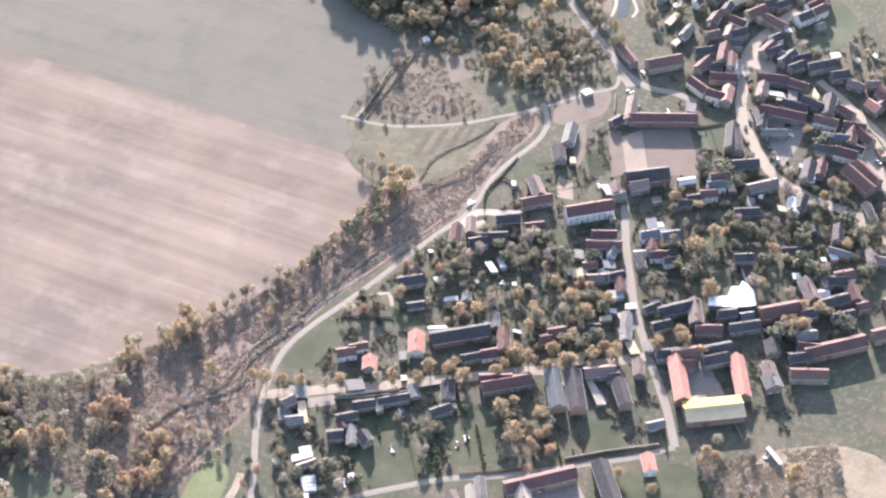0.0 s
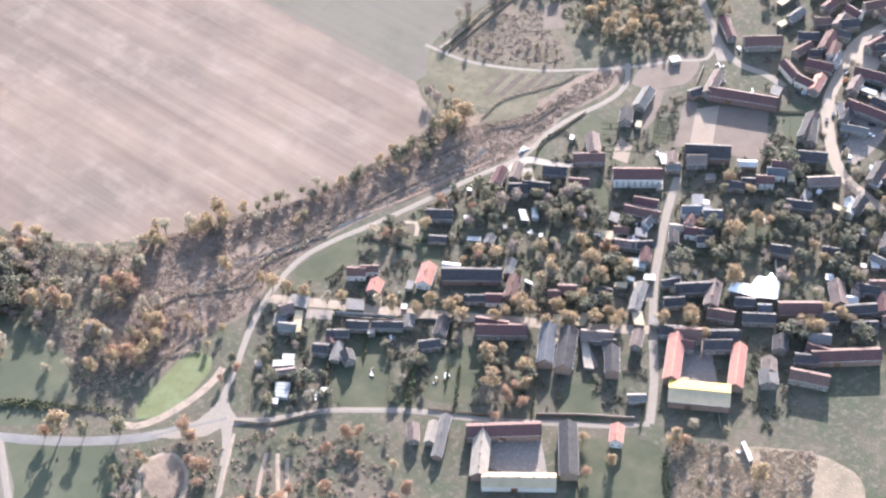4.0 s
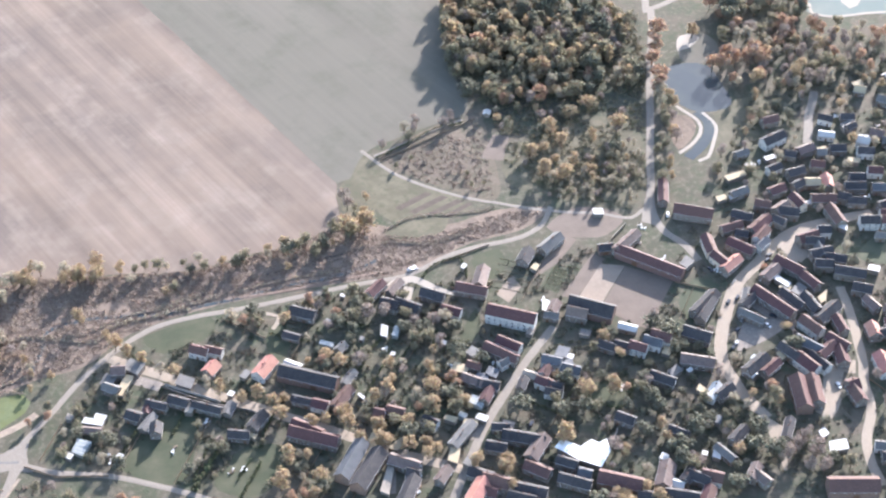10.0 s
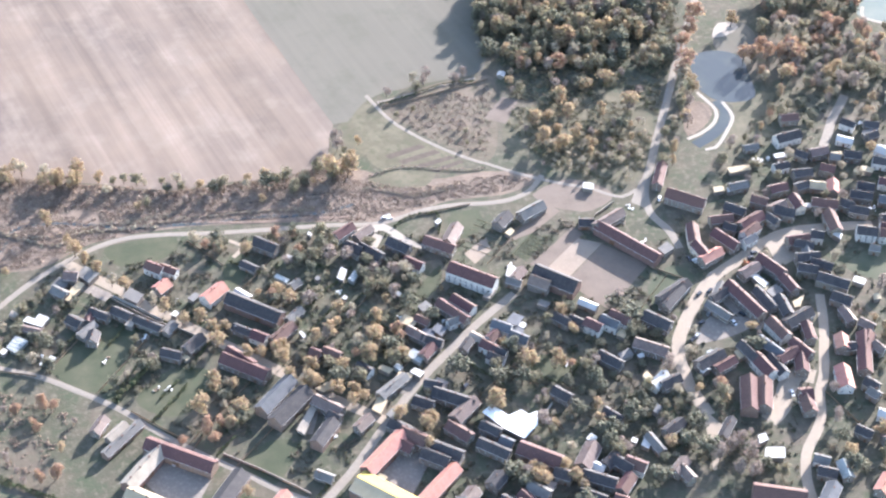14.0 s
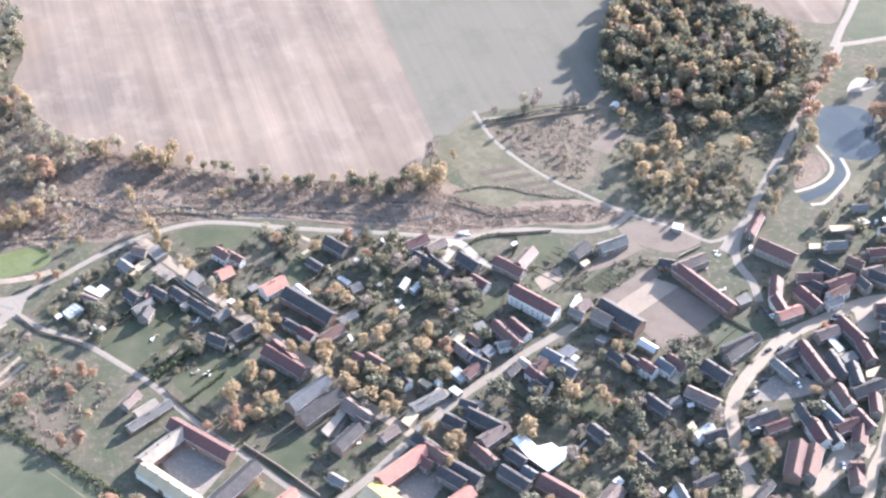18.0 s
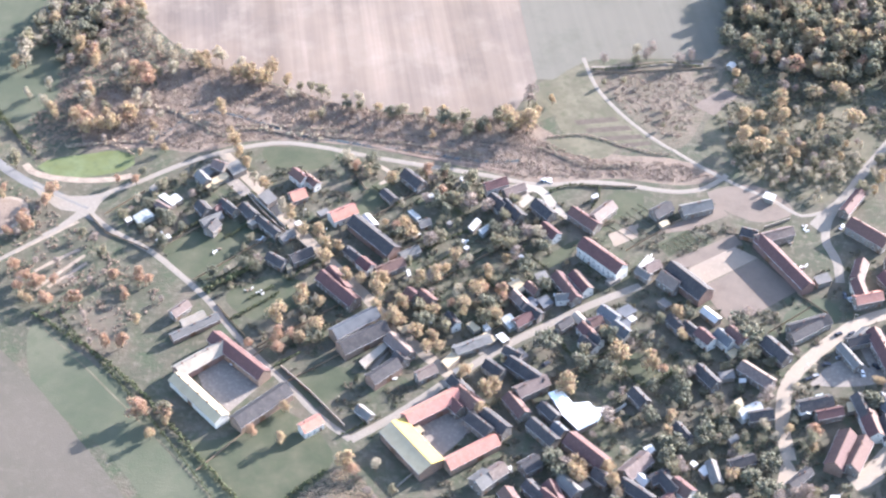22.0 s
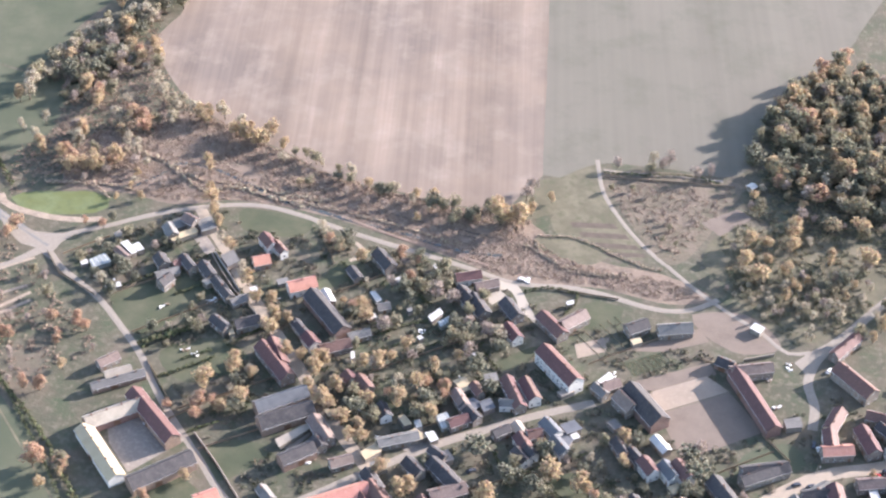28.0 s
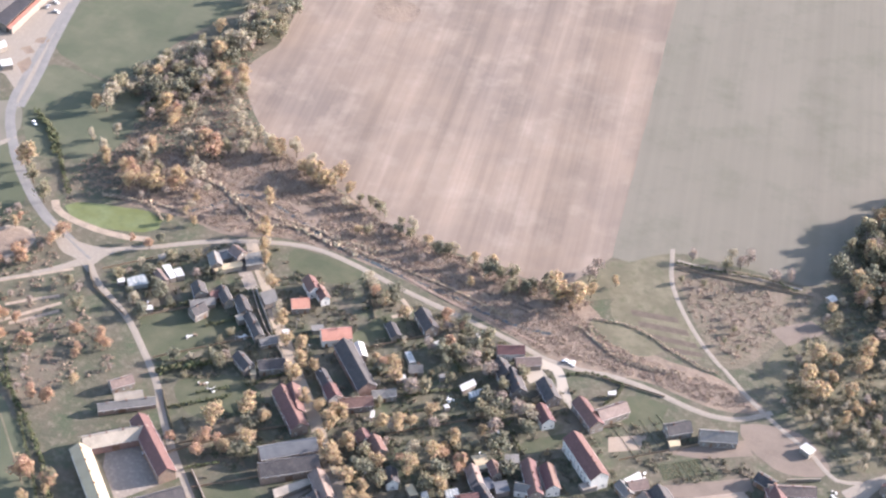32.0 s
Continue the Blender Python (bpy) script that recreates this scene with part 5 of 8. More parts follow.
gabled("house", (100.2, -74.5), (107.1, -80.9), 5.8, 4.1, 2.3, "D", "P")
gabled("house", (63.9, -169.0), (71.7, -174.2), 6.6, 4.6, 2.6, "D", "P")
gabled("house", (45.2, -177.9), (51.3, -189.3), 6.6, 4.6, 2.6, "R", "P")
gabled("house", (35.5, -179.3), (43.9, -187.2), 6.6, 4.6, 2.6, "D", "P")
gabled("house", (72.5, -183.2), (82.8, -190.9), 6.6, 4.6, 2.6, "D", "P")
gabled("house", (88.6, -170.9), (96.7, -165.1), 5.8, 4.1, 2.3, "D", "P")
gabled("house", (119.3, -182.2), (127.4, -175.0), 5.8, 4.4, 2.3, "B", "P")
gabled("barn", (42.5, -184.0), (70.3, -204.3), 8.2, 4.9, 3.3, "R", "P")
gabled("house", (74.4, -205.7), (85.5, -213.7), 7.4, 5.0, 3.0, "R", "P")
gabled("house", (72.4, -222.5), (63.2, -234.6), 5.8, 4.1, 2.3, "O", "P")
gabled("barn", (96.5, -201.7), (109.2, -209.8), 10.7, 5.6, 4.3, "D", "P")
gabled("trailer", (71.4, -248.7), (63.2, -262.2), 4.1, 2.9, 1.1, "W", "P")
gabled("house", (76.5, -173.1), (90.6, -182.7), 6.6, 5.0, 2.6, "D", "P")
gabled("house", (87.1, -189.5), (92.5, -193.6), 5.8, 4.6, 2.3, "R", "P")
flat_roofed("trailer", [(-20.2, -199.3), (-18.0, -199.7), (-22.4, -209.9), (-24.7, -209.7)], 3.0, "W")
gabled("house", (6.2, -145.0), (17.4, -153.9), 7.4, 4.9, 3.0, "D", "P")
gabled("workshop", (-378.9, 108.0), (-383.4, 165.5), 15.4, 5.2, 5.4, "D", "P")
flat_roofed("garage", [(-358.7, 95.4), (-357.1, 100.6), (-352.2, 96.5), (-354.0, 91.3)], 3.4, "W")
flat_roofed("garage", [(-346.4, 82.4), (-342.5, 87.3), (-337.4, 82.5), (-341.8, 77.8)], 3.4, "W")
flat_roofed("shed", [(314.8, 217.8), (329.3, 214.9), (326.4, 207.4), (312.1, 210.3)], 4.6, "W")
gabled("shed", (118.5, 126.9), (120.0, 129.3), 4.1, 2.9, 0.8, "W", "P")
flat_roofed("trailer", [(138.5, 25.2), (143.9, 23.0), (142.3, 18.4), (136.9, 20.7)], 3.0, "W")

flat_roofed("shed", [(-161.7, -48.8), (-158.1, -45.9), (-155.8, -48.0), (-159.2, -50.9)], 2.8, "W")
flat_roofed("shed", [(26.3, -49.7), (31.5, -46.3), (33.9, -50.7), (28.8, -55.3)], 2.8, "G")
flat_roofed("shed", [(-5.2, -117.3), (0.1, -113.0), (3.6, -117.9), (-1.3, -122.7)], 2.8, "G")
flat_roofed("shed", [(66.8, -76.8), (70.4, -70.7), (76.0, -73.7), (73.9, -83.3)], 2.8, "S")
flat_roofed("shed", [(64.6, -84.5), (66.6, -82.8), (67.8, -84.8), (65.8, -86.9)], 2.8, "W")
flat_roofed("shed", [(120.4, -89.7), (124.3, -85.6), (127.5, -88.8), (123.6, -92.9)], 2.8, "C")
flat_roofed("shed", [(-154.7, 2.6), (-149.5, 8.7), (-145.2, 3.0), (-151.0, -3.1)], 2.8, "G")
flat_roofed("shed", [(-11.1, -112.8), (-6.7, -105.7), (-2.3, -108.7), (-7.4, -116.5)], 2.8, "C")
flat_roofed("shed", [(-95.5, -60.1), (-93.9, -58.3), (-91.6, -61.2), (-93.8, -63.1)], 2.8, "C")
flat_roofed("shed", [(-36.3, -55.4), (-34.8, -54.4), (-33.1, -58.1), (-34.5, -59.9)], 2.8, "W")
flat_roofed("shed", [(-51.3, -96.4), (-38.7, -81.6), (-35.3, -85.3), (-47.5, -99.5)], 2.8, "C")
flat_roofed("shed", [(-48.9, -117.8), (-36.9, -101.1), (-34.5, -102.9), (-45.6, -121.6)], 2.8, "T")
flat_roofed("shed", [(76.7, -37.0), (80.7, -29.3), (83.6, -32.1), (80.1, -38.6)], 2.8, "W")
flat_roofed("shed", [(84.9, -5.4), (89.0, -1.9), (90.8, -5.0), (87.0, -8.4)], 2.8, "C")
flat_roofed("shed", [(-97.3, -29.8), (-94.9, -27.4), (-92.7, -29.6), (-95.1, -32.0)], 2.8, "W")
flat_roofed("shed", [(-87.6, -20.1), (-83.0, -16.5), (-80.4, -19.6), (-85.0, -23.1)], 2.8, "G")
flat_roofed("shed", [(-35.3, -94.2), (-26.4, -90.1), (-24.0, -93.5), (-31.6, -97.4)], 2.8, "C")
gabled("house", (-73.3, -61.3), (-62.5, -74.7), 7.2, 4.5, 2.9, "R", "P")
gabled("house", (44.4, -144.4), (49.9, -149.2), 5.6, 3.9, 2.2, "S", "P")
flat_roofed("shed", [(252.1, 26.9), (259.3, 27.1), (259.4, 23.4), (252.4, 23.7)], 2.8, "W")
flat_roofed("shed", [(222.0, 21.0), (235.3, 21.1), (235.3, 17.0), (222.1, 16.4)], 2.8, "C")
flat_roofed("shed", [(208.3, 7.1), (214.5, 6.9), (214.2, 3.0), (207.6, 2.8)], 2.8, "C")
flat_roofed("shed", [(215.8, 5.1), (218.6, 5.3), (217.7, 1.6), (214.9, 1.4)], 2.8, "W")
flat_roofed("shed", [(285.8, 22.2), (292.0, 21.6), (290.6, 17.2), (284.4, 17.8)], 2.8, "C")
flat_roofed("shed", [(316.1, 23.1), (321.2, 20.2), (320.0, 17.8), (314.9, 20.8)], 2.8, "W")
flat_roofed("shed", [(339.9, 68.0), (347.9, 68.7), (346.4, 63.4), (339.6, 63.5)], 2.8, "C")
flat_roofed("shed", [(254.1, -16.0), (259.5, -16.4), (258.7, -19.6), (253.3, -19.2)], 2.8, "W")
flat_roofed("shed", [(209.4, -92.3), (215.5, -91.0), (215.1, -96.1), (208.8, -98.6)], 2.8, "C")
flat_roofed("shed", [(272.8, -96.2), (275.8, -96.1), (274.8, -99.3), (271.8, -99.4)], 2.8, "W")
flat_roofed("shed", [(261.9, -89.2), (265.9, -89.4), (265.0, -93.2), (260.9, -93.4)], 2.8, "C")
flat_roofed("shed", [(202.8, -71.0), (208.1, -68.0), (210.7, -73.1), (205.4, -76.1)], 2.8, "C")
flat_roofed("shed", [(116.8, -102.4), (124.1, -99.5), (125.1, -104.7), (118.2, -106.8)], 2.8, "G")
flat_roofed("shed", [(126.5, -105.0), (129.9, -104.3), (130.1, -106.8), (126.8, -107.5)], 2.8, "W")
gabled("house", (286.3, -42.7), (297.9, -47.2), 6.4, 5.0, 2.6, "R", "W")
gabled("house", (247.4, -115.9), (240.5, -126.9), 7.2, 4.3, 2.9, "R", "P")
gabled("house", (182.3, -135.3), (175.3, -153.3), 8.8, 4.8, 3.5, "R", "P")
gabled("house", (198.6, -149.1), (197.5, -160.4), 7.2, 4.3, 2.9, "R", "P")
gabled("house", (191.4, -120.8), (194.3, -134.1), 6.4, 4.3, 2.6, "D", "W")
gabled("house", (207.2, -123.3), (203.5, -134.5), 7.2, 4.3, 2.9, "R", "P")
gabled("house", (207.7, -40.2), (216.5, -36.1), 5.6, 4.3, 2.2, "S", "W")
gabled("house", (187.7, -186.4), (194.7, -190.5), 5.6, 3.9, 2.2, "G", "W")
gabled("house", (186.6, -194.2), (194.9, -198.7), 6.4, 4.3, 2.6, "D", "P")
gabled("house", (238.5, -60.4), (248.4, -67.7), 6.4, 4.3, 2.6, "D", "P")
gabled("house", (275.8, -25.7), (285.5, -30.7), 6.4, 4.3, 2.6, "D", "P")
gabled("house", (196.3, -19.8), (209.7, -20.0), 6.4, 4.3, 2.6, "R", "P")
flat_roofed("shed", [(-34.5, -27.1), (-32.4, -29.2), (-35.8, -32.6), (-37.9, -30.5)], 2.8, "W")
flat_roofed("shed", [(-6.3, -13.5), (-3.5, -16.3), (-7.1, -23.7), (-9.9, -20.9)], 2.8, "W")
flat_roofed("shed", [(18.7, -53.6), (24.7, -59.5), (20.5, -63.4), (14.0, -58.0)], 2.8, "C")
flat_roofed("shed", [(26.2, -65.1), (31.9, -67.9), (27.4, -74.8), (21.3, -69.9)], 2.8, "S")
flat_roofed("shed", [(7.2, -91.5), (13.9, -94.9), (9.7, -99.4), (4.0, -95.9)], 2.8, "C")
flat_roofed("shed", [(-0.2, -85.2), (5.1, -89.4), (2.2, -92.0), (-2.5, -87.3)], 2.8, "C")
flat_roofed("shed", [(-140.1, 3.5), (-137.2, 0.6), (-146.4, -10.0), (-150.1, -7.3)], 2.8, "C")
flat_roofed("shed", [(-8.8, -34.1), (-7.1, -35.8), (-8.8, -37.5), (-10.5, -35.8)], 2.8, "W")
flat_roofed("shed", [(-18.4, -149.2), (-12.5, -155.1), (-15.4, -157.7), (-21.4, -151.8)], 2.8, "C")
gabled("house", (-1.2, 1.1), (7.0, -5.9), 8.0, 4.3, 3.2, "D", "P")
gabled("house", (5.9, 14.8), (-5.3, 7.9), 6.4, 4.3, 2.6, "R", "W")
gabled("house", (-105.0, 7.3), (-97.2, 0.6), 6.4, 4.5, 2.6, "R", "W")
gabled("house", (-32.3, -112.3), (-27.3, -117.2), 6.4, 4.3, 2.6, "D", "P")
gabled("house", (-3.3, -136.3), (2.7, -142.3), 7.2, 4.3, 2.9, "R", "P")
gabled("house", (22.4, -130.3), (31.2, -141.6), 7.2, 4.3, 2.9, "R", "P")
gabled("house", (78.2, -119.6), (84.9, -127.4), 6.4, 4.3, 2.6, "D", "P")
gabled("house", (51.9, -81.8), (57.6, -88.6), 6.4, 4.3, 2.6, "R", "W")
gabled("house", (60.3, -70.3), (68.7, -77.0), 6.4, 4.8, 2.6, "S", "W")
gabled("house", (-147.8, -23.3), (-141.7, -29.3), 6.4, 4.3, 2.6, "D", "P")
gabled("house", (-135.7, -35.3), (-138.5, -42.6), 6.4, 4.3, 2.6, "D", "P")

# plants
def inside(x, y, poly):
    hit = False
    for (ax, ay), (bx, by) in zip(poly, poly[1:] + poly[:1]):
        if (ay > y) != (by > y) and x < (bx - ax) * (y - ay) / (by - ay) + ax:
            hit = not hit
    return hit


def free(x, y, gap=1.3, road=4.3):
    for cx, cy, turn, hx, hy in FOOT:
        dx, dy = x - cx, y - cy
        if abs(dx) + abs(dy) < 80:
            u, v = dx * math.cos(turn) + dy * math.sin(turn), -dx * math.sin(turn) + dy * math.cos(turn)
            if abs(u) < hx + gap and abs(v) < hy + gap:
                return False
    if any(inside(x, y, p) for p in CLEAR):
        return False
    return all((x - q.x) ** 2 + (y - q.y) ** 2 > road * road for q in ROADS)


def clump(verts, faces, at, r, rng, squash=1.0):
    """A small uneven tuft of eight triangles."""
    o = len(verts)
    for dx, dy, dz in ((1, 0, 0), (-1, 0, 0), (0, 1, 0), (0, -1, 0), (0, 0, 1), (0, 0, -1)):
        k = r * rng.uniform(.6, 1.25)
        verts.append((at[0] + dx * k + rng.uniform(-.3, .3) * r, at[1] + dy * k + rng.uniform(-.3, .3) * r, at[2] + dz * k * squash + rng.uniform(-.2, .2) * r))
    faces.extend((o + a, o + b, o + c) for a, b, c in ((0, 2, 4), (2, 1, 4), (1, 3, 4), (3, 0, 4), (2, 0, 5), (1, 2, 5), (3, 1, 5), (0, 3, 5)))


def leaf(verts, faces, at, r, rng):
    o = len(verts)
    u = Vector((rng.gauss(0, 1), rng.gauss(0, 1), rng.gauss(0, 1))).normalized()
    v = u.orthogonal().normalized()
    w = u.cross(v)
    for a, b in ((-1, -.5), (1, -.6), (.7, .6), (-.8, .5)):
        p = Vector(at) + v * (a * r) + w * (b * r)
        verts.append((p.x, p.y, p.z))
    faces.append((o, o + 1, o + 2, o + 3))


def crown_mesh(seed, shape, tufts, leaves):
    """A crown for a tree one metre tall, built of lobes of tufts and loose leaf sprays."""
    rng = random.Random(seed)
    verts, faces, lobes = [], [], []
    wide, low, high = {"round": (.30, .30, .95), "tall": (.17, .18, 1.0), "spread": (.40, .32, .92), "sparse": (.27, .32, .95), "cone": (.2, .1, 1.0)}[shape]
    mid, half = (low + high) / 2, (high - low) / 2
    for _ in range(11):
        a, r, z = rng.uniform(0, 6.28), wide * math.sqrt(rng.random()) * .75, rng.uniform(-.8, .8)
        s = math.sqrt(max(.1, 1 - z * z)) if shape != "cone" else (1 - z) * .62
        lobes.append((Vector((r * s * math.cos(a), r * s * math.sin(a), mid + half * z)), wide * rng.uniform(.3, .52) * (s if shape == "cone" else 1)))
    for i in range(tufts + leaves):
        at, r = rng.choice(lobes)
        way = Vector((rng.gauss(0, 1), rng.gauss(0, 1), rng.gauss(0, .9) + .25)).normalized()
        p = at + way * r * (rng.uniform(.55, 1.0) if i < tufts else rng.uniform(.75, 1.4))
        p.z = min(p.z, .99)
        if i < tufts:
            clump(verts, faces, p, wide * rng.uniform(.10, .2), rng, .8)
        else:
            leaf(verts, faces, p, wide * rng.uniform(.07, .14), rng)
    me = bpy.data.meshes.new("crown")
    me.from_pydata(verts, [], faces)
    return me


def trunk_mesh(seed, limbs):
    rng = random.Random(seed)
    bm = bmesh.new()
    bmesh.ops.create_cone(bm, segments=7, radius1=.022, radius2=.008, depth=.75, matrix=Matrix.Translation((0, 0, .365)))
    for i in range(limbs):
        a, z = 6.28 * (i + rng.random() * .5) / limbs, rng.uniform(.28, .6)
        way = Vector((math.cos(a), math.sin(a), rng.uniform(.7, 1.5))).normalized()
        q = way.to_track_quat("Z", "Y").to_matrix().to_4x4()
        d = rng.uniform(.2, .36)
        bmesh.ops.create_cone(bm, segments=5, radius1=.009, radius2=.003, depth=d, matrix=Matrix.Translation(Vector((0, 0, z)) + way * d / 2) @ q)
    return mesh_of(bm, "trunk", M_BARK)


TRUNKS = [trunk_mesh(i, 7) for i in range(4)]
CROWNS = {}
for kind, shape, tufts, leaves in (("gold", "round", 120, 360), ("rust", "round", 120, 360), ("olive", "round", 130, 320), ("green", "spread", 150, 260), ("pale", "sparse", 50, 360), ("bare", "sparse", 30, 400),
                                   ("conifer", "cone", 150, 120), ("poplar", "tall", 140, 200)):
    leafy = LEAF[{"conifer": "green", "poplar": "olive"}.get(kind, kind)]
    CROWNS[kind] = []
    for i in range(4):
        me = crown_mesh(len(kind) * 31 + i, shape, tufts, leaves)
        me.materials.append(leafy)
        CROWNS[kind].append(me)
TREE_WORDS = {"gold": "tree with golden yellow autumn leaves", "rust": "tree with rust-orange autumn leaves", "olive": "tree with dull olive-brown autumn leaves", "green": "dark green leafy tree",
              "pale": "young tree with thin pale autumn leaves", "bare": "almost bare tree with grey-brown twigs", "conifer": "dark green conifer with a pointed crown", "poplar": "slender upright olive-green poplar"}
trees_made = 0


def tree(x, y, kind, tall, spread=1.0, where="beside gardens"):
    global trees_made
    rng = random.Random(int(x * 17 + y * 29))
    thing = tagged(new("tree"), f"{TREE_WORDS[kind]} {where}", "tree", "trees of the valley")
    thing.matrix_basis = pose(x, y, 0, rng.uniform(-3, 3), rng.uniform(-3, 3), rng.uniform(0, 360)) @ Matrix.Diagonal((tall * spread * .82, tall * spread * .82, tall, 1))
    for name, me in (("trunk", TRUNKS[trees_made % 4]), ("crown", CROWNS[kind][rng.randrange(4)])):
        ob = new(name, me)
        ob.parent = thing
    trees_made += 1


PARTS = {}


def plain(me):
    """A mesh as arrays: places, corner counts and corners."""
    if me not in PARTS:
        at = np.empty(len(me.vertices) * 3, np.float32)
        me.vertices.foreach_get("co", at)
        many = np.empty(len(me.polygons), np.int32)
        me.polygons.foreach_get("loop_total", many)
        who = np.empty(len(me.loops), np.int32)
        me.loops.foreach_get("vertex_index", who)
        PARTS[me] = at.reshape(-1, 3), many, who
    return PARTS[me]


def wood(name, stems, label, category):
    """Many trees that nobody could count, in one mesh; stems: x, y, kind, height, spread."""
    kinds = sorted({k for _, _, k, _, _ in stems})
    places, counts, corners, looks, base = [], [], [], [], 0
    for i, (x, y, kind, tall, spread) in enumerate(stems):
        rng = random.Random(int(x * 17 + y * 29))
        m = np.array(pose(x, y, 0, rng.uniform(-3, 3), rng.uniform(-3, 3), rng.uniform(0, 360)) @ Matrix.Diagonal((tall * spread, tall * spread, tall, 1)), np.float32)
        for me, slot in ((TRUNKS[i % 4], 0), (CROWNS[kind][rng.randrange(4)], 1 + kinds.index(kind))):
            at, many, who = plain(me)
            places.append(at @ m[:3, :3].T + m[:3, 3])
            counts.append(many)
            corners.append(who + base)
            looks.append(np.full(len(many), slot, np.int32))
            base += len(at)
    at, many, who, look_of = (np.concatenate(q) for q in (places, counts, corners, looks))
    me = bpy.data.meshes.new(name)
    me.vertices.add(len(at))
    me.vertices.foreach_set("co", at.astype(np.float32).ravel())
    me.loops.add(len(who))
    me.loops.foreach_set("vertex_index", who.astype(np.int32))
    me.polygons.add(len(many))
    me.polygons.foreach_set("loop_start", np.r_[0, np.cumsum(many)[:-1]].astype(np.int32))
    me.polygons.foreach_set("material_index", look_of)
    me.update(calc_edges=True)
    me.validate()
    for m in (M_BARK, *(CROWNS[k][0].materials[0] for k in kinds)):
        me.materials.append(m)
    return tagged(new(name, me), label, category, kind="stuff")


def grove(name, poly, count, kinds, low, high, seed, label, gap=1.3, apart=4.0, spread=1.0):
    rng = random.Random(seed)
    xs, ys = [p[0] for p in poly], [p[1] for p in poly]
    done = []
    for _ in range(count * 12):
        x, y = rng.uniform(min(xs), max(xs)), rng.uniform(min(ys), max(ys))
        if len(done) < count and inside(x, y, poly) and all((x - q[0]) ** 2 + (y - q[1]) ** 2 > apart * apart for q in done) and free(x, y, gap):
            done.append((x, y, rng.choice(kinds), rng.uniform(low, high), spread * rng.uniform(.85, 1.25)))
    return wood(name, done, label, "trees")


def row_of_trees(name, line, step, kinds, low, high, seed, label, off=2.7, spread=1.0):
    rng = random.Random(seed)
    done = [(q.x + rng.gauss(0, off), q.y + rng.gauss(0, off), rng.choice(kinds), rng.uniform(low, high), spread * rng.uniform(.85, 1.25)) for q in curve_through(line, step)]
    return wood(name, done, label, "trees")


def undergrowth(name, poly, count, low, high, material, label, category, seed, gap=.4, road=3.5, flat=.8, patchy=-.38, grain=.045):
    """Countless low tufts over a stretch of ground, in one mesh."""
    rng = random.Random(seed)
    xs, ys = [p[0] for p in poly], [p[1] for p in poly]
    verts, faces, n = [], [], 0
    for _ in range(count * 9):
        x, y = rng.uniform(min(xs), max(xs)), rng.uniform(min(ys), max(ys))
        if n >= count or not inside(x, y, poly) or noise.noise(Vector((x * grain, y * grain, seed))) < patchy or not free(x, y, gap, road):
            continue
        n += 1
        r = rng.uniform(low, high)
        for _ in range(3):
            clump(verts, faces, (x + rng.gauss(0, r * .5), y + rng.gauss(0, r * .5), r * flat * rng.uniform(.2, .7)), r * rng.uniform(.35, .6), rng, flat)
        for _ in range(9):
            leaf(verts, faces, (x + rng.gauss(0, r * .7), y + rng.gauss(0, r * .7), r * flat * rng.uniform(.2, 1.3)), r * rng.uniform(.16, .34), rng)
    me = bpy.data.meshes.new(name)
    me.from_pydata(verts, [], faces)
    me.materials.append(material)
    return tagged(new(name, me), label, category, kind="stuff")


def hedge(line, wide, tall, label, seed, material=None):
    rng = random.Random(seed)
    verts, faces = [], []
    for q in curve_through(line, .95):
        for _ in range(3):
            clump(verts, faces, (q.x + rng.gauss(0, wide * .3), q.y + rng.gauss(0, wide * .3), rng.uniform(.25, .8) * tall), .3 * max(wide, tall) * rng.uniform(.7, 1.2), rng)
    me = bpy.data.meshes.new("hedge")
    me.from_pydata(verts, [], faces)
    me.materials.append(material or M_HEDGE)
    return tagged(new("hedge", me), label, "hedge", "hedges of the village")


tree(-136.5, 19.7, "pale", 8.9, 1.3, "along the paved street")
tree(-123.8, -1.4, "pale", 9.7, 1.3, "along the paved street")
tree(-104.9, -20.8, "pale", 10.5, 1.3, "along the paved street")
tree(-130.1, 9.7, "gold", 9.5, 1.3, "along the paved street")
tree(-117.0, -5.9, "gold", 10.4, 1.3, "along the paved street")
tree(-99.9, -26.1, "gold", 11.2, 1.3, "along the paved street")
tree(-91.4, -36.0, "gold", 9.5, 1.4, "along the paved street")
tree(-83.2, -37.0, "gold", 10.4, 1.4, "along the paved street")
tree(-78.2, -45.2, "gold", 11.2, 1.4, "along the paved street")
tree(-77.2, -54.5, "gold", 12.2, 1.4, "along the paved street")
tree(-64.3, -66.0, "gold", 10.0, 1.4, "along the paved street")
tree(-49.7, -67.8, "gold", 10.8, 1.4, "along the paved street")
tree(-47.5, -73.7, "gold", 11.6, 1.4, "along the paved street")
tree(-36.3, -79.1, "gold", 9.5, 1.4, "along the paved street")
tree(-45.4, -84.9, "gold", 10.4, 1.4, "along the paved street")
tree(-37.9, -90.3, "gold", 11.2, 1.4, "along the paved street")
tree(-25.4, -98.3, "gold", 12.2, 1.4, "along the paved street")
tree(-19.0, -106.1, "gold", 10.0, 1.4, "along the paved street")
tree(0.4, -120.2, "gold", 10.8, 1.4, "along the paved street")
tree(11.7, -129.5, "gold", 11.6, 1.4, "along the paved street")
tree(10.9, -140.8, "gold", 9.5, 1.4, "along the paved street")
tree(54.5, -170.2, "gold", 10.4, 1.4, "along the paved street")
tree(57.9, -173.9, "gold", 11.2, 1.4, "along the paved street")
tree(-20.2, -59.7, "gold", 11.3, 1.4)
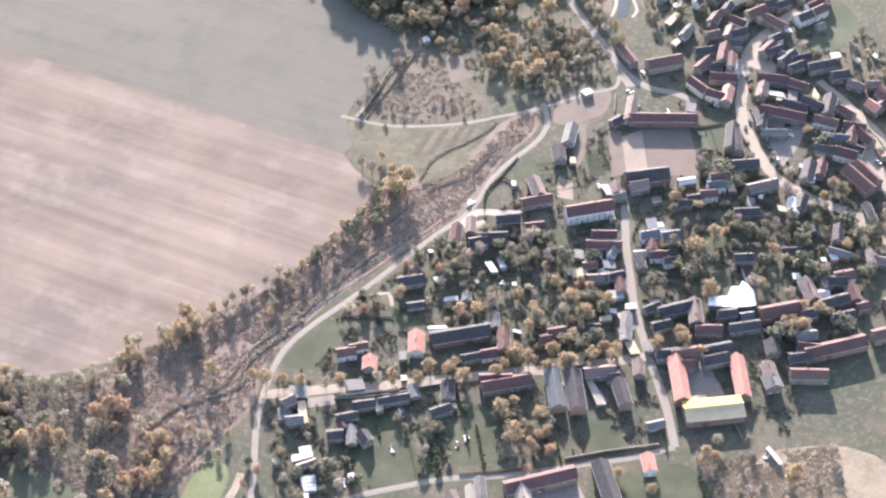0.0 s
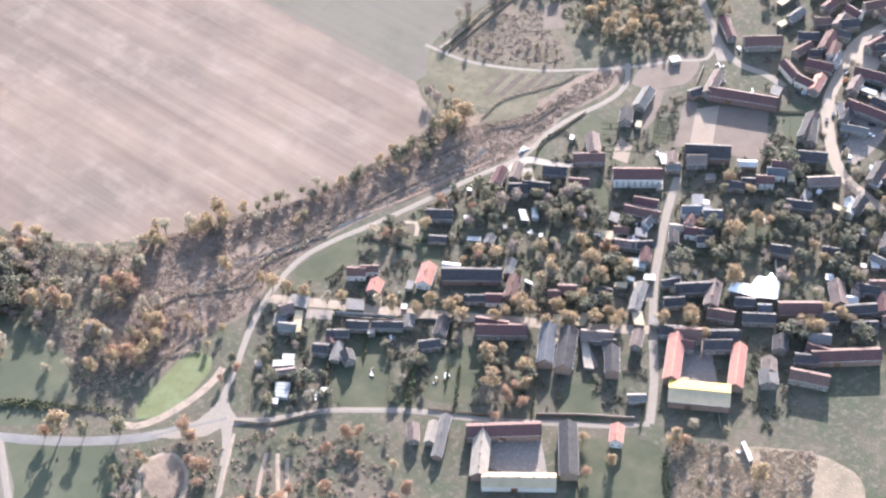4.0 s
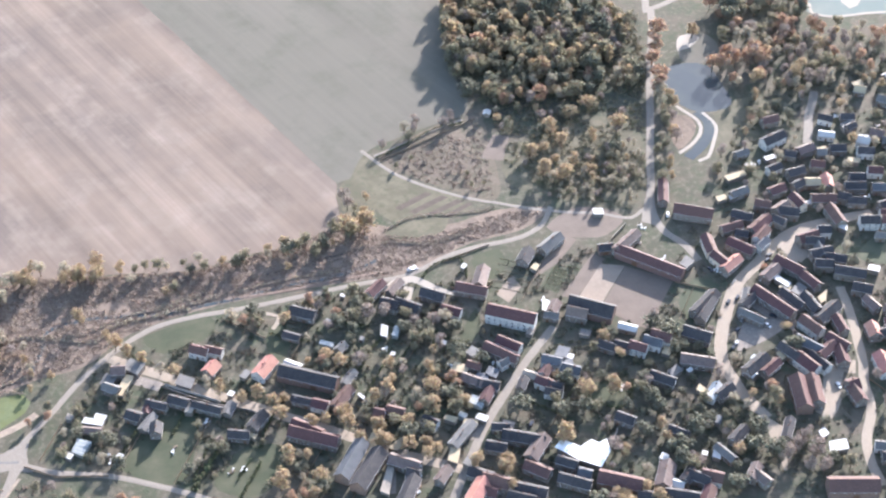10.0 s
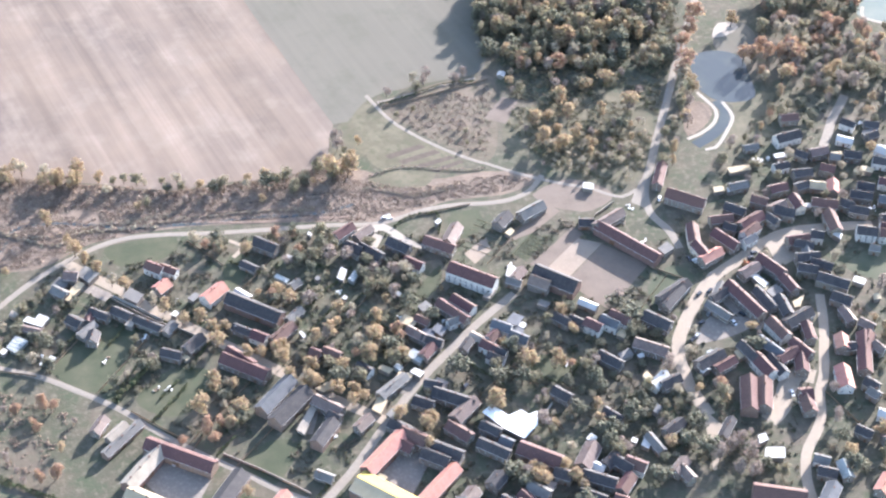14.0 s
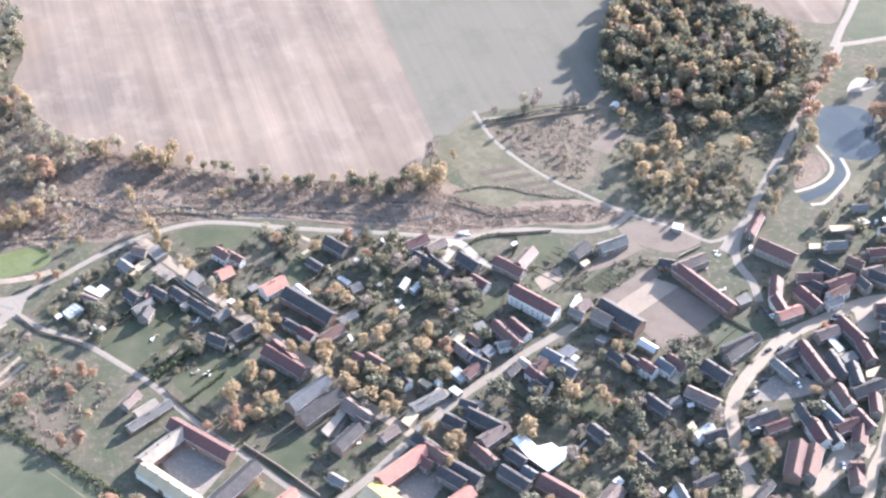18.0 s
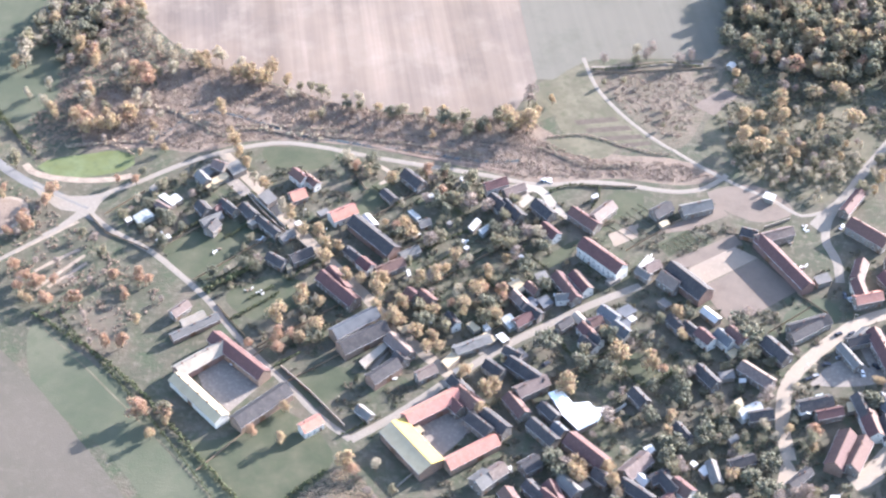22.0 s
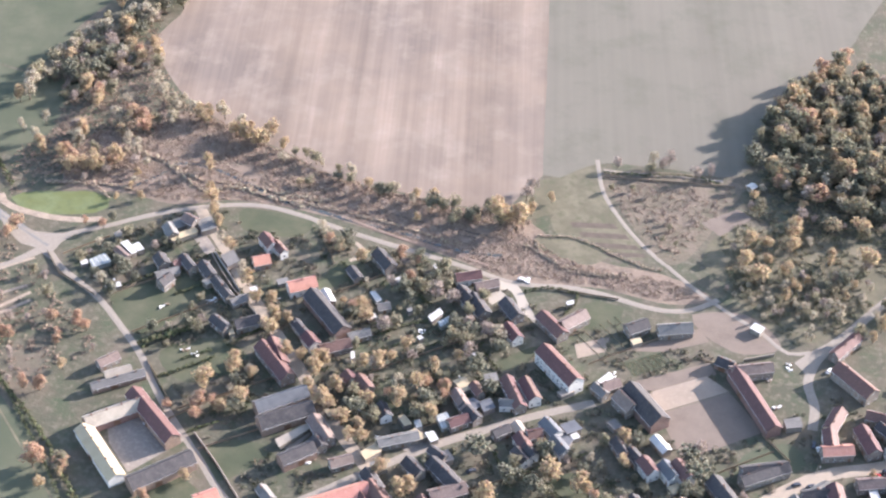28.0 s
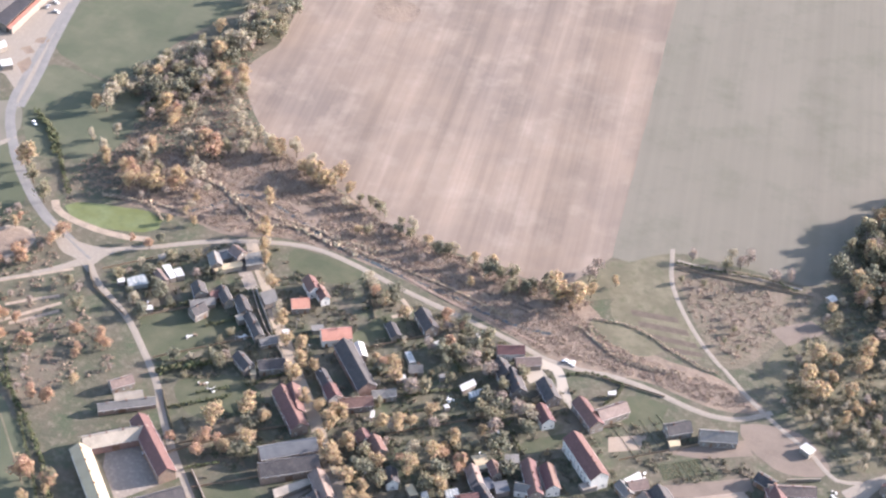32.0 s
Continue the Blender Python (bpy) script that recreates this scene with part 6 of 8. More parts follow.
tree(-5.4, -80.6, "gold", 12.3, 1.4)
tree(-83.2, -82.9, "gold", 13.4, 1.4)
tree(-91.8, -97.3, "gold", 14.3, 1.4)
tree(-36.7, -32.4, "gold", 11.7, 1.4)
tree(84.4, -103.0, "gold", 12.8, 1.4)
tree(49.4, -122.6, "gold", 13.9, 1.4)
tree(46.2, -123.5, "gold", 11.3, 1.4)
tree(-44.6, -178.7, "gold", 12.3, 1.4)
tree(-27.1, -219.6, "gold", 13.4, 1.4)
tree(71.6, -100.0, "gold", 14.3, 1.4)
tree(-72.5, -99.9, "gold", 11.7, 1.4)
tree(-0.1, -67.0, "gold", 12.8, 1.4)
tree(3.6, -63.6, "rust", 7.2, 1.4)
tree(13.0, -69.0, "rust", 7.8, 1.4)
tree(-89.0, -106.2, "rust", 8.4, 1.4)
tree(-87.5, -116.4, "rust", 9.0, 1.4)
tree(-102.6, -113.8, "rust", 7.4, 1.4)
tree(-26.6, 1.4, "rust", 8.1, 1.4)
tree(-35.0, 16.9, "rust", 8.8, 1.4)
tree(-26.7, 15.8, "rust", 7.2, 1.4)
tree(-73.4, 15.7, "rust", 7.8, 1.4)
tree(-67.0, 11.6, "rust", 8.4, 1.4)
tree(-45.4, -28.5, "rust", 9.0, 1.4)
tree(91.9, -105.0, "rust", 7.4, 1.4)
tree(-40.5, -182.5, "rust", 8.1, 1.4)
tree(-45.1, -252.7, "rust", 8.8, 1.4)
tree(-176.6, -78.3, "rust", 7.2, 1.4, "in the old orchard")
tree(-159.3, -79.5, "rust", 7.8, 1.4, "in the old orchard")
tree(-190.6, -96.8, "rust", 8.4, 1.4, "in the old orchard")
tree(-161.5, -121.4, "rust", 9.0, 1.4, "in the old orchard")
tree(-169.0, -122.7, "rust", 7.4, 1.4, "in the old orchard")
tree(-211.4, -87.2, "rust", 8.1, 1.4, "in the old orchard")
tree(-227.1, -79.0, "rust", 8.8, 1.4, "in the old orchard")
tree(-222.6, -85.9, "rust", 7.2, 1.4, "in the old orchard")
tree(-204.0, -98.8, "rust", 7.8, 1.4, "in the old orchard")
tree(-230.2, -51.4, "rust", 8.4, 1.4, "in the old orchard")
tree(-237.9, -56.7, "rust", 9.0, 1.4, "in the old orchard")
tree(-233.7, -42.9, "rust", 7.4, 1.4, "in the old orchard")
tree(-89.5, -166.7, "rust", 8.1, 1.4, "in the old orchard")
tree(-246.2, -71.0, "rust", 8.8, 1.4, "in the old orchard")
tree(-205.3, -86.3, "rust", 7.2, 1.4, "in the old orchard")
tree(-221.4, -92.6, "rust", 7.8, 1.4, "in the old orchard")
tree(-165.4, -76.1, "rust", 8.4, 1.4, "in the old orchard")
tree(-140.4, -161.2, "rust", 10.7, 1.4, "beside the farm")
tree(-129.6, -165.2, "gold", 6.5, 1.4, "in the old orchard")
tree(-213.7, -99.8, "gold", 7.2, 1.4, "in the old orchard")
tree(-77.4, -150.3, "gold", 7.7, 1.4, "in the old orchard")
tree(-75.9, -168.9, "gold", 8.4, 1.4, "in the old orchard")
tree(-250.0, -28.8, "gold", 6.9, 1.4, "in the old orchard")
tree(-158.0, -106.0, "gold", 7.4, 1.4, "in the old orchard")
tree(-273.1, 11.9, "gold", 16.6, 1.4, "beside the country road")
tree(-264.5, 4.3, "olive", 11.9, 1.4, "beside the country road")
tree(-250.3, -5.7, "olive", 13.0, 1.4, "beside the country road")
tree(-226.1, -29.4, "gold", 8.4, 1.4, "beside the country road")
tree(-183.1, -2.0, "green", 5.4, 1.4, "beside the green pond")
tree(-199.4, 73.0, "rust", 10.7, 1.4, "in the overgrown valley")
tree(-222.3, 30.9, "rust", 11.6, 1.4, "in the overgrown valley")
tree(-234.2, 86.7, "rust", 12.7, 1.4, "in the overgrown valley")
tree(-199.1, 68.0, "rust", 13.6, 1.4, "in the overgrown valley")
tree(-224.9, -23.9, "rust", 11.2, 1.4, "in the overgrown valley")
tree(-199.7, 39.3, "gold", 10.7, 1.4, "in the overgrown valley")
tree(-228.0, 54.0, "gold", 11.6, 1.4, "in the overgrown valley")
tree(-215.3, 28.2, "gold", 12.7, 1.4, "in the overgrown valley")
tree(-207.1, 29.4, "gold", 13.6, 1.4, "in the overgrown valley")
tree(-170.0, 86.9, "gold", 11.2, 1.4, "in the overgrown valley")
tree(-143.9, 81.0, "gold", 12.2, 1.4, "in the overgrown valley")
tree(-136.6, 77.5, "gold", 13.1, 1.4, "in the overgrown valley")
tree(-225.5, 142.6, "gold", 10.7, 1.4, "in the overgrown valley")
tree(-239.2, 120.0, "gold", 11.6, 1.4, "in the overgrown valley")
tree(11.9, 57.4, "gold", 16.6, 1.5, "at the edge of the field")
tree(3.6, 57.9, "gold", 18.1, 1.5, "at the edge of the field")
tree(3.1, 56.7, "olive", 10.7, 1.4, "at the edge of the field")
tree(11.7, 89.0, "bare", 10.7, 1.4, "at the edge of the field")
tree(10.5, 80.6, "bare", 11.6, 1.4, "at the edge of the field")
tree(272.8, 112.6, "rust", 14.3, 1.1, "beside the pond")
tree(282.7, 112.1, "rust", 15.5, 1.1, "beside the pond")
tree(290.7, 110.6, "rust", 16.9, 1.1, "beside the pond")
tree(297.1, 106.1, "rust", 18.1, 1.1, "beside the pond")
tree(279.6, 119.3, "rust", 14.9, 1.1, "beside the pond")
tree(267.4, 113.7, "rust", 16.2, 1.1, "beside the pond")
tree(297.7, 115.4, "rust", 17.6, 1.1, "beside the pond")
tree(242.9, 144.2, "rust", 14.3, 1.4, "beside the pond")
tree(233.6, 130.7, "rust", 15.5, 1.4, "beside the pond")
tree(230.3, 115.7, "rust", 16.9, 1.4, "beside the pond")
tree(248.8, 154.7, "rust", 18.1, 1.4, "beside the pond")
tree(225.7, 106.9, "rust", 14.9, 1.4, "beside the pond")
tree(228.6, 99.1, "gold", 9.5, 1.4, "beside the pond")
tree(227.7, 92.9, "gold", 10.4, 1.4, "beside the pond")
tree(263.4, 60.8, "rust", 7.7, 1.4)
tree(298.9, 81.7, "rust", 8.4, 1.4)
tree(160.8, -133.1, "rust", 9.2, 1.4)
tree(150.4, -173.5, "bare", 11.9, 1.15, "in a garden beside the street")
tree(156.2, -170.1, "bare", 13.0, 1.15, "in a garden beside the street")
tree(144.3, -176.6, "bare", 14.0, 1.15, "in a garden beside the street")
tree(157.1, -180.6, "bare", 15.1, 1.15, "in a garden beside the street")
tree(150.4, -186.4, "bare", 12.4, 1.15, "in a garden beside the street")
tree(155.9, -190.4, "bare", 13.5, 1.15, "in a garden beside the street")
tree(148.4, -133.5, "gold", 7.7, 1.4)
tree(87.6, -102.6, "gold", 8.4, 1.4)
tree(256.4, -118.5, "gold", 9.2, 1.4)
tree(276.5, 77.9, "gold", 9.9, 1.4)
tree(170.2, -192.2, "olive", 9.5, 1.4)
tree(124.9, 84.2, "olive", 10.4, 1.4)
tree(159.2, -139.7, "olive", 11.2, 1.4)
tree(160.5, 131.1, "gold", 9.5, 1.4, "in a small wood")
tree(134.5, 81.7, "gold", 10.4, 1.4, "in a small wood")
tree(135.9, 133.2, "gold", 11.2, 1.4, "in a small wood")
tree(146.7, 82.5, "gold", 12.2, 1.4, "in a small wood")
tree(146.2, 65.7, "gold", 10.0, 1.4, "in a small wood")
tree(158.1, 145.1, "gold", 10.8, 1.4, "in a small wood")
tree(48.7, 123.1, "bare", 8.4, 1.4, "along the field path")
tree(72.0, 129.2, "bare", 9.0, 1.4, "along the field path")
tree(74.4, 134.2, "bare", 9.9, 1.4, "along the field path")
tree(90.2, 127.0, "bare", 10.5, 1.4, "along the field path")
tree(96.4, 131.9, "bare", 8.6, 1.4, "along the field path")
tree(66.2, 131.2, "pale", 9.5, 1.4, "along the field path")
tree(66.0, 123.4, "olive", 8.4, 1.4, "along the field path")
tree(-16.3, -100.3, "gold", 7.7, 1.4)
tree(-73.4, -83.7, "gold", 8.4, 1.4)
tree(-33.5, -90.5, "gold", 9.2, 1.4)
tree(-46.0, -64.1, "gold", 9.9, 1.4)
tree(-71.8, -44.6, "gold", 8.1, 1.4)
tree(-79.0, -108.8, "gold", 8.8, 1.4)
tree(14.7, -125.8, "gold", 9.5, 1.4)
tree(12.7, -64.9, "gold", 7.7, 1.4)
tree(-16.9, -99.1, "gold", 8.4, 1.4)
tree(-13.4, -104.5, "gold", 9.0, 1.4)
tree(-33.6, -80.2, "gold", 9.9, 1.4)
tree(-35.5, -91.9, "gold", 10.5, 1.4)
tree(-57.0, -65.5, "gold", 8.6, 1.4)
tree(16.2, -126.9, "gold", 9.5, 1.4)
tree(11.2, -82.5, "gold", 10.3, 1.4)
tree(-17.3, -53.9, "gold", 8.4, 1.4)
tree(-50.0, -62.9, "rust", 7.2, 1.4)
tree(-78.6, -107.5, "rust", 7.8, 1.4)
tree(-82.8, -106.7, "rust", 8.4, 1.4)
tree(11.7, -63.7, "rust", 9.0, 1.4)
tree(-11.2, -75.6, "rust", 7.4, 1.4)
tree(-130.3, -161.1, "olive", 10.7, 1.4, "beside the farm")
tree(-130.5, -161.7, "rust", 10.7, 1.4, "beside the farm")
tree(55.6, -164.3, "gold", 8.4, 1.4, "along the paved street")
tree(58.9, -166.9, "gold", 9.0, 1.4, "along the paved street")
tree(73.3, -174.7, "gold", 9.9, 1.4, "along the paved street")
tree(73.2, -174.8, "gold", 10.5, 1.4, "along the paved street")
tree(75.3, -179.1, "gold", 8.6, 1.4, "along the paved street")
tree(70.3, -166.5, "gold", 9.5, 1.4, "along the paved street")
tree(60.6, -106.8, "conifer", 9.5, 1.4)
tree(90.6, -88.8, "conifer", 10.4, 1.4)
tree(122.3, -99.0, "conifer", 11.2, 1.4)
tree(77.4, -86.4, "conifer", 12.2, 1.4)
tree(16.9, -109.9, "conifer", 10.0, 1.4)
tree(126.1, -150.3, "conifer", 10.8, 1.4)
tree(111.0, -131.6, "conifer", 11.6, 1.4)
tree(99.5, -148.5, "conifer", 9.5, 1.4)
tree(-108.9, -64.0, "conifer", 10.4, 1.4)
tree(-78.4, -48.3, "conifer", 11.2, 1.4)
tree(-227.8, -79.1, "rust", 9.5, 1.4, "in the old orchard")
tree(-220.0, -85.0, "rust", 9, 1.4, "in the old orchard")
tree(-213.8, -90.1, "rust", 10, 1.4, "in the old orchard")
tree(-205.5, -100.0, "rust", 10, 1.4, "in the old orchard")
tree(-215.7, -99.5, "gold", 8.5, 1.4, "in the old orchard")
tree(-193.5, -97.8, "rust", 9, 1.4, "in the old orchard")
tree(-177.8, -78.0, "rust", 7.5, 1.4, "in the old orchard")
tree(-161.9, -121.6, "rust", 9, 1.4, "in the old orchard")
tree(-169.0, -121.7, "rust", 8, 1.4, "in the old orchard")
tree(-229.2, -49.4, "rust", 9, 1.4, "in the old orchard")
tree(-241.4, -69.2, "gold", 7, 1.4, "in the old orchard")
tree(-202.7, 75.1, "rust", 12, 1.4, "in the overgrown valley")
tree(-233.7, 87.4, "gold", 10, 1.4, "in the overgrown valley")
tree(-229.5, 55.0, "rust", 12, 1.4, "in the overgrown valley")
tree(-223.3, 33.8, "rust", 10, 1.4, "in the overgrown valley")
tree(-212.7, 38.3, "gold", 9, 1.4, "in the overgrown valley")
tree(-134.1, -174.2, "gold", 8, 1.4, "in the old orchard")
tree(-90.4, -109.6, "rust", 8, 1.4, "beside gardens")
tree(-28.1, -218.2, "gold", 7, 1.4, "in the old orchard")
tree(-184.6, -9.6, "rust", 7, 1.4, "in the overgrown valley")
tree(-142.9, -163.8, "rust", 12.5, 1.5, "beside the farm")
tree(-143.0, 82.5, "gold", 12, 1.3, "in the overgrown valley")
tree(-134.5, 80.5, "olive", 11, 1.3, "in the overgrown valley")
tree(-151.3, 82.4, "gold", 12, 1.3, "in the overgrown valley")
tree(-171.1, 91.5, "gold", 11, 1.3, "in the overgrown valley")
tree(-187.2, 82.4, "olive", 11, 1.3, "in the overgrown valley")
tree(-209.9, 78.4, "rust", 12, 1.3, "in the overgrown valley")
tree(-195.0, 78.0, "olive", 10, 1.3, "in the overgrown valley")
tree(-229.0, 56.9, "gold", 11, 1.3, "in the overgrown valley")
tree(-228.7, 38.6, "rust", 10, 1.1, "in the overgrown valley")
tree(-214.7, 43.7, "olive", 10, 1.1, "in the overgrown valley")
tree(-203.2, 44.6, "gold", 10, 1.1, "in the overgrown valley")
tree(-189.6, 92.3, "pale", 10, 1.2, "in the overgrown valley")
tree(-243.8, 93.9, "gold", 13, 1.3, "in the overgrown valley")
tree(-142.4, 31.0, "gold", 11, 1.0, "in the overgrown valley")
tree(-135.7, 16.7, "gold", 11, 1.0, "in the overgrown valley")
tree(-194.2, -9.9, "rust", 6, 1.2, "in the overgrown valley")
tree(-182.9, -2.0, "olive", 6, 1.2, "in the overgrown valley")
row_of_trees("tree_belt", [(20.2, 80.1), (8.5, 65.5), (-13.1, 58.5), (-41.4, 61.4), (-74.1, 66.0), (-98.4, 71.4), (-123.1, 76.8)], 4.6, ("gold", "olive", "bare", "olive", "pale", "green"), 5.5, 11.5, 1, "belt of olive and golden trees along the field", 2.4, 1.1)
row_of_trees("valley_trees", [(3.4, 53.9), (-24.7, 48.9), (-55.8, 50.6), (-81.7, 53.9), (-108.4, 57.9)], 10.8, ("bare", "bare", "gold", "olive"), 4.7, 8.1, 2, "small olive and bare trees in the valley", 3.2, 1.1)
row_of_trees("tree_belt", [(-133.0, 84.5), (-144.5, 87.9), (-154.8, 89.1), (-171.5, 96.1), (-180.9, 94.9), (-194.5, 94.9)], 7.4, ("gold", "bare", "gold", "pale"), 8.1, 13.5, 3, "belt of olive and golden trees along the field", 3.0, 1.1)
row_of_trees("meadow_edge_trees", [(-274.6, 71.4), (-272.8, 106.2), (-266.5, 132.0), (-255.3, 147.7), (-242.5, 164.3), (-236.8, 187.8), (-235.3, 206.3)], 4.6, ("olive", "olive", "pale", "gold"), 9.5, 14.9, 4, "tall olive and bare trees along the meadow edge", 2.7, 1.1)
grove("valley_wood", [(-277.2, 107.2), (-252.3, 142.6), (-228.3, 122.7), (-240.7, 103.8), (-259.9, 88.0)], 22, ("olive", "green", "bare", "olive", "gold"), 8.1, 12.2, 41, "open wood of olive, bare and golden trees", 1.4, 4.3, 1.2)
tree(-244.4, 91.5, "gold", 10.7, 1.25, "in the overgrown valley")
tree(-231.7, 80.2, "gold", 11.6, 1.25, "in the overgrown valley")
tree(-230.6, 58.1, "gold", 12.7, 1.25, "in the overgrown valley")
tree(-207.5, 74.5, "gold", 13.6, 1.25, "in the overgrown valley")
tree(-227.2, 127.7, "gold", 11.2, 1.25, "in the overgrown valley")
tree(-219.8, 133.8, "gold", 12.2, 1.25, "in the overgrown valley")
tree(-175.0, 89.8, "gold", 13.1, 1.25, "in the overgrown valley")
tree(-229.6, 33.9, "gold", 10.7, 1.25, "in the overgrown valley")
tree(-220.7, 25.0, "gold", 11.6, 1.25, "in the overgrown valley")
tree(-201.6, 40.6, "gold", 12.7, 1.25, "in the overgrown valley")
tree(-145.5, 81.3, "gold", 13.6, 1.25, "in the overgrown valley")
tree(-134.7, 81.0, "gold", 11.2, 1.25, "in the overgrown valley")
tree(-152.6, 50.5, "gold", 12.2, 1.25, "in the overgrown valley")
tree(-140.3, 24.4, "gold", 13.1, 1.25, "in the overgrown valley")
tree(-245.8, 95.0, "rust", 9.5, 1.2, "in the overgrown valley")
tree(-206.8, 76.1, "rust", 10.4, 1.2, "in the overgrown valley")
tree(-229.9, 37.1, "rust", 11.2, 1.2, "in the overgrown valley")
tree(-201.2, 37.0, "rust", 12.2, 1.2, "in the overgrown valley")
tree(-177.0, 93.4, "rust", 10.0, 1.2, "in the overgrown valley")
tree(-230.7, 130.8, "rust", 10.8, 1.2, "in the overgrown valley")
tree(-259.9, 49.1, "pale", 9.5, 1.2, "in the overgrown valley")
tree(-250.0, 44.7, "pale", 10.4, 1.2, "in the overgrown valley")
tree(-201.2, 54.4, "pale", 11.2, 1.2, "in the overgrown valley")
tree(-193.9, 50.5, "pale", 12.2, 1.2, "in the overgrown valley")
tree(-207.4, 104.8, "pale", 10.0, 1.2, "in the overgrown valley")
tree(-193.7, 96.0, "pale", 10.8, 1.2, "in the overgrown valley")
tree(-227.1, 46.6, "pale", 11.6, 1.2, "in the overgrown valley")
tree(-252.0, 59.0, "pale", 9.5, 1.2, "in the overgrown valley")
tree(-225.7, -32.5, "rust", 9.5, 1.3, "beside the country road")
tree(-280.1, 15.4, "rust", 10.4, 1.3, "beside the country road")
tree(-232.2, -49.4, "rust", 11.2, 1.3, "beside the country road")
grove("valley_wood", [(-219.9, 180.0), (-221.7, 137.7), (-192.2, 103.4), (-157.0, 85.6), (-131.0, 75.3), (-144.7, 65.2), (-177.0, 70.5), (-196.3, 75.9), (-211.8, 58.3), (-222.6, 28.8), (-246.1, 11.1), (-251.9, 29.2), (-246.9, 67.1), (-237.5, 108.8), (-247.7, 127.3)], 16, ("bare", "pale", "gold", "bare", "olive"), 6.8, 12.2, 5, "open wood of olive, bare and golden trees", 1.4, 5.7, 1.15)
grove("valley_wood", [(-266.6, 201.3), (-244.1, 231.5), (-226.1, 197.9), (-230.3, 173.5), (-228.7, 146.7), (-205.6, 115.3), (-211.5, 102.1), (-236.8, 101.9), (-268.2, 121.4)], 10, ("olive", "bare", "gold", "pale"), 8.1, 12.2, 6, "open wood of olive, bare and golden trees", 1.4, 5.4, 1.1)
grove("valley_wood", [(-211.4, 19.8), (-195.6, 7.2), (-178.6, 12.4), (-157.4, 34.6), (-182.4, 44.7), (-208.2, 36.2)], 10, ("bare", "bare", "pale", "gold"), 4.7, 8.8, 61, "open wood of olive, bare and golden trees", 1.4, 4.6, 1.15)
grove("dense_wood", [(125.7, 225.7), (148.6, 241.9), (169.6, 250.6), (202.9, 233.7), (218.8, 208.7), (244.8, 181.2), (230.2, 158.2), (200.2, 137.3), (164.8, 142.3), (140.8, 161.5), (116.6, 165.9), (113.7, 185.0)], 260, ("olive", "green", "olive", "bare", "gold", "olive", "green"), 9.5, 18.5, 7, "dense wood of tall olive and dull green trees", 1.4, 3.3, .8)
grove("wood_edge", [(109.1, 149.2), (136.8, 156.6), (158.8, 156.7), (175.2, 140.7), (209.7, 133.7), (233.0, 143.6), (219.0, 114.9), (168.6, 122.2), (132.2, 131.8)], 46, ("olive", "gold", "gold", "green", "rust", "pale"), 8.1, 14.9, 71, "mixed trees along the wood edge", 1.4, 4.9)
grove("wood_edge", [(142.3, 257.2), (164.7, 252.9), (159.7, 220.7), (136.9, 183.3), (115.8, 178.1)], 18, ("rust", "olive", "rust", "gold"), 12.2, 18.9, 8, "rust and olive trees at the wood edge", 1.4, 5.4)
grove("mixed_wood", [(122.3, 134.3), (152.0, 158.5), (176.2, 143.4), (202.0, 113.5), (202.0, 85.5), (184.5, 68.3), (143.8, 52.9), (123.4, 53.2), (113.9, 76.4), (117.2, 107.7)], 34, ("gold", "pale", "olive", "bare", "green", "bare", "olive"), 5.4, 12.2, 9, "mixed wood of golden, olive and bare trees", 1.4, 4.6, 1.1)
grove("young_plantation", [(131.4, 61.4), (195.8, 78.8), (183.2, 42.4), (162.5, 20.1), (133.2, 32.9), (120.2, 43.9)], 62, ("pale", "pale", "gold", "pale", "olive", "bare"), 4.1, 8.8, 10, "young plantation of thin pale yellow trees", 1.4, 2.7, .95)
grove("pond_wood", [(263.9, 169.6), (275.9, 138.6), (283.1, 145.9), (317.0, 143.4), (353.6, 137.2), (365.9, 106.4), (324.5, 70.2), (302.9, 64.5), (294.7, 95.2), (275.5, 85.9), (269.5, 96.0), (310.4, 120.7), (281.7, 134.1), (266.9, 162.5)], 55, ("bare", "pale", "rust", "olive", "bare", "gold"), 8.1, 14.9, 11, "bare, olive and rust trees beyond the pond", 1.4, 5.4)
grove("meadow_corner_trees", [(-261.3, 190.1), (-270.1, 230.2), (-278.4, 265.3), (-264.8, 273.4), (-234.9, 212.9), (-226.5, 178.1), (-231.4, 151.2), (-244.1, 150.7)], 30, ("olive", "bare", "olive", "pale", "green"), 9, 15, 113, "tall olive and bare trees in the meadow corner", 1.3, 4.5, 1.15)
grove("thicket", [(-270.0, 86.5), (-270.6, 118.5), (-261.7, 133.7), (-239.1, 133.4), (-226.2, 118.0), (-235.0, 97.1), (-249.1, 79.7)], 60, ("bare", "bare", "bare", "olive"), 4.5, 8, 114, "brown bare thicket beside the meadow", 1.3, 3.2, 1.2)
grove("pond_wood", [(320.5, 142.2), (352.1, 134.1), (393.6, 107.9), (389.2, 76.2), (363.5, 51.3), (352.4, 79.9), (322.7, 81.9), (313.2, 101.8)], 42, ("bare", "olive", "bare", "pale", "rust"), 7, 12, 111, "bare and olive trees between the houses and the lake", 1.3, 5, 1.1)
grove("pond_wood", [(298.6, 185.9), (368.8, 168.0), (355.8, 145.7), (336.7, 134.9), (313.9, 136.5), (290.2, 153.1)], 30, ("olive", "green", "rust", "olive"), 10, 16, 112, "dark olive trees behind the pond", 1.3, 5, 1.1)
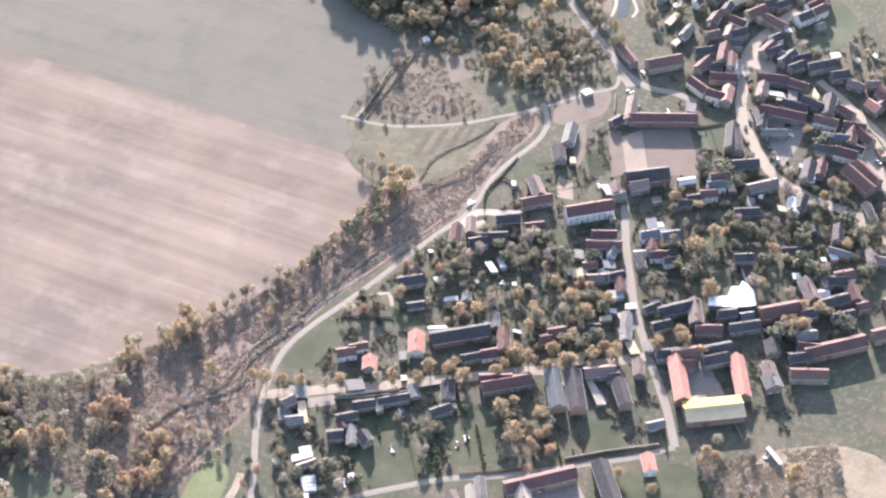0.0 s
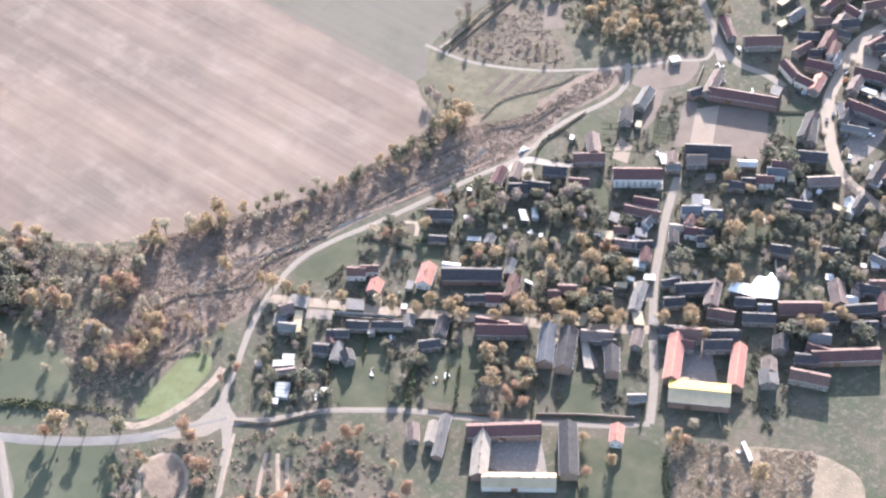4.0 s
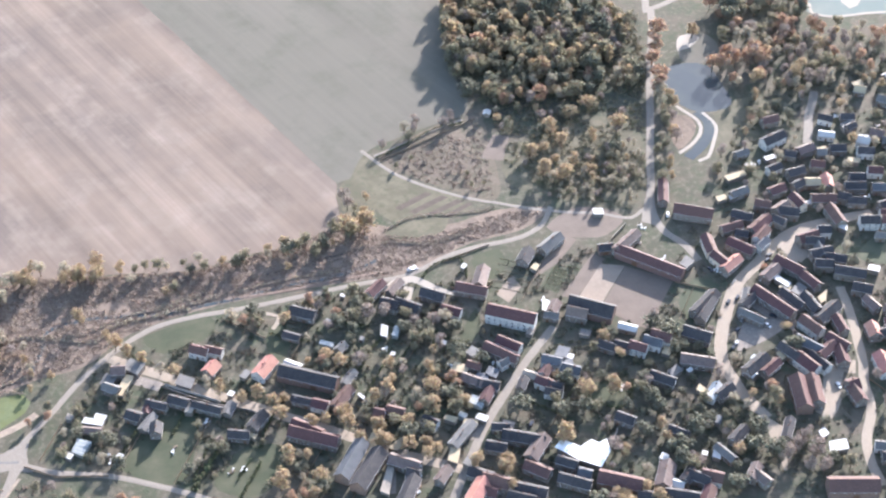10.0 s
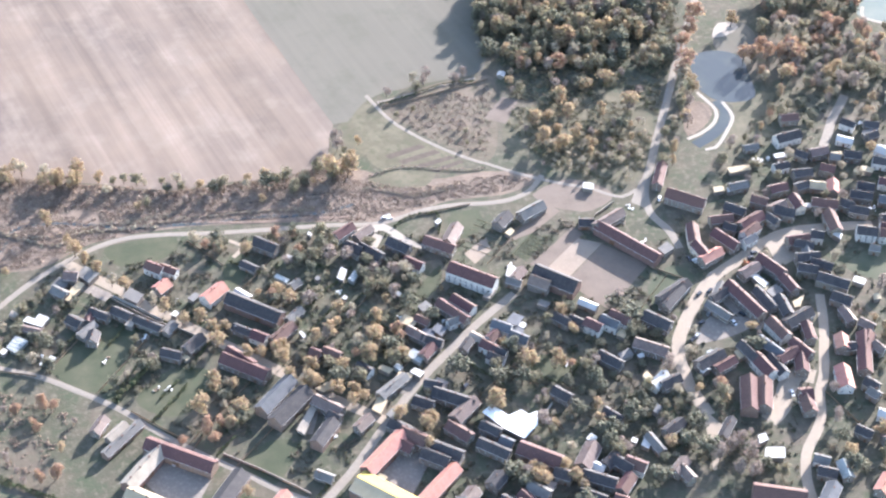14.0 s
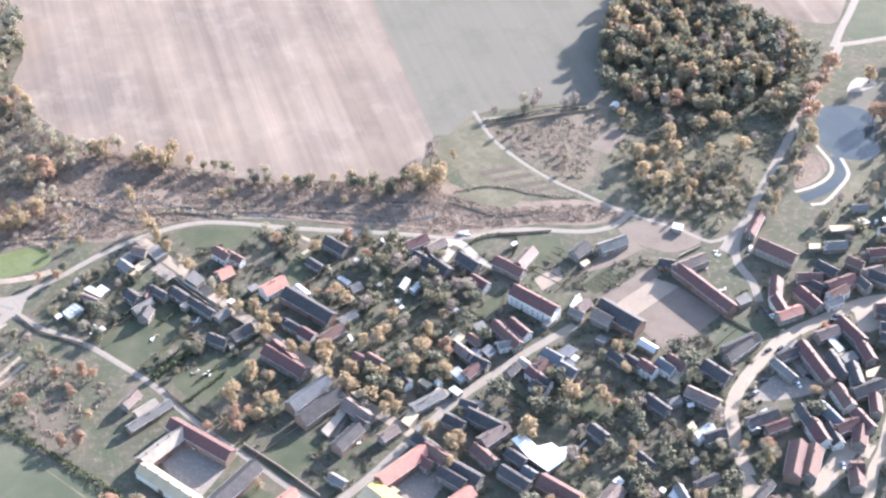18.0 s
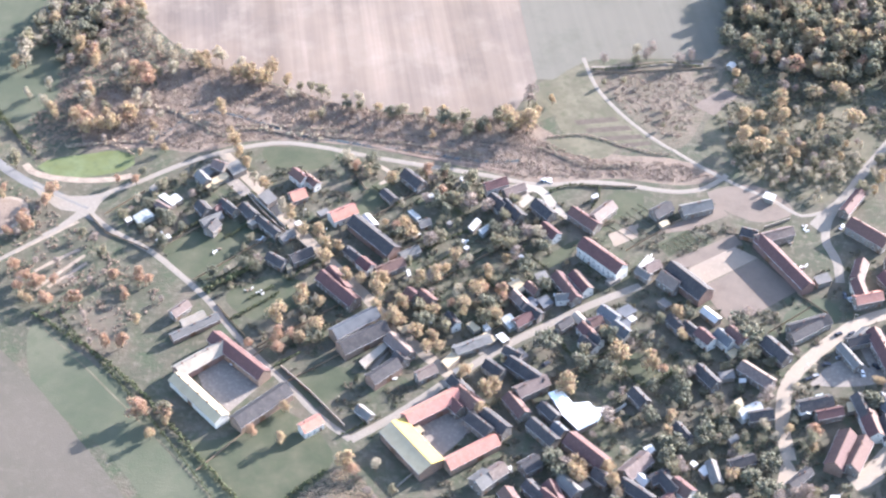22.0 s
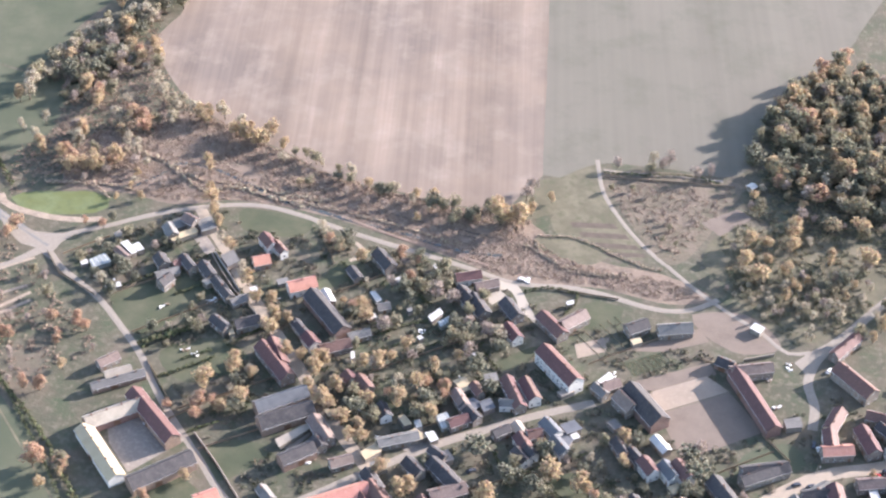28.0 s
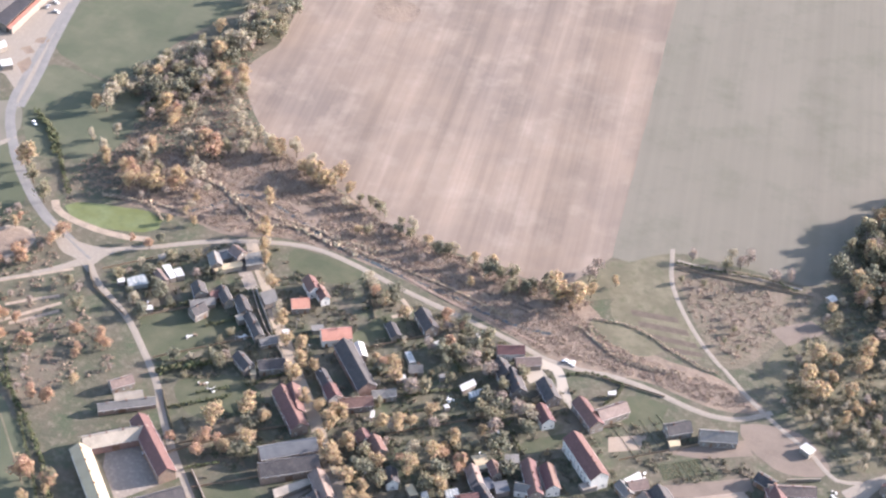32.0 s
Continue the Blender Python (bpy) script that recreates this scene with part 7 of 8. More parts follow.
grove("roadside_trees", [(214.7, 113.1), (229.9, 100.6), (213.6, 60.8), (193.7, 29.4), (177.5, 23.6), (181.4, 37.8), (204.5, 73.8)], 24, ("olive", "gold", "pale", "bare"), 6.8, 12.2, 12, "olive trees along the pond road", 0.7, 4.6)
grove("scrub_trees", [(48.1, 114.6), (106.5, 101.7), (92.5, 63.3), (62.1, 79.5), (44.7, 102.1)], 10, ("bare", "olive"), 3.4, 5.4, 13, "small bare trees in rough scrub", 1.4, 5.4)
grove("garden_trees", [(-81.9, 24.6), (3.0, 14.3), (22.4, -2.3), (43.2, -36.3), (25.8, -77.4), (6.5, -94.8), (-13.4, -104.9), (-41.4, -67.8), (-68.4, -44.0), (-45.6, -11.9)], 80, ("olive", "green", "olive", "gold", "bare", "pale", "green", "olive"), 4.1, 10.8, 14, "small dark and olive trees in cottage gardens", 0.4, 4.6, 1.25)
grove("garden_trees", [(-190.4, -32.1), (-155.4, 3.1), (-107.2, -49.4), (-71.7, -83.6), (-72.5, -106.0), (-119.1, -82.6), (-152.3, -63.7)], 30, ("olive", "green", "bare", "green", "pale"), 4.1, 8.1, 15, "small dark and olive trees in cottage gardens", 0.4, 5.4, 1.25)
grove("garden_trees", [(25.0, -92.2), (121.1, -48.9), (146.1, -89.5), (140.5, -181.8), (68.9, -192.0), (41.4, -164.8), (66.8, -114.8)], 80, ("green", "green", "olive", "bare", "pale", "gold", "green"), 4.1, 10.8, 16, "small dark and olive trees in cottage gardens", 0.4, 4.6, 1.25)
grove("garden_trees", [(125.3, -68.7), (184.7, -49.7), (251.9, -49.4), (291.9, -78.7), (218.0, -218.6), (137.2, -196.0), (113.8, -145.9)], 52, ("green", "olive", "bare", "pale", "gold"), 4.1, 9.5, 17, "small dark and olive trees in cottage gardens", 0.4, 5.1, 1.25)
grove("garden_trees", [(217.6, 28.2), (272.0, 78.3), (321.0, 94.2), (383.9, 89.6), (302.8, -63.2), (229.4, -24.4)], 58, ("green", "olive", "bare", "pale", "gold"), 4.1, 10.1, 18, "small dark and olive trees in cottage gardens", 0.4, 5.1, 1.25)
grove("orchard_trees", [(-203.0, -43.6), (-147.6, -88.8), (-176.6, -123.5), (-201.3, -99.4), (-232.3, -86.4)], 16, ("bare", "olive", "rust", "bare"), 4.1, 7.4, 19, "small bare and rust orchard trees", 0.4, 5.4, 1.25)
grove("orchard_trees", [(-258.5, -16.7), (-222.2, -40.9), (-245.6, -73.4), (-280.8, -41.2)], 18, ("bare", "rust", "olive", "bare"), 4.1, 6.8, 20, "small bare and rust orchard trees", 0.4, 5.4, 1.25)
grove("overgrown_plot_trees", [(-52.2, -182.5), (2.7, -227.2), (-38.2, -259.1), (-80.6, -217.5)], 7, ("pale", "bare", "pale", "bare"), 5.4, 9.5, 21, "thin pale saplings on an overgrown plot", 0.4, 4.1, 1.25)
grove("overgrown_plot_trees", [(-64.0, -204.7), (-44.4, -165.8), (-21.5, -180.1), (-2.7, -202.8), (-55.4, -210.2)], 7, ("pale", "bare", "olive", "bare"), 5.4, 8.8, 22, "thin pale saplings on an overgrown plot", 0.4, 4.1, 1.25)
tree(163.9, 105.6, "gold", 11.9, 1.5, "in a small wood")
tree(177.8, 109.5, "gold", 13.0, 1.5, "in a small wood")
tree(145.8, 94.9, "gold", 14.0, 1.5, "in a small wood")
tree(184.1, 84.0, "gold", 15.1, 1.5, "in a small wood")
tree(125.1, 79.9, "gold", 12.4, 1.5, "in a small wood")
tree(126.2, 63.2, "gold", 13.5, 1.5, "in a small wood")
tree(135.3, 54.8, "gold", 14.6, 1.5, "in a small wood")
undergrowth("dead_reeds", [(-222.2, 21.1), (-223.8, 60.2), (-193.6, 72.9), (-165.9, 70.7), (-139.2, 55.5), (-111.0, 49.3), (-81.7, 53.9), (-46.2, 57.6), (-9.5, 56.7), (11.2, 57.1), (21.5, 52.8), (38.7, 43.7), (64.9, 42.3), (92.5, 44.6), (113.4, 38.7), (96.3, 29.6), (62.8, 29.8), (30.4, 24.6), (13.9, 22.3), (-17.4, 28.5), (-65.2, 36.2), (-93.6, 38.1), (-132.3, 33.9), (-158.8, 23.0), (-186.7, 21.5)], 6000, 0.41, 1.08, M_REED, "dead brown reeds and brambles filling the valley floor", "reeds", 31, 0.0, 3.2, .32)
undergrowth("slope_brush", [(-170.4, 93.7), (-123.9, 78.7), (-86.9, 66.45), (-55.4, 65.7), (-21.3, 64.45), (2.3, 70.7), (17.4, 65.3), (12.0, 54.5), (-8.8, 54.5), (-45.4, 55.5), (-80.7, 51.7), (-110.0, 47.1), (-137.8, 52.4), (-164.4, 67.6)], 1800, 0.41, 1.49, M_REED, "dry brown brambles on the slope below the field", "brush", 30, 0.0, 2.7, .45)
undergrowth("scrub", [(46.0, 115.7), (110.4, 128.1), (105.7, 96.8), (91.8, 58.6), (69.8, 77.4), (55.9, 90.9)], 650, 0.34, 1.08, M_REED, "dry brown bramble scrub on waste ground", "scrub", 32, 0.0, 3.2, .45)
undergrowth("valley_shrubs", [(-219.9, 180.0), (-221.7, 137.7), (-192.2, 103.4), (-157.0, 85.6), (-137.6, 59.5), (-70.9, 43.2), (-60.8, 57.1), (-121.4, 67.6), (-153.8, 62.1), (-197.2, 71.4), (-209.5, 56.6), (-241.0, -2.0), (-251.5, 24.3), (-246.9, 67.1), (-247.7, 127.3)], 1500, 0.41, 1.2, M_REED, "tangled brown reeds and brambles in the wet valley", "shrubs", 33, .4, 3.5, .5)
undergrowth("valley_brush", [(-276.8, 158.1), (-235.8, 185.5), (-231.7, 148.2), (-203.3, 105.7), (-174.8, 89.1), (-180.8, 67.4), (-192.8, 33.2), (-223.3, 23.1), (-251.2, 14.2), (-260.4, 58.9), (-259.2, 99.8)], 1500, 0.41, 1.2, M_REED, "tangled brown brambles between the meadow trees", "shrubs", 34, .4, 3.5, .5)
undergrowth("garden_shrubs", [(-190.4, -32.1), (-151.1, 21.7), (-82.2, 25.9), (20.8, 12.4), (121.9, 3.2), (145.5, -60.5), (164.2, -72.6), (164.4, -178.5), (-2.8, -202.1), (-23.8, -167.7), (-47.2, -151.3), (-117.3, -89.9)], 3600, 0.34, 1.4, M_SHRUB, "mixed garden shrubs and flower beds", "shrubs", 35, 0.3, 3.5, 1.0, .02, .13)
undergrowth("village_shrubs", [(125.3, -68.7), (217.6, 28.2), (272.0, 78.3), (321.0, 94.2), (383.9, 89.6), (219.8, -219.8), (136.9, -196.6), (113.8, -145.9)], 2000, 0.34, 1.08, M_SHRUB, "mixed garden shrubs among the village houses", "shrubs", 36, 0.3, 3.5, 1.0, .02, .13)
undergrowth("wood_undergrowth", [(116.5, 207.2), (138.6, 220.6), (255.2, 190.9), (208.4, 83.8), (181.4, 37.8), (158.6, 18.8), (121.8, 48.5), (110.8, 87.8), (123.9, 139.6), (113.3, 150.9)], 2600, 0.5, 1.7, M_MEADOWGRASS, "low undergrowth of the wood", "shrubs", 37)
undergrowth("orchard_brush", [(-259.5, -13.5), (-216.9, -34.6), (-147.6, -88.8), (-177.7, -124.7), (-281.3, -42.0)], 380, 0.54, 1.35, M_REED, "dry brown orchard brush", "brush", 38, 0.3, 2.7, .7)
undergrowth("overgrown_plot_brush", [(-44.6, -176.0), (5.4, -225.2), (-39.4, -260.0), (-81.8, -218.6)], 4200, 0.35, 0.9, M_DRYSTEM, "tall dry weeds on an overgrown plot", "brush", 39, 0.3, 2.7, .55)
undergrowth("road_verge_brush", [(-89.5, 28.5), (-62.9, 22.8), (-14.3, 19.7), (15.8, 16.3), (14.6, 11.5), (-18.0, 13.8), (-60.9, 18.1)], 120, 0.41, 0.94, M_SHRUB, "rough grass tufts on the road verge", "grass", 40)
hedge([(-202.9, 53.3), (-180.6, 51.1), (-164.7, 42.7), (-150.0, 35.1), (-135.2, 42.1), (-115.7, 41.0), (-96.6, 40.0)], 2.6, 1.2, "pale band of dry reeds winding through the valley", 90, M_STRAW)
hedge([(18.8, 47.9), (35.9, 40.3), (51.4, 37.6), (67.5, 39.8)], 1.8, 1.1, "pale band of dry reeds winding through the valley", 91, M_STRAW)
hedge([(-229.2, 15.0), (-210.4, 20.1), (-195.4, 23.1), (-183.8, 23.2)], 2.0, 1.2, "pale dry reed edge above the green pond", 92, M_STRAW)
hedge([(-123.4, 46.4), (-109.5, 44.7), (-92.2, 41.9), (-80.4, 43.4)], 1.8, 1.0, "pale band of dry reeds winding through the valley", 93, M_STRAW)
hedge([(-66.7, 41.0), (-48.4, 41.2), (-28.9, 38.4), (-10.8, 37.9)], 1.6, 1.0, "pale band of dry reeds winding through the valley", 94, M_STRAW)
hedge([(-172.3, 48.4), (-155.3, 42.5), (-134.2, 45.4), (-112.8, 46.8), (-87.8, 45.4)], 1.8, 1.0, "pale band of dry reeds winding through the valley", 95, M_STRAW)
hedge([(-210.3, -106.0), (-190.1, -116.9), (-166.3, -131.8), (-145.4, -148.1), (-123.8, -168.8), (-103.1, -188.5), (-80.1, -210.6)], 2.0, 2.2, "dark overgrown field hedge along a ditch", 41)
hedge([(-290.7, 51.0), (-279.3, 43.1), (-263.8, 26.5), (-244.4, 6.3)], 2.2, 1.8, "dark hedge along a meadow ditch", 42)
hedge([(42.8, 116.5), (64.1, 121.8), (86.5, 128.4), (101.8, 127.2)], 1.1, 1.8, "clipped dark hedge along the field path", 43)
hedge([(-302.3, 57.0), (-287.8, 47.5), (-270.8, 31.1)], 2.4, 2.8, "dark hedge in the meadow", 44)
hedge([(-198.9, -102.6), (-183.3, -119.2), (-163.8, -137.0), (-144.5, -155.1), (-126.1, -173.9), (-84.4, -217.4)], 1.2, 1.5, "dark hedge between gardens and fields", 45)
hedge([(-53.2, -181.6), (-67.6, -199.4), (-81.5, -216.5)], 1.9, 2.2, "dark hedge beside an overgrown plot", 46)
hedge([(69.7, -102.1), (86.3, -113.8), (98.3, -99.9)], 1.6, 2.0, "clipped garden hedge round a lawn", 47)
hedge([(-111.6, -61.2), (-131.0, -81.4)], 2.2, 3.8, "tall dark garden hedge", 48)
hedge([(-123.4, -8.2), (-161.7, -51.0)], 1.4, 2.0, "dark leafy garden hedge", 49)
hedge([(-95.4, -77.1), (-115.0, -97.1)], 1.4, 2.0, "dark leafy garden hedge", 50)
hedge([(24.0, 49.1), (32.4, 41.0), (46.8, 35.8), (60.8, 37.0), (72.4, 40.8)], 1.8, 1.1, "pale band of dry reeds along a track", 51, M_STRAW)
hedge([(23.4, 55.9), (42.5, 60.5), (61.3, 55.2), (79.8, 50.1), (88.3, 50.4)], 1.6, 1.2, "brown row of dry reeds beside the allotments", 52, M_STRAW)
hedge([(-133.2, 42.5), (-122.2, 46.2), (-109.1, 45.0), (-97.6, 47.2), (-82.5, 48.5)], 1.6, 1.0, "pale band of dry reeds in the valley", 53, M_STRAW)
hedge([(-227.9, 13.9), (-210.9, 18.8), (-200.7, 18.5), (-192.1, 12.4)], 1.6, 1.5, "brown dry reed edge of the green pond", 54, M_STRAW)
hedge([(-93.4, 41.0), (-74.9, 41.6), (-56.2, 41.0), (-30.9, 38.9), (-11.5, 35.2)], 1.4, 1.1, "dry brown bramble strip along the road", 55, M_STRAW)
hedge([(28.6, 13.2), (35.0, 18.0), (44.6, 20.5), (53.3, 19.8)], 1.1, 1.8, "dark hedge between garden plots", 60)
hedge([(53.3, 19.8), (53.5, 12.2), (50.9, 4.1)], 1.1, 1.8, "dark hedge between garden plots", 61)
hedge([(21.6, -33.5), (30.5, -42.1)], 1.1, 1.8, "dark hedge between garden plots", 62)
hedge([(-62.5, 4.5), (-55.2, -0.5), (-47.7, -7.4)], 1.1, 1.8, "dark hedge between garden plots", 63)
hedge([(-115.7, -26.5), (-130.1, -42.8)], 1.1, 1.8, "dark hedge between garden plots", 64)
hedge([(-99.5, -73.2), (-109.4, -83.2)], 1.1, 1.8, "dark hedge between garden plots", 65)
hedge([(-78.0, -114.1), (-87.9, -123.8)], 1.1, 1.8, "dark hedge between garden plots", 66)
hedge([(-37.0, -149.7), (-50.0, -161.2)], 1.1, 1.8, "dark hedge between garden plots", 67)
hedge([(16.3, -162.4), (1.5, -172.9)], 1.1, 1.8, "dark hedge between garden plots", 68)
hedge([(27.0, -8.2), (-7.6, -41.4)], 1.1, 1.8, "dark hedge between garden plots", 69)
hedge([(-15.5, -39.2), (-29.7, -53.1)], 1.1, 1.8, "dark hedge between garden plots", 70)
hedge([(2.6, -52.7), (11.2, -62.9)], 1.1, 1.8, "dark hedge between garden plots", 71)
hedge([(43.7, -92.6), (56.4, -108.1)], 1.1, 1.8, "dark hedge between garden plots", 72)
hedge([(83.2, -79.7), (54.8, -103.7)], 1.1, 1.8, "dark hedge between garden plots", 73)
hedge([(-92.7, -67.5), (-85.1, -56.2), (-78.3, -48.7)], 1.1, 1.8, "dark hedge between garden plots", 74)
hedge([(-129.3, -75.3), (-116.0, -56.8)], 1.1, 1.8, "dark hedge between garden plots", 75)
hedge([(-28.2, -38.1), (-19.4, -28.2), (-9.6, -22.0)], 1.1, 1.8, "dark hedge between garden plots", 76)
hedge([(11.2, -39.6), (19.8, -27.8)], 1.1, 1.8, "dark hedge between garden plots", 77)
hedge([(-22.4, -4.1), (-12.3, -10.3)], 1.1, 1.8, "dark hedge between garden plots", 78)


# small things
def car(a, b, paint):
    """A parked car, nose towards b."""
    a, b = Vector(a), Vector(b)
    thing = tagged(new("car"), {"w": "parked white car with dark windows", "d": "parked dark car with dark windows", "s": "parked silver car with dark windows", "r": "parked red car with dark windows"}[paint], "car", "parked cars")
    c = (a + b) / 2
    thing.matrix_basis = pose(c.x, c.y, 0.1, 0, 0, math.degrees(math.atan2(b.y - a.y, b.x - a.x)))
    bm = boxed(-2.15, 2.15, -.88, .88, .3, .85)
    bmesh.ops.bevel(bm, geom=bm.edges[:], offset=.16, segments=2, affect="EDGES")
    part("body", bm, CAR[paint], thing)
    bm = bmesh.new()
    v = [[bm.verts.new((x, y * w, z)) for x, z, w in ((-1.7, .82, 1), (1.1, .82, 1), (.5, 1.42, .85), (-1.3, 1.42, .85))] for y in (-.8, .8)]
    bm.faces.new(v[0])
    bm.faces.new(v[1][::-1])
    for i in range(4):
        j = (i + 1) % 4
        bm.faces.new((v[0][i], v[1][i], v[1][j], v[0][j]))
    bmesh.ops.recalc_face_normals(bm, faces=bm.faces)
    part("glasshouse", bm, M_PANE, thing)
    part("roof_panel", boxed(-1.3, .5, -.68, .68, 1.41, 1.46), CAR[paint], thing)
    for x in (-1.35, 1.35):
        for y in (-.84, .84):
            bm = bmesh.new()
            bmesh.ops.create_cone(bm, cap_ends=True, segments=12, radius1=.32, radius2=.32, depth=.2, matrix=Matrix.Translation((x, y, .32)) @ Matrix.Rotation(math.pi / 2, 4, "X"))
            part("wheel", bm, M_RUBBER, thing)
    return thing


def spans(line):
    pts = [Vector((*q, 0)) for q in line]
    for p, q in zip(pts, pts[1:]):
        yield (p + q) / 2, (q - p).length, math.degrees(math.atan2(q.y - p.y, q.x - p.x))


def garden_wall(line, tall, material, label):
    thing = tagged(new("garden_wall"), label, "wall")
    for mid, long, turn in spans(line):
        body = part("wall_panel", boxed(-long / 2, long / 2, -.13, .13, 0, tall), material, thing)
        body.matrix_basis = pose(mid.x, mid.y, 0, 0, 0, turn)
        top = part("coping", boxed(-long / 2, long / 2, -.2, .2, tall, tall + .1), ROOF["T"], thing)
        top.matrix_basis = pose(mid.x, mid.y, 0, 0, 0, turn)


def fence(line, label):
    """Board panels between posts."""
    thing = tagged(new("fence"), label, "fence", "garden fences")
    for mid, long, turn in spans(line):
        n = max(1, round(long / 2.6))
        way = Vector((math.cos(radians(turn)), math.sin(radians(turn)), 0))
        for i in range(n):
            at = mid + way * (long * ((i + .5) / n - .5))
            ob = new("panel", PANEL)
            ob.parent = thing
            ob.matrix_basis = pose(at.x, at.y, 0, 0, 0, turn) @ Matrix.Diagonal((long / n / 2.6, 1, 1, 1))
            ob = new("post", POST)
            ob.parent = thing
            at = at - way * (long / n / 2)
            ob.matrix_basis = pose(at.x, at.y, 0, 0, 0, turn)


PANEL = mesh_of(boxed(-1.24, 1.24, -.03, .03, .12, 1.15), "panel", M_WOOD)
POST = mesh_of(boxed(-.06, .06, -.06, .06, 0, 1.3), "post", M_WOOD)


def lamp_post(at):
    thing = tagged(new("street_lamp"), "slim grey street lamp beside the road", "street lamp", "street lamps")
    thing.matrix_basis = pose(at[0], at[1], 0)
    bm = bmesh.new()
    bmesh.ops.create_cone(bm, segments=8, radius1=.09, radius2=.05, depth=6, matrix=Matrix.Translation((0, 0, 3)))
    part("pole", bm, M_METAL, thing)
    part("arm", boxed(0, 1.1, -.03, .03, 5.9, 5.98), M_METAL, thing)
    part("lamp_head", boxed(.8, 1.4, -.12, .12, 5.8, 5.92), M_FRAME, thing)


def garden_rows(poly, count, label):
    """Rows of low plants across a four-sided bed."""
    rng = random.Random(count + int(poly[0][0]))
    a, b, c, d = (Vector((*q, 0)) for q in poly)
    verts, faces = [], []
    for i in range(count):
        t = (i + .5) / count
        p, q = a.lerp(d, t), b.lerp(c, t)
        n = int((q - p).length / .5)
        for j in range(n):
            e = p.lerp(q, j / n)
            clump(verts, faces, (e.x + rng.gauss(0, .08), e.y + rng.gauss(0, .08), .18), .28 * rng.uniform(.6, 1.2), rng)
    me = bpy.data.meshes.new("vegetable_rows")
    me.from_pydata(verts, [], faces)
    me.materials.append(LEAF["olive"])
    return tagged(new("vegetable_rows", me), label, "vegetables", kind="stuff")


def junk_heap(at, wide, label):
    thing = tagged(new("stacked_boxes"), label, "boxes")
    thing.matrix_basis = pose(at[0], at[1], 0)
    rng = random.Random(int(at[0]))
    for i in range(7):
        x, y, w, d, h = rng.uniform(-wide / 2, wide / 2), rng.uniform(-wide / 2, wide / 2), rng.uniform(.3, .7), rng.uniform(.2, .5), rng.uniform(.4, 1.0)
        ob = part("box", boxed(-w, w, -d, d, 0, h), rng.choice((M_FRAME, M_METAL, M_WOOD, M_FRAME)), thing)
        ob.matrix_basis = pose(x, y, 0, 0, 0, rng.uniform(0, 90))


# cars, walls and small things
car((-297.1, 47.5), (-295.0, 46.3), "w")
car((171.6, -69.7), (174.6, -67.4), "d")
car((177.8, -68.7), (180.9, -66.2), "d")
car((172.4, -83.7), (175.0, -82.4), "s")
car((165.9, -89.2), (168.3, -88.2), "d")
car((157.0, -100.2), (159.7, -98.0), "d")
car((160.5, -97.7), (162.8, -95.9), "s")
car((204.1, -52.2), (206.7, -51.6), "r")
car((208.3, -48.7), (211.1, -47.7), "d")
car((179.8, -43.9), (181.2, -46.0), "w")
car((176.9, -40.8), (177.1, -44.0), "d")
car((194.8, -142.0), (194.7, -145.1), "w")
car((189.1, -86.1), (190.9, -87.9), "d")
car((183.2, -90.9), (184.0, -93.3), "w")
car((211.4, -45.5), (213.7, -44.7), "d")
car((22.8, 21.1), (27.1, 21.1), "w")
car((36.7, -106.8), (38.6, -104.8), "d")
car((176.3, 4.9), (177.8, 7.8), "w")
car((-108.0, -125.3), (-105.7, -123.5), "w")
car((-363.6, 153.0), (-358.6, 152.3), "w")
car((-356.8, 144.3), (-352.4, 144.2), "w")
car((-362.2, 144.0), (-362.3, 148.5), "s")
garden_wall([(-123.8, -9.5), (-112.6, -20.1), (-101.5, -31.6)], 1.8, WALL["W"], "long white plastered garden wall along the street")
garden_wall([(67.4, -135.4), (76.0, -125.8)], 2.2, WALL["W"], "bright white free-standing garden wall")
garden_wall([(-84.8, -123.8), (-68.4, -137.3), (-49.0, -155.5)], 1.6, WALL["K"], "old brick wall along the lane")
garden_wall([(8.9, -130.8), (12.0, -134.5)], 2.0, WALL["P"], "plastered yard wall")
garden_wall([(-20.4, -186.2), (-8.4, -168.8)], 1.0, WALL["P"], "low plastered garden wall")
garden_wall([(176.7, -157.7), (171.0, -165.5)], 1.4, WALL["W"], "white plastered yard wall")
garden_wall([(138.1, 0.4), (150.9, 8.4)], 1.6, WALL["P"], "plastered farmyard wall")
garden_wall([(187.8, -61.7), (196.7, -96.7)], 1.4, WALL["P"], "plastered wall along the street yards")
garden_wall([(-126.2, -9.3), (-114.8, -21.7), (-104.1, -32.0), (-93.0, -39.8), (-83.4, -47.9)], 1.3, WALL["P"], "low plastered wall along the tree-lined street")
fence([(-179.0, -14.4), (-194.8, -33.9)], "weathered board fence between gardens")
fence([(-202.6, -34.6), (-190.8, -46.3), (-166.3, -56.2)], "weathered board fence between gardens")
fence([(-126.4, -15.8), (-159.7, -53.1)], "weathered board fence between gardens")
fence([(-103.3, -33.5), (-138.8, -73.6)], "weathered board fence between gardens")
fence([(-40.8, -95.4), (-79.7, -132.0)], "weathered board fence between gardens")
fence([(-123.9, -88.3), (-100.7, -112.1)], "weathered board fence between gardens")
fence([(-60.2, -76.3), (-98.7, -113.1)], "weathered board fence between gardens")
fence([(-20.2, -28.8), (-40.4, -47.8)], "weathered board fence between gardens")
fence([(-37.4, 5.7), (-59.3, -18.0)], "weathered board fence between gardens")
fence([(12.4, -26.6), (-25.0, -63.2)], "weathered board fence between gardens")
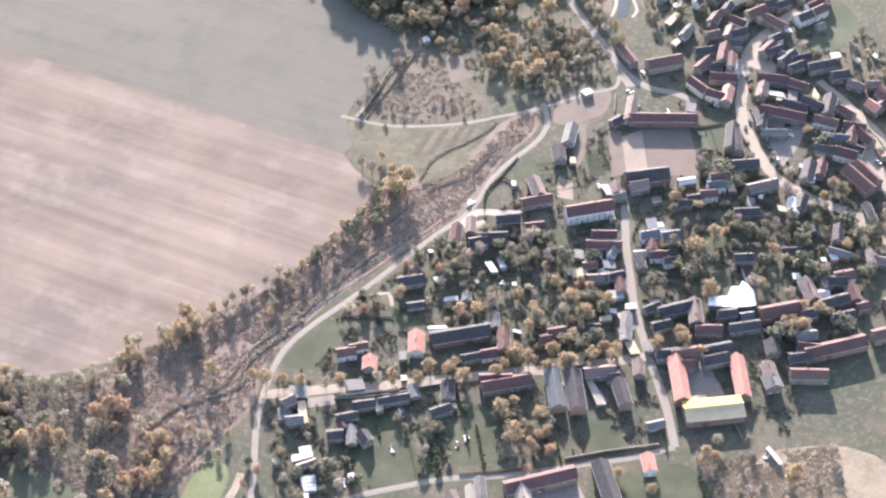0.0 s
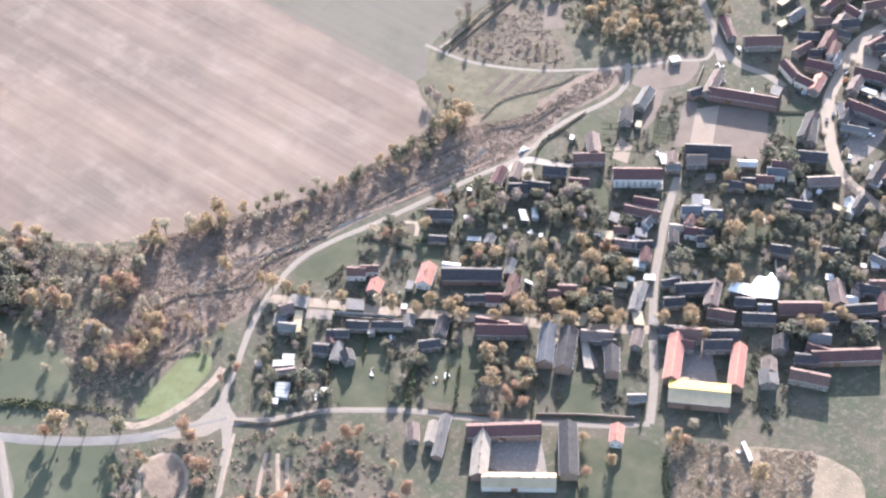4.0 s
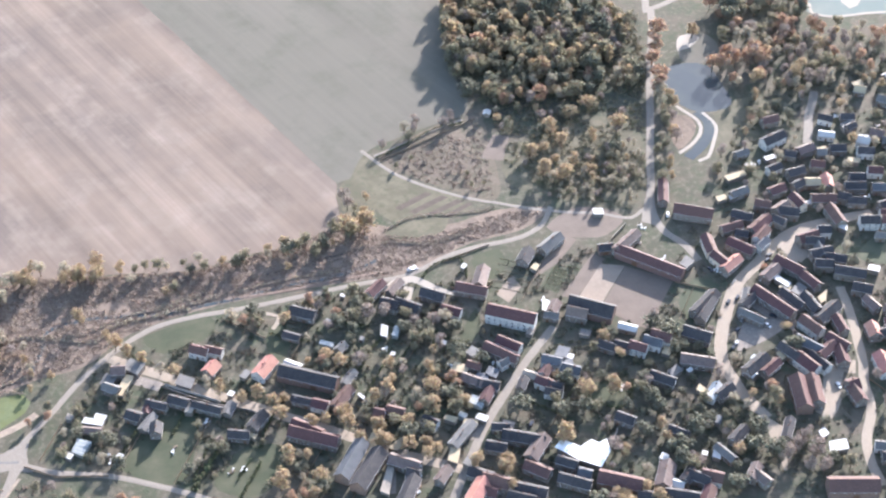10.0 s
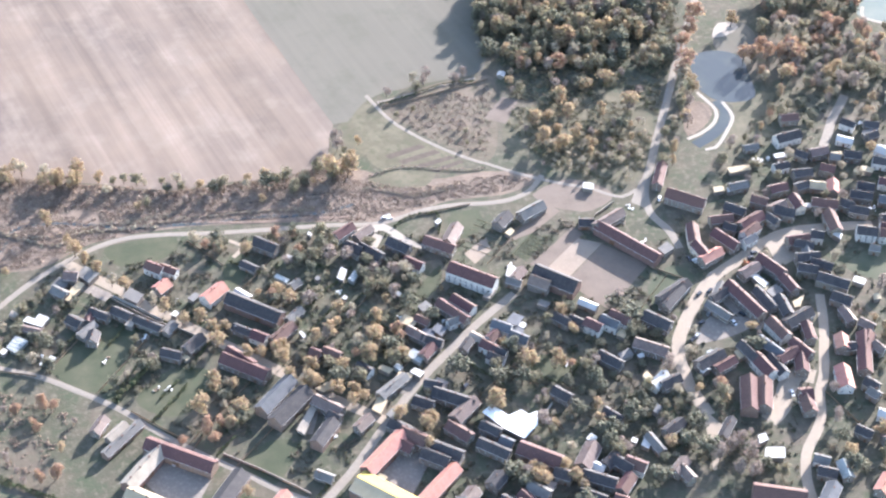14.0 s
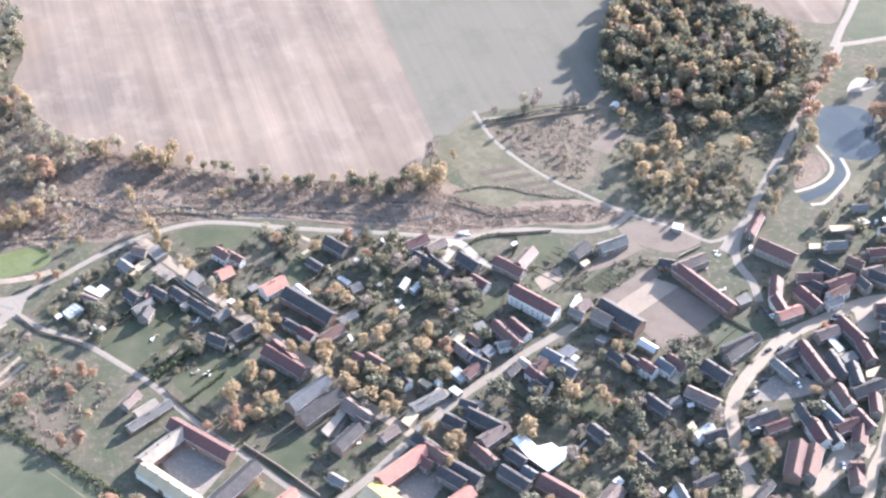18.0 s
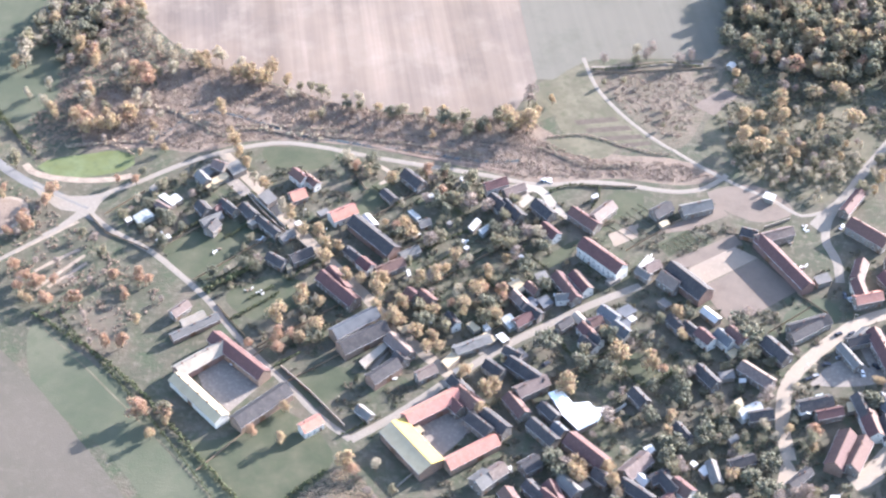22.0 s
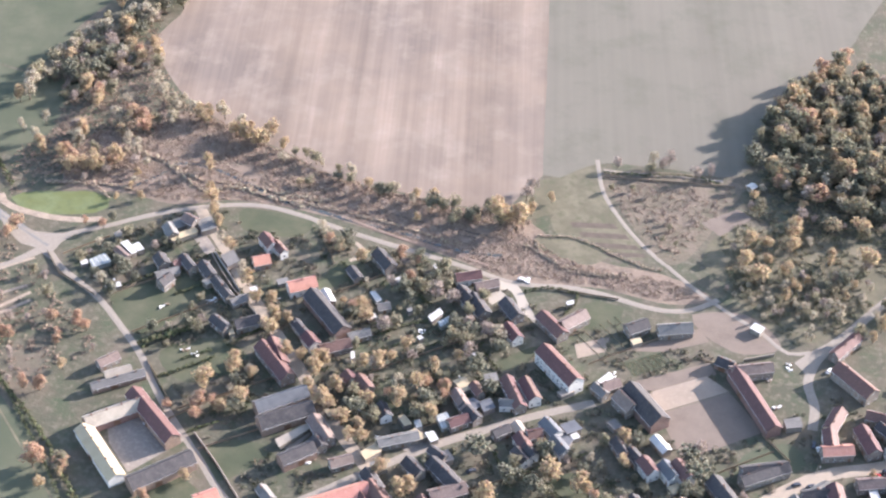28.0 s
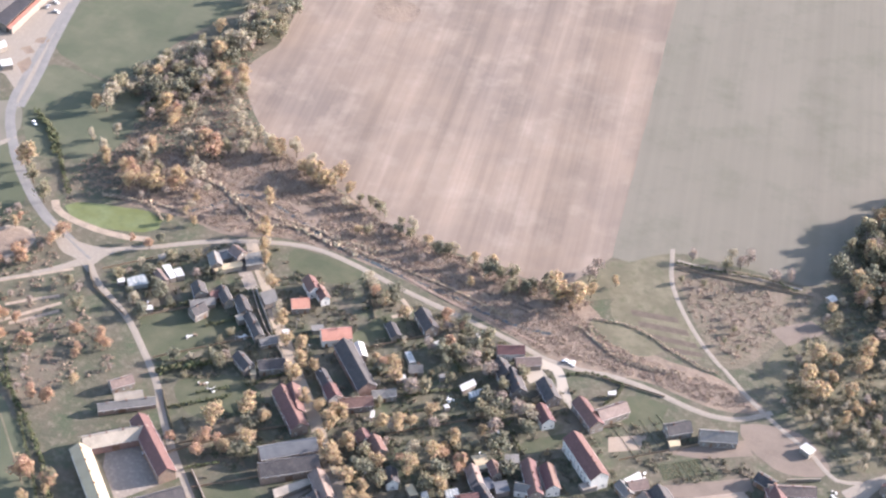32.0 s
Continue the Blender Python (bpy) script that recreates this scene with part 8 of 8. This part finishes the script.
fence([(108.7, 13.9), (69.8, -25.2)], "weathered board fence between gardens")
fence([(43.1, 19.8), (72.8, 22.7)], "weathered board fence between gardens")
fence([(154.3, -44.1), (168.6, -55.8)], "weathered board fence between gardens")
fence([(-103.3, -124.6), (-90.9, -108.5), (-75.5, -91.5)], "weathered board fence between gardens")
fence([(39.4, 0.1), (52.1, -12.8), (62.8, -5.0)], "weathered board fence between gardens")
fence([(1.2, -95.6), (20.5, -78.2)], "weathered board fence between gardens")
fence([(36.0, -119.1), (62.8, -97.7), (68.2, -100.6)], "weathered board fence between gardens")
fence([(-81.9, 24.6), (-65.7, 2.4)], "weathered board fence between gardens")
fence([(160.7, -52.1), (139.6, -72.6)], "weathered board fence between gardens")
fence([(211.8, -145.9), (221.9, -175.8)], "weathered board fence between gardens")
fence([(-84.1, -151.2), (-109.6, -189.1)], "weathered board fence between gardens")
fence([(43.7, 113.3), (110.6, 127.3)], "low wire and post fence beside the path")
lamp_post((-93.8, -22.4))
lamp_post((-80.5, -35.0))
lamp_post((-67.4, -47.4))
lamp_post((-50.0, -63.7))
lamp_post((-34.8, -78.0))
lamp_post((-19.8, -92.1))
lamp_post((-7.0, -104.1))
lamp_post((180.4, -59.7))
lamp_post((156.9, -94.2))
lamp_post((207.5, -44.4))
garden_rows([(85.9, -18.6), (99.9, -6.2), (104.2, -12.4), (91.7, -25.4)], 7, "rows of green vegetables in a garden plot")
garden_rows([(75.7, 12.0), (93.2, -2.3), (73.2, -20.5), (58.2, -8.8)], 6, "rows of withered garden plants")
garden_rows([(102.2, -4.9), (110.7, -12.3), (96.4, -25.0), (87.9, -17.7)], 6, "rows of low green plants")
junk_heap((-132.8, -52.7), 5.4, "pale garden furniture and stacked boxes on the lawn")
junk_heap((-163.4, -44.6), 4.1, "pale stacked boxes beside the shed")
junk_heap((-22.0, -202.9), 5.4, "pale stacked boxes in the weeds")
junk_heap((159.6, 3.8), 5.4, "pale boxes and timber in the farmyard")
junk_heap((26.9, 21.7), 4.1, "pale felled trunks beside the road")
# added heaps of pale boxes, standing in for small sun glints among the houses
junk_heap((-111.3, -40.4), 3.2, "pale boxes added as bright glints beside a house")
junk_heap((-104.8, -77.4), 3.2, "pale boxes added as bright glints beside a house")
junk_heap((38.4, -59.7), 3.2, "pale boxes added as bright glints beside a house")
junk_heap((15.6, -53.1), 3.2, "pale boxes added as bright glints beside a house")
junk_heap((82.0, -28.3), 3.2, "pale boxes added as bright glints beside a house")
junk_heap((151.5, -8.8), 3.2, "pale boxes added as bright glints beside a house")
junk_heap((157.4, -24.2), 3.2, "pale boxes added as bright glints beside a house")
junk_heap((114.9, -64.7), 3.2, "pale boxes added as bright glints beside a house")
junk_heap((26.9, -169.9), 3.2, "pale boxes added as bright glints beside a house")
junk_heap((-29.9, -115.6), 3.2, "pale boxes added as bright glints beside a house")
junk_heap((-30.5, -122.6), 3.2, "pale boxes added as bright glints beside a house")
junk_heap((-20.2, -201.4), 3.2, "pale boxes added as bright glints beside a house")
junk_heap((-9.9, -29.4), 3.2, "pale boxes added as bright glints beside a house")
junk_heap((-110.4, -76.2), 3.2, "pale boxes added as bright glints beside a house")
junk_heap((-112.9, -42.5), 3.2, "pale boxes added as bright glints beside a house")
junk_heap((-162.1, -47.2), 3.2, "pale boxes added as bright glints beside a house")
junk_heap((91.6, -101.9), 3.2, "pale boxes added as bright glints beside a house")
junk_heap((291.5, -25.2), 3.2, "pale boxes added as bright glints beside a house")
junk_heap((243.4, -55.6), 3.2, "pale boxes added as bright glints beside a house")
junk_heap((314.3, 46.5), 3.2, "pale boxes added as bright glints beside a house")
junk_heap((279.3, 58.4), 3.2, "pale boxes added as bright glints beside a house")
junk_heap((248.8, 26.5), 3.2, "pale boxes added as bright glints beside a house")
junk_heap((333.9, 27.8), 3.2, "pale boxes added as bright glints beside a house")
junk_heap((180.4, -44.0), 3.2, "pale boxes added as bright glints beside a house")
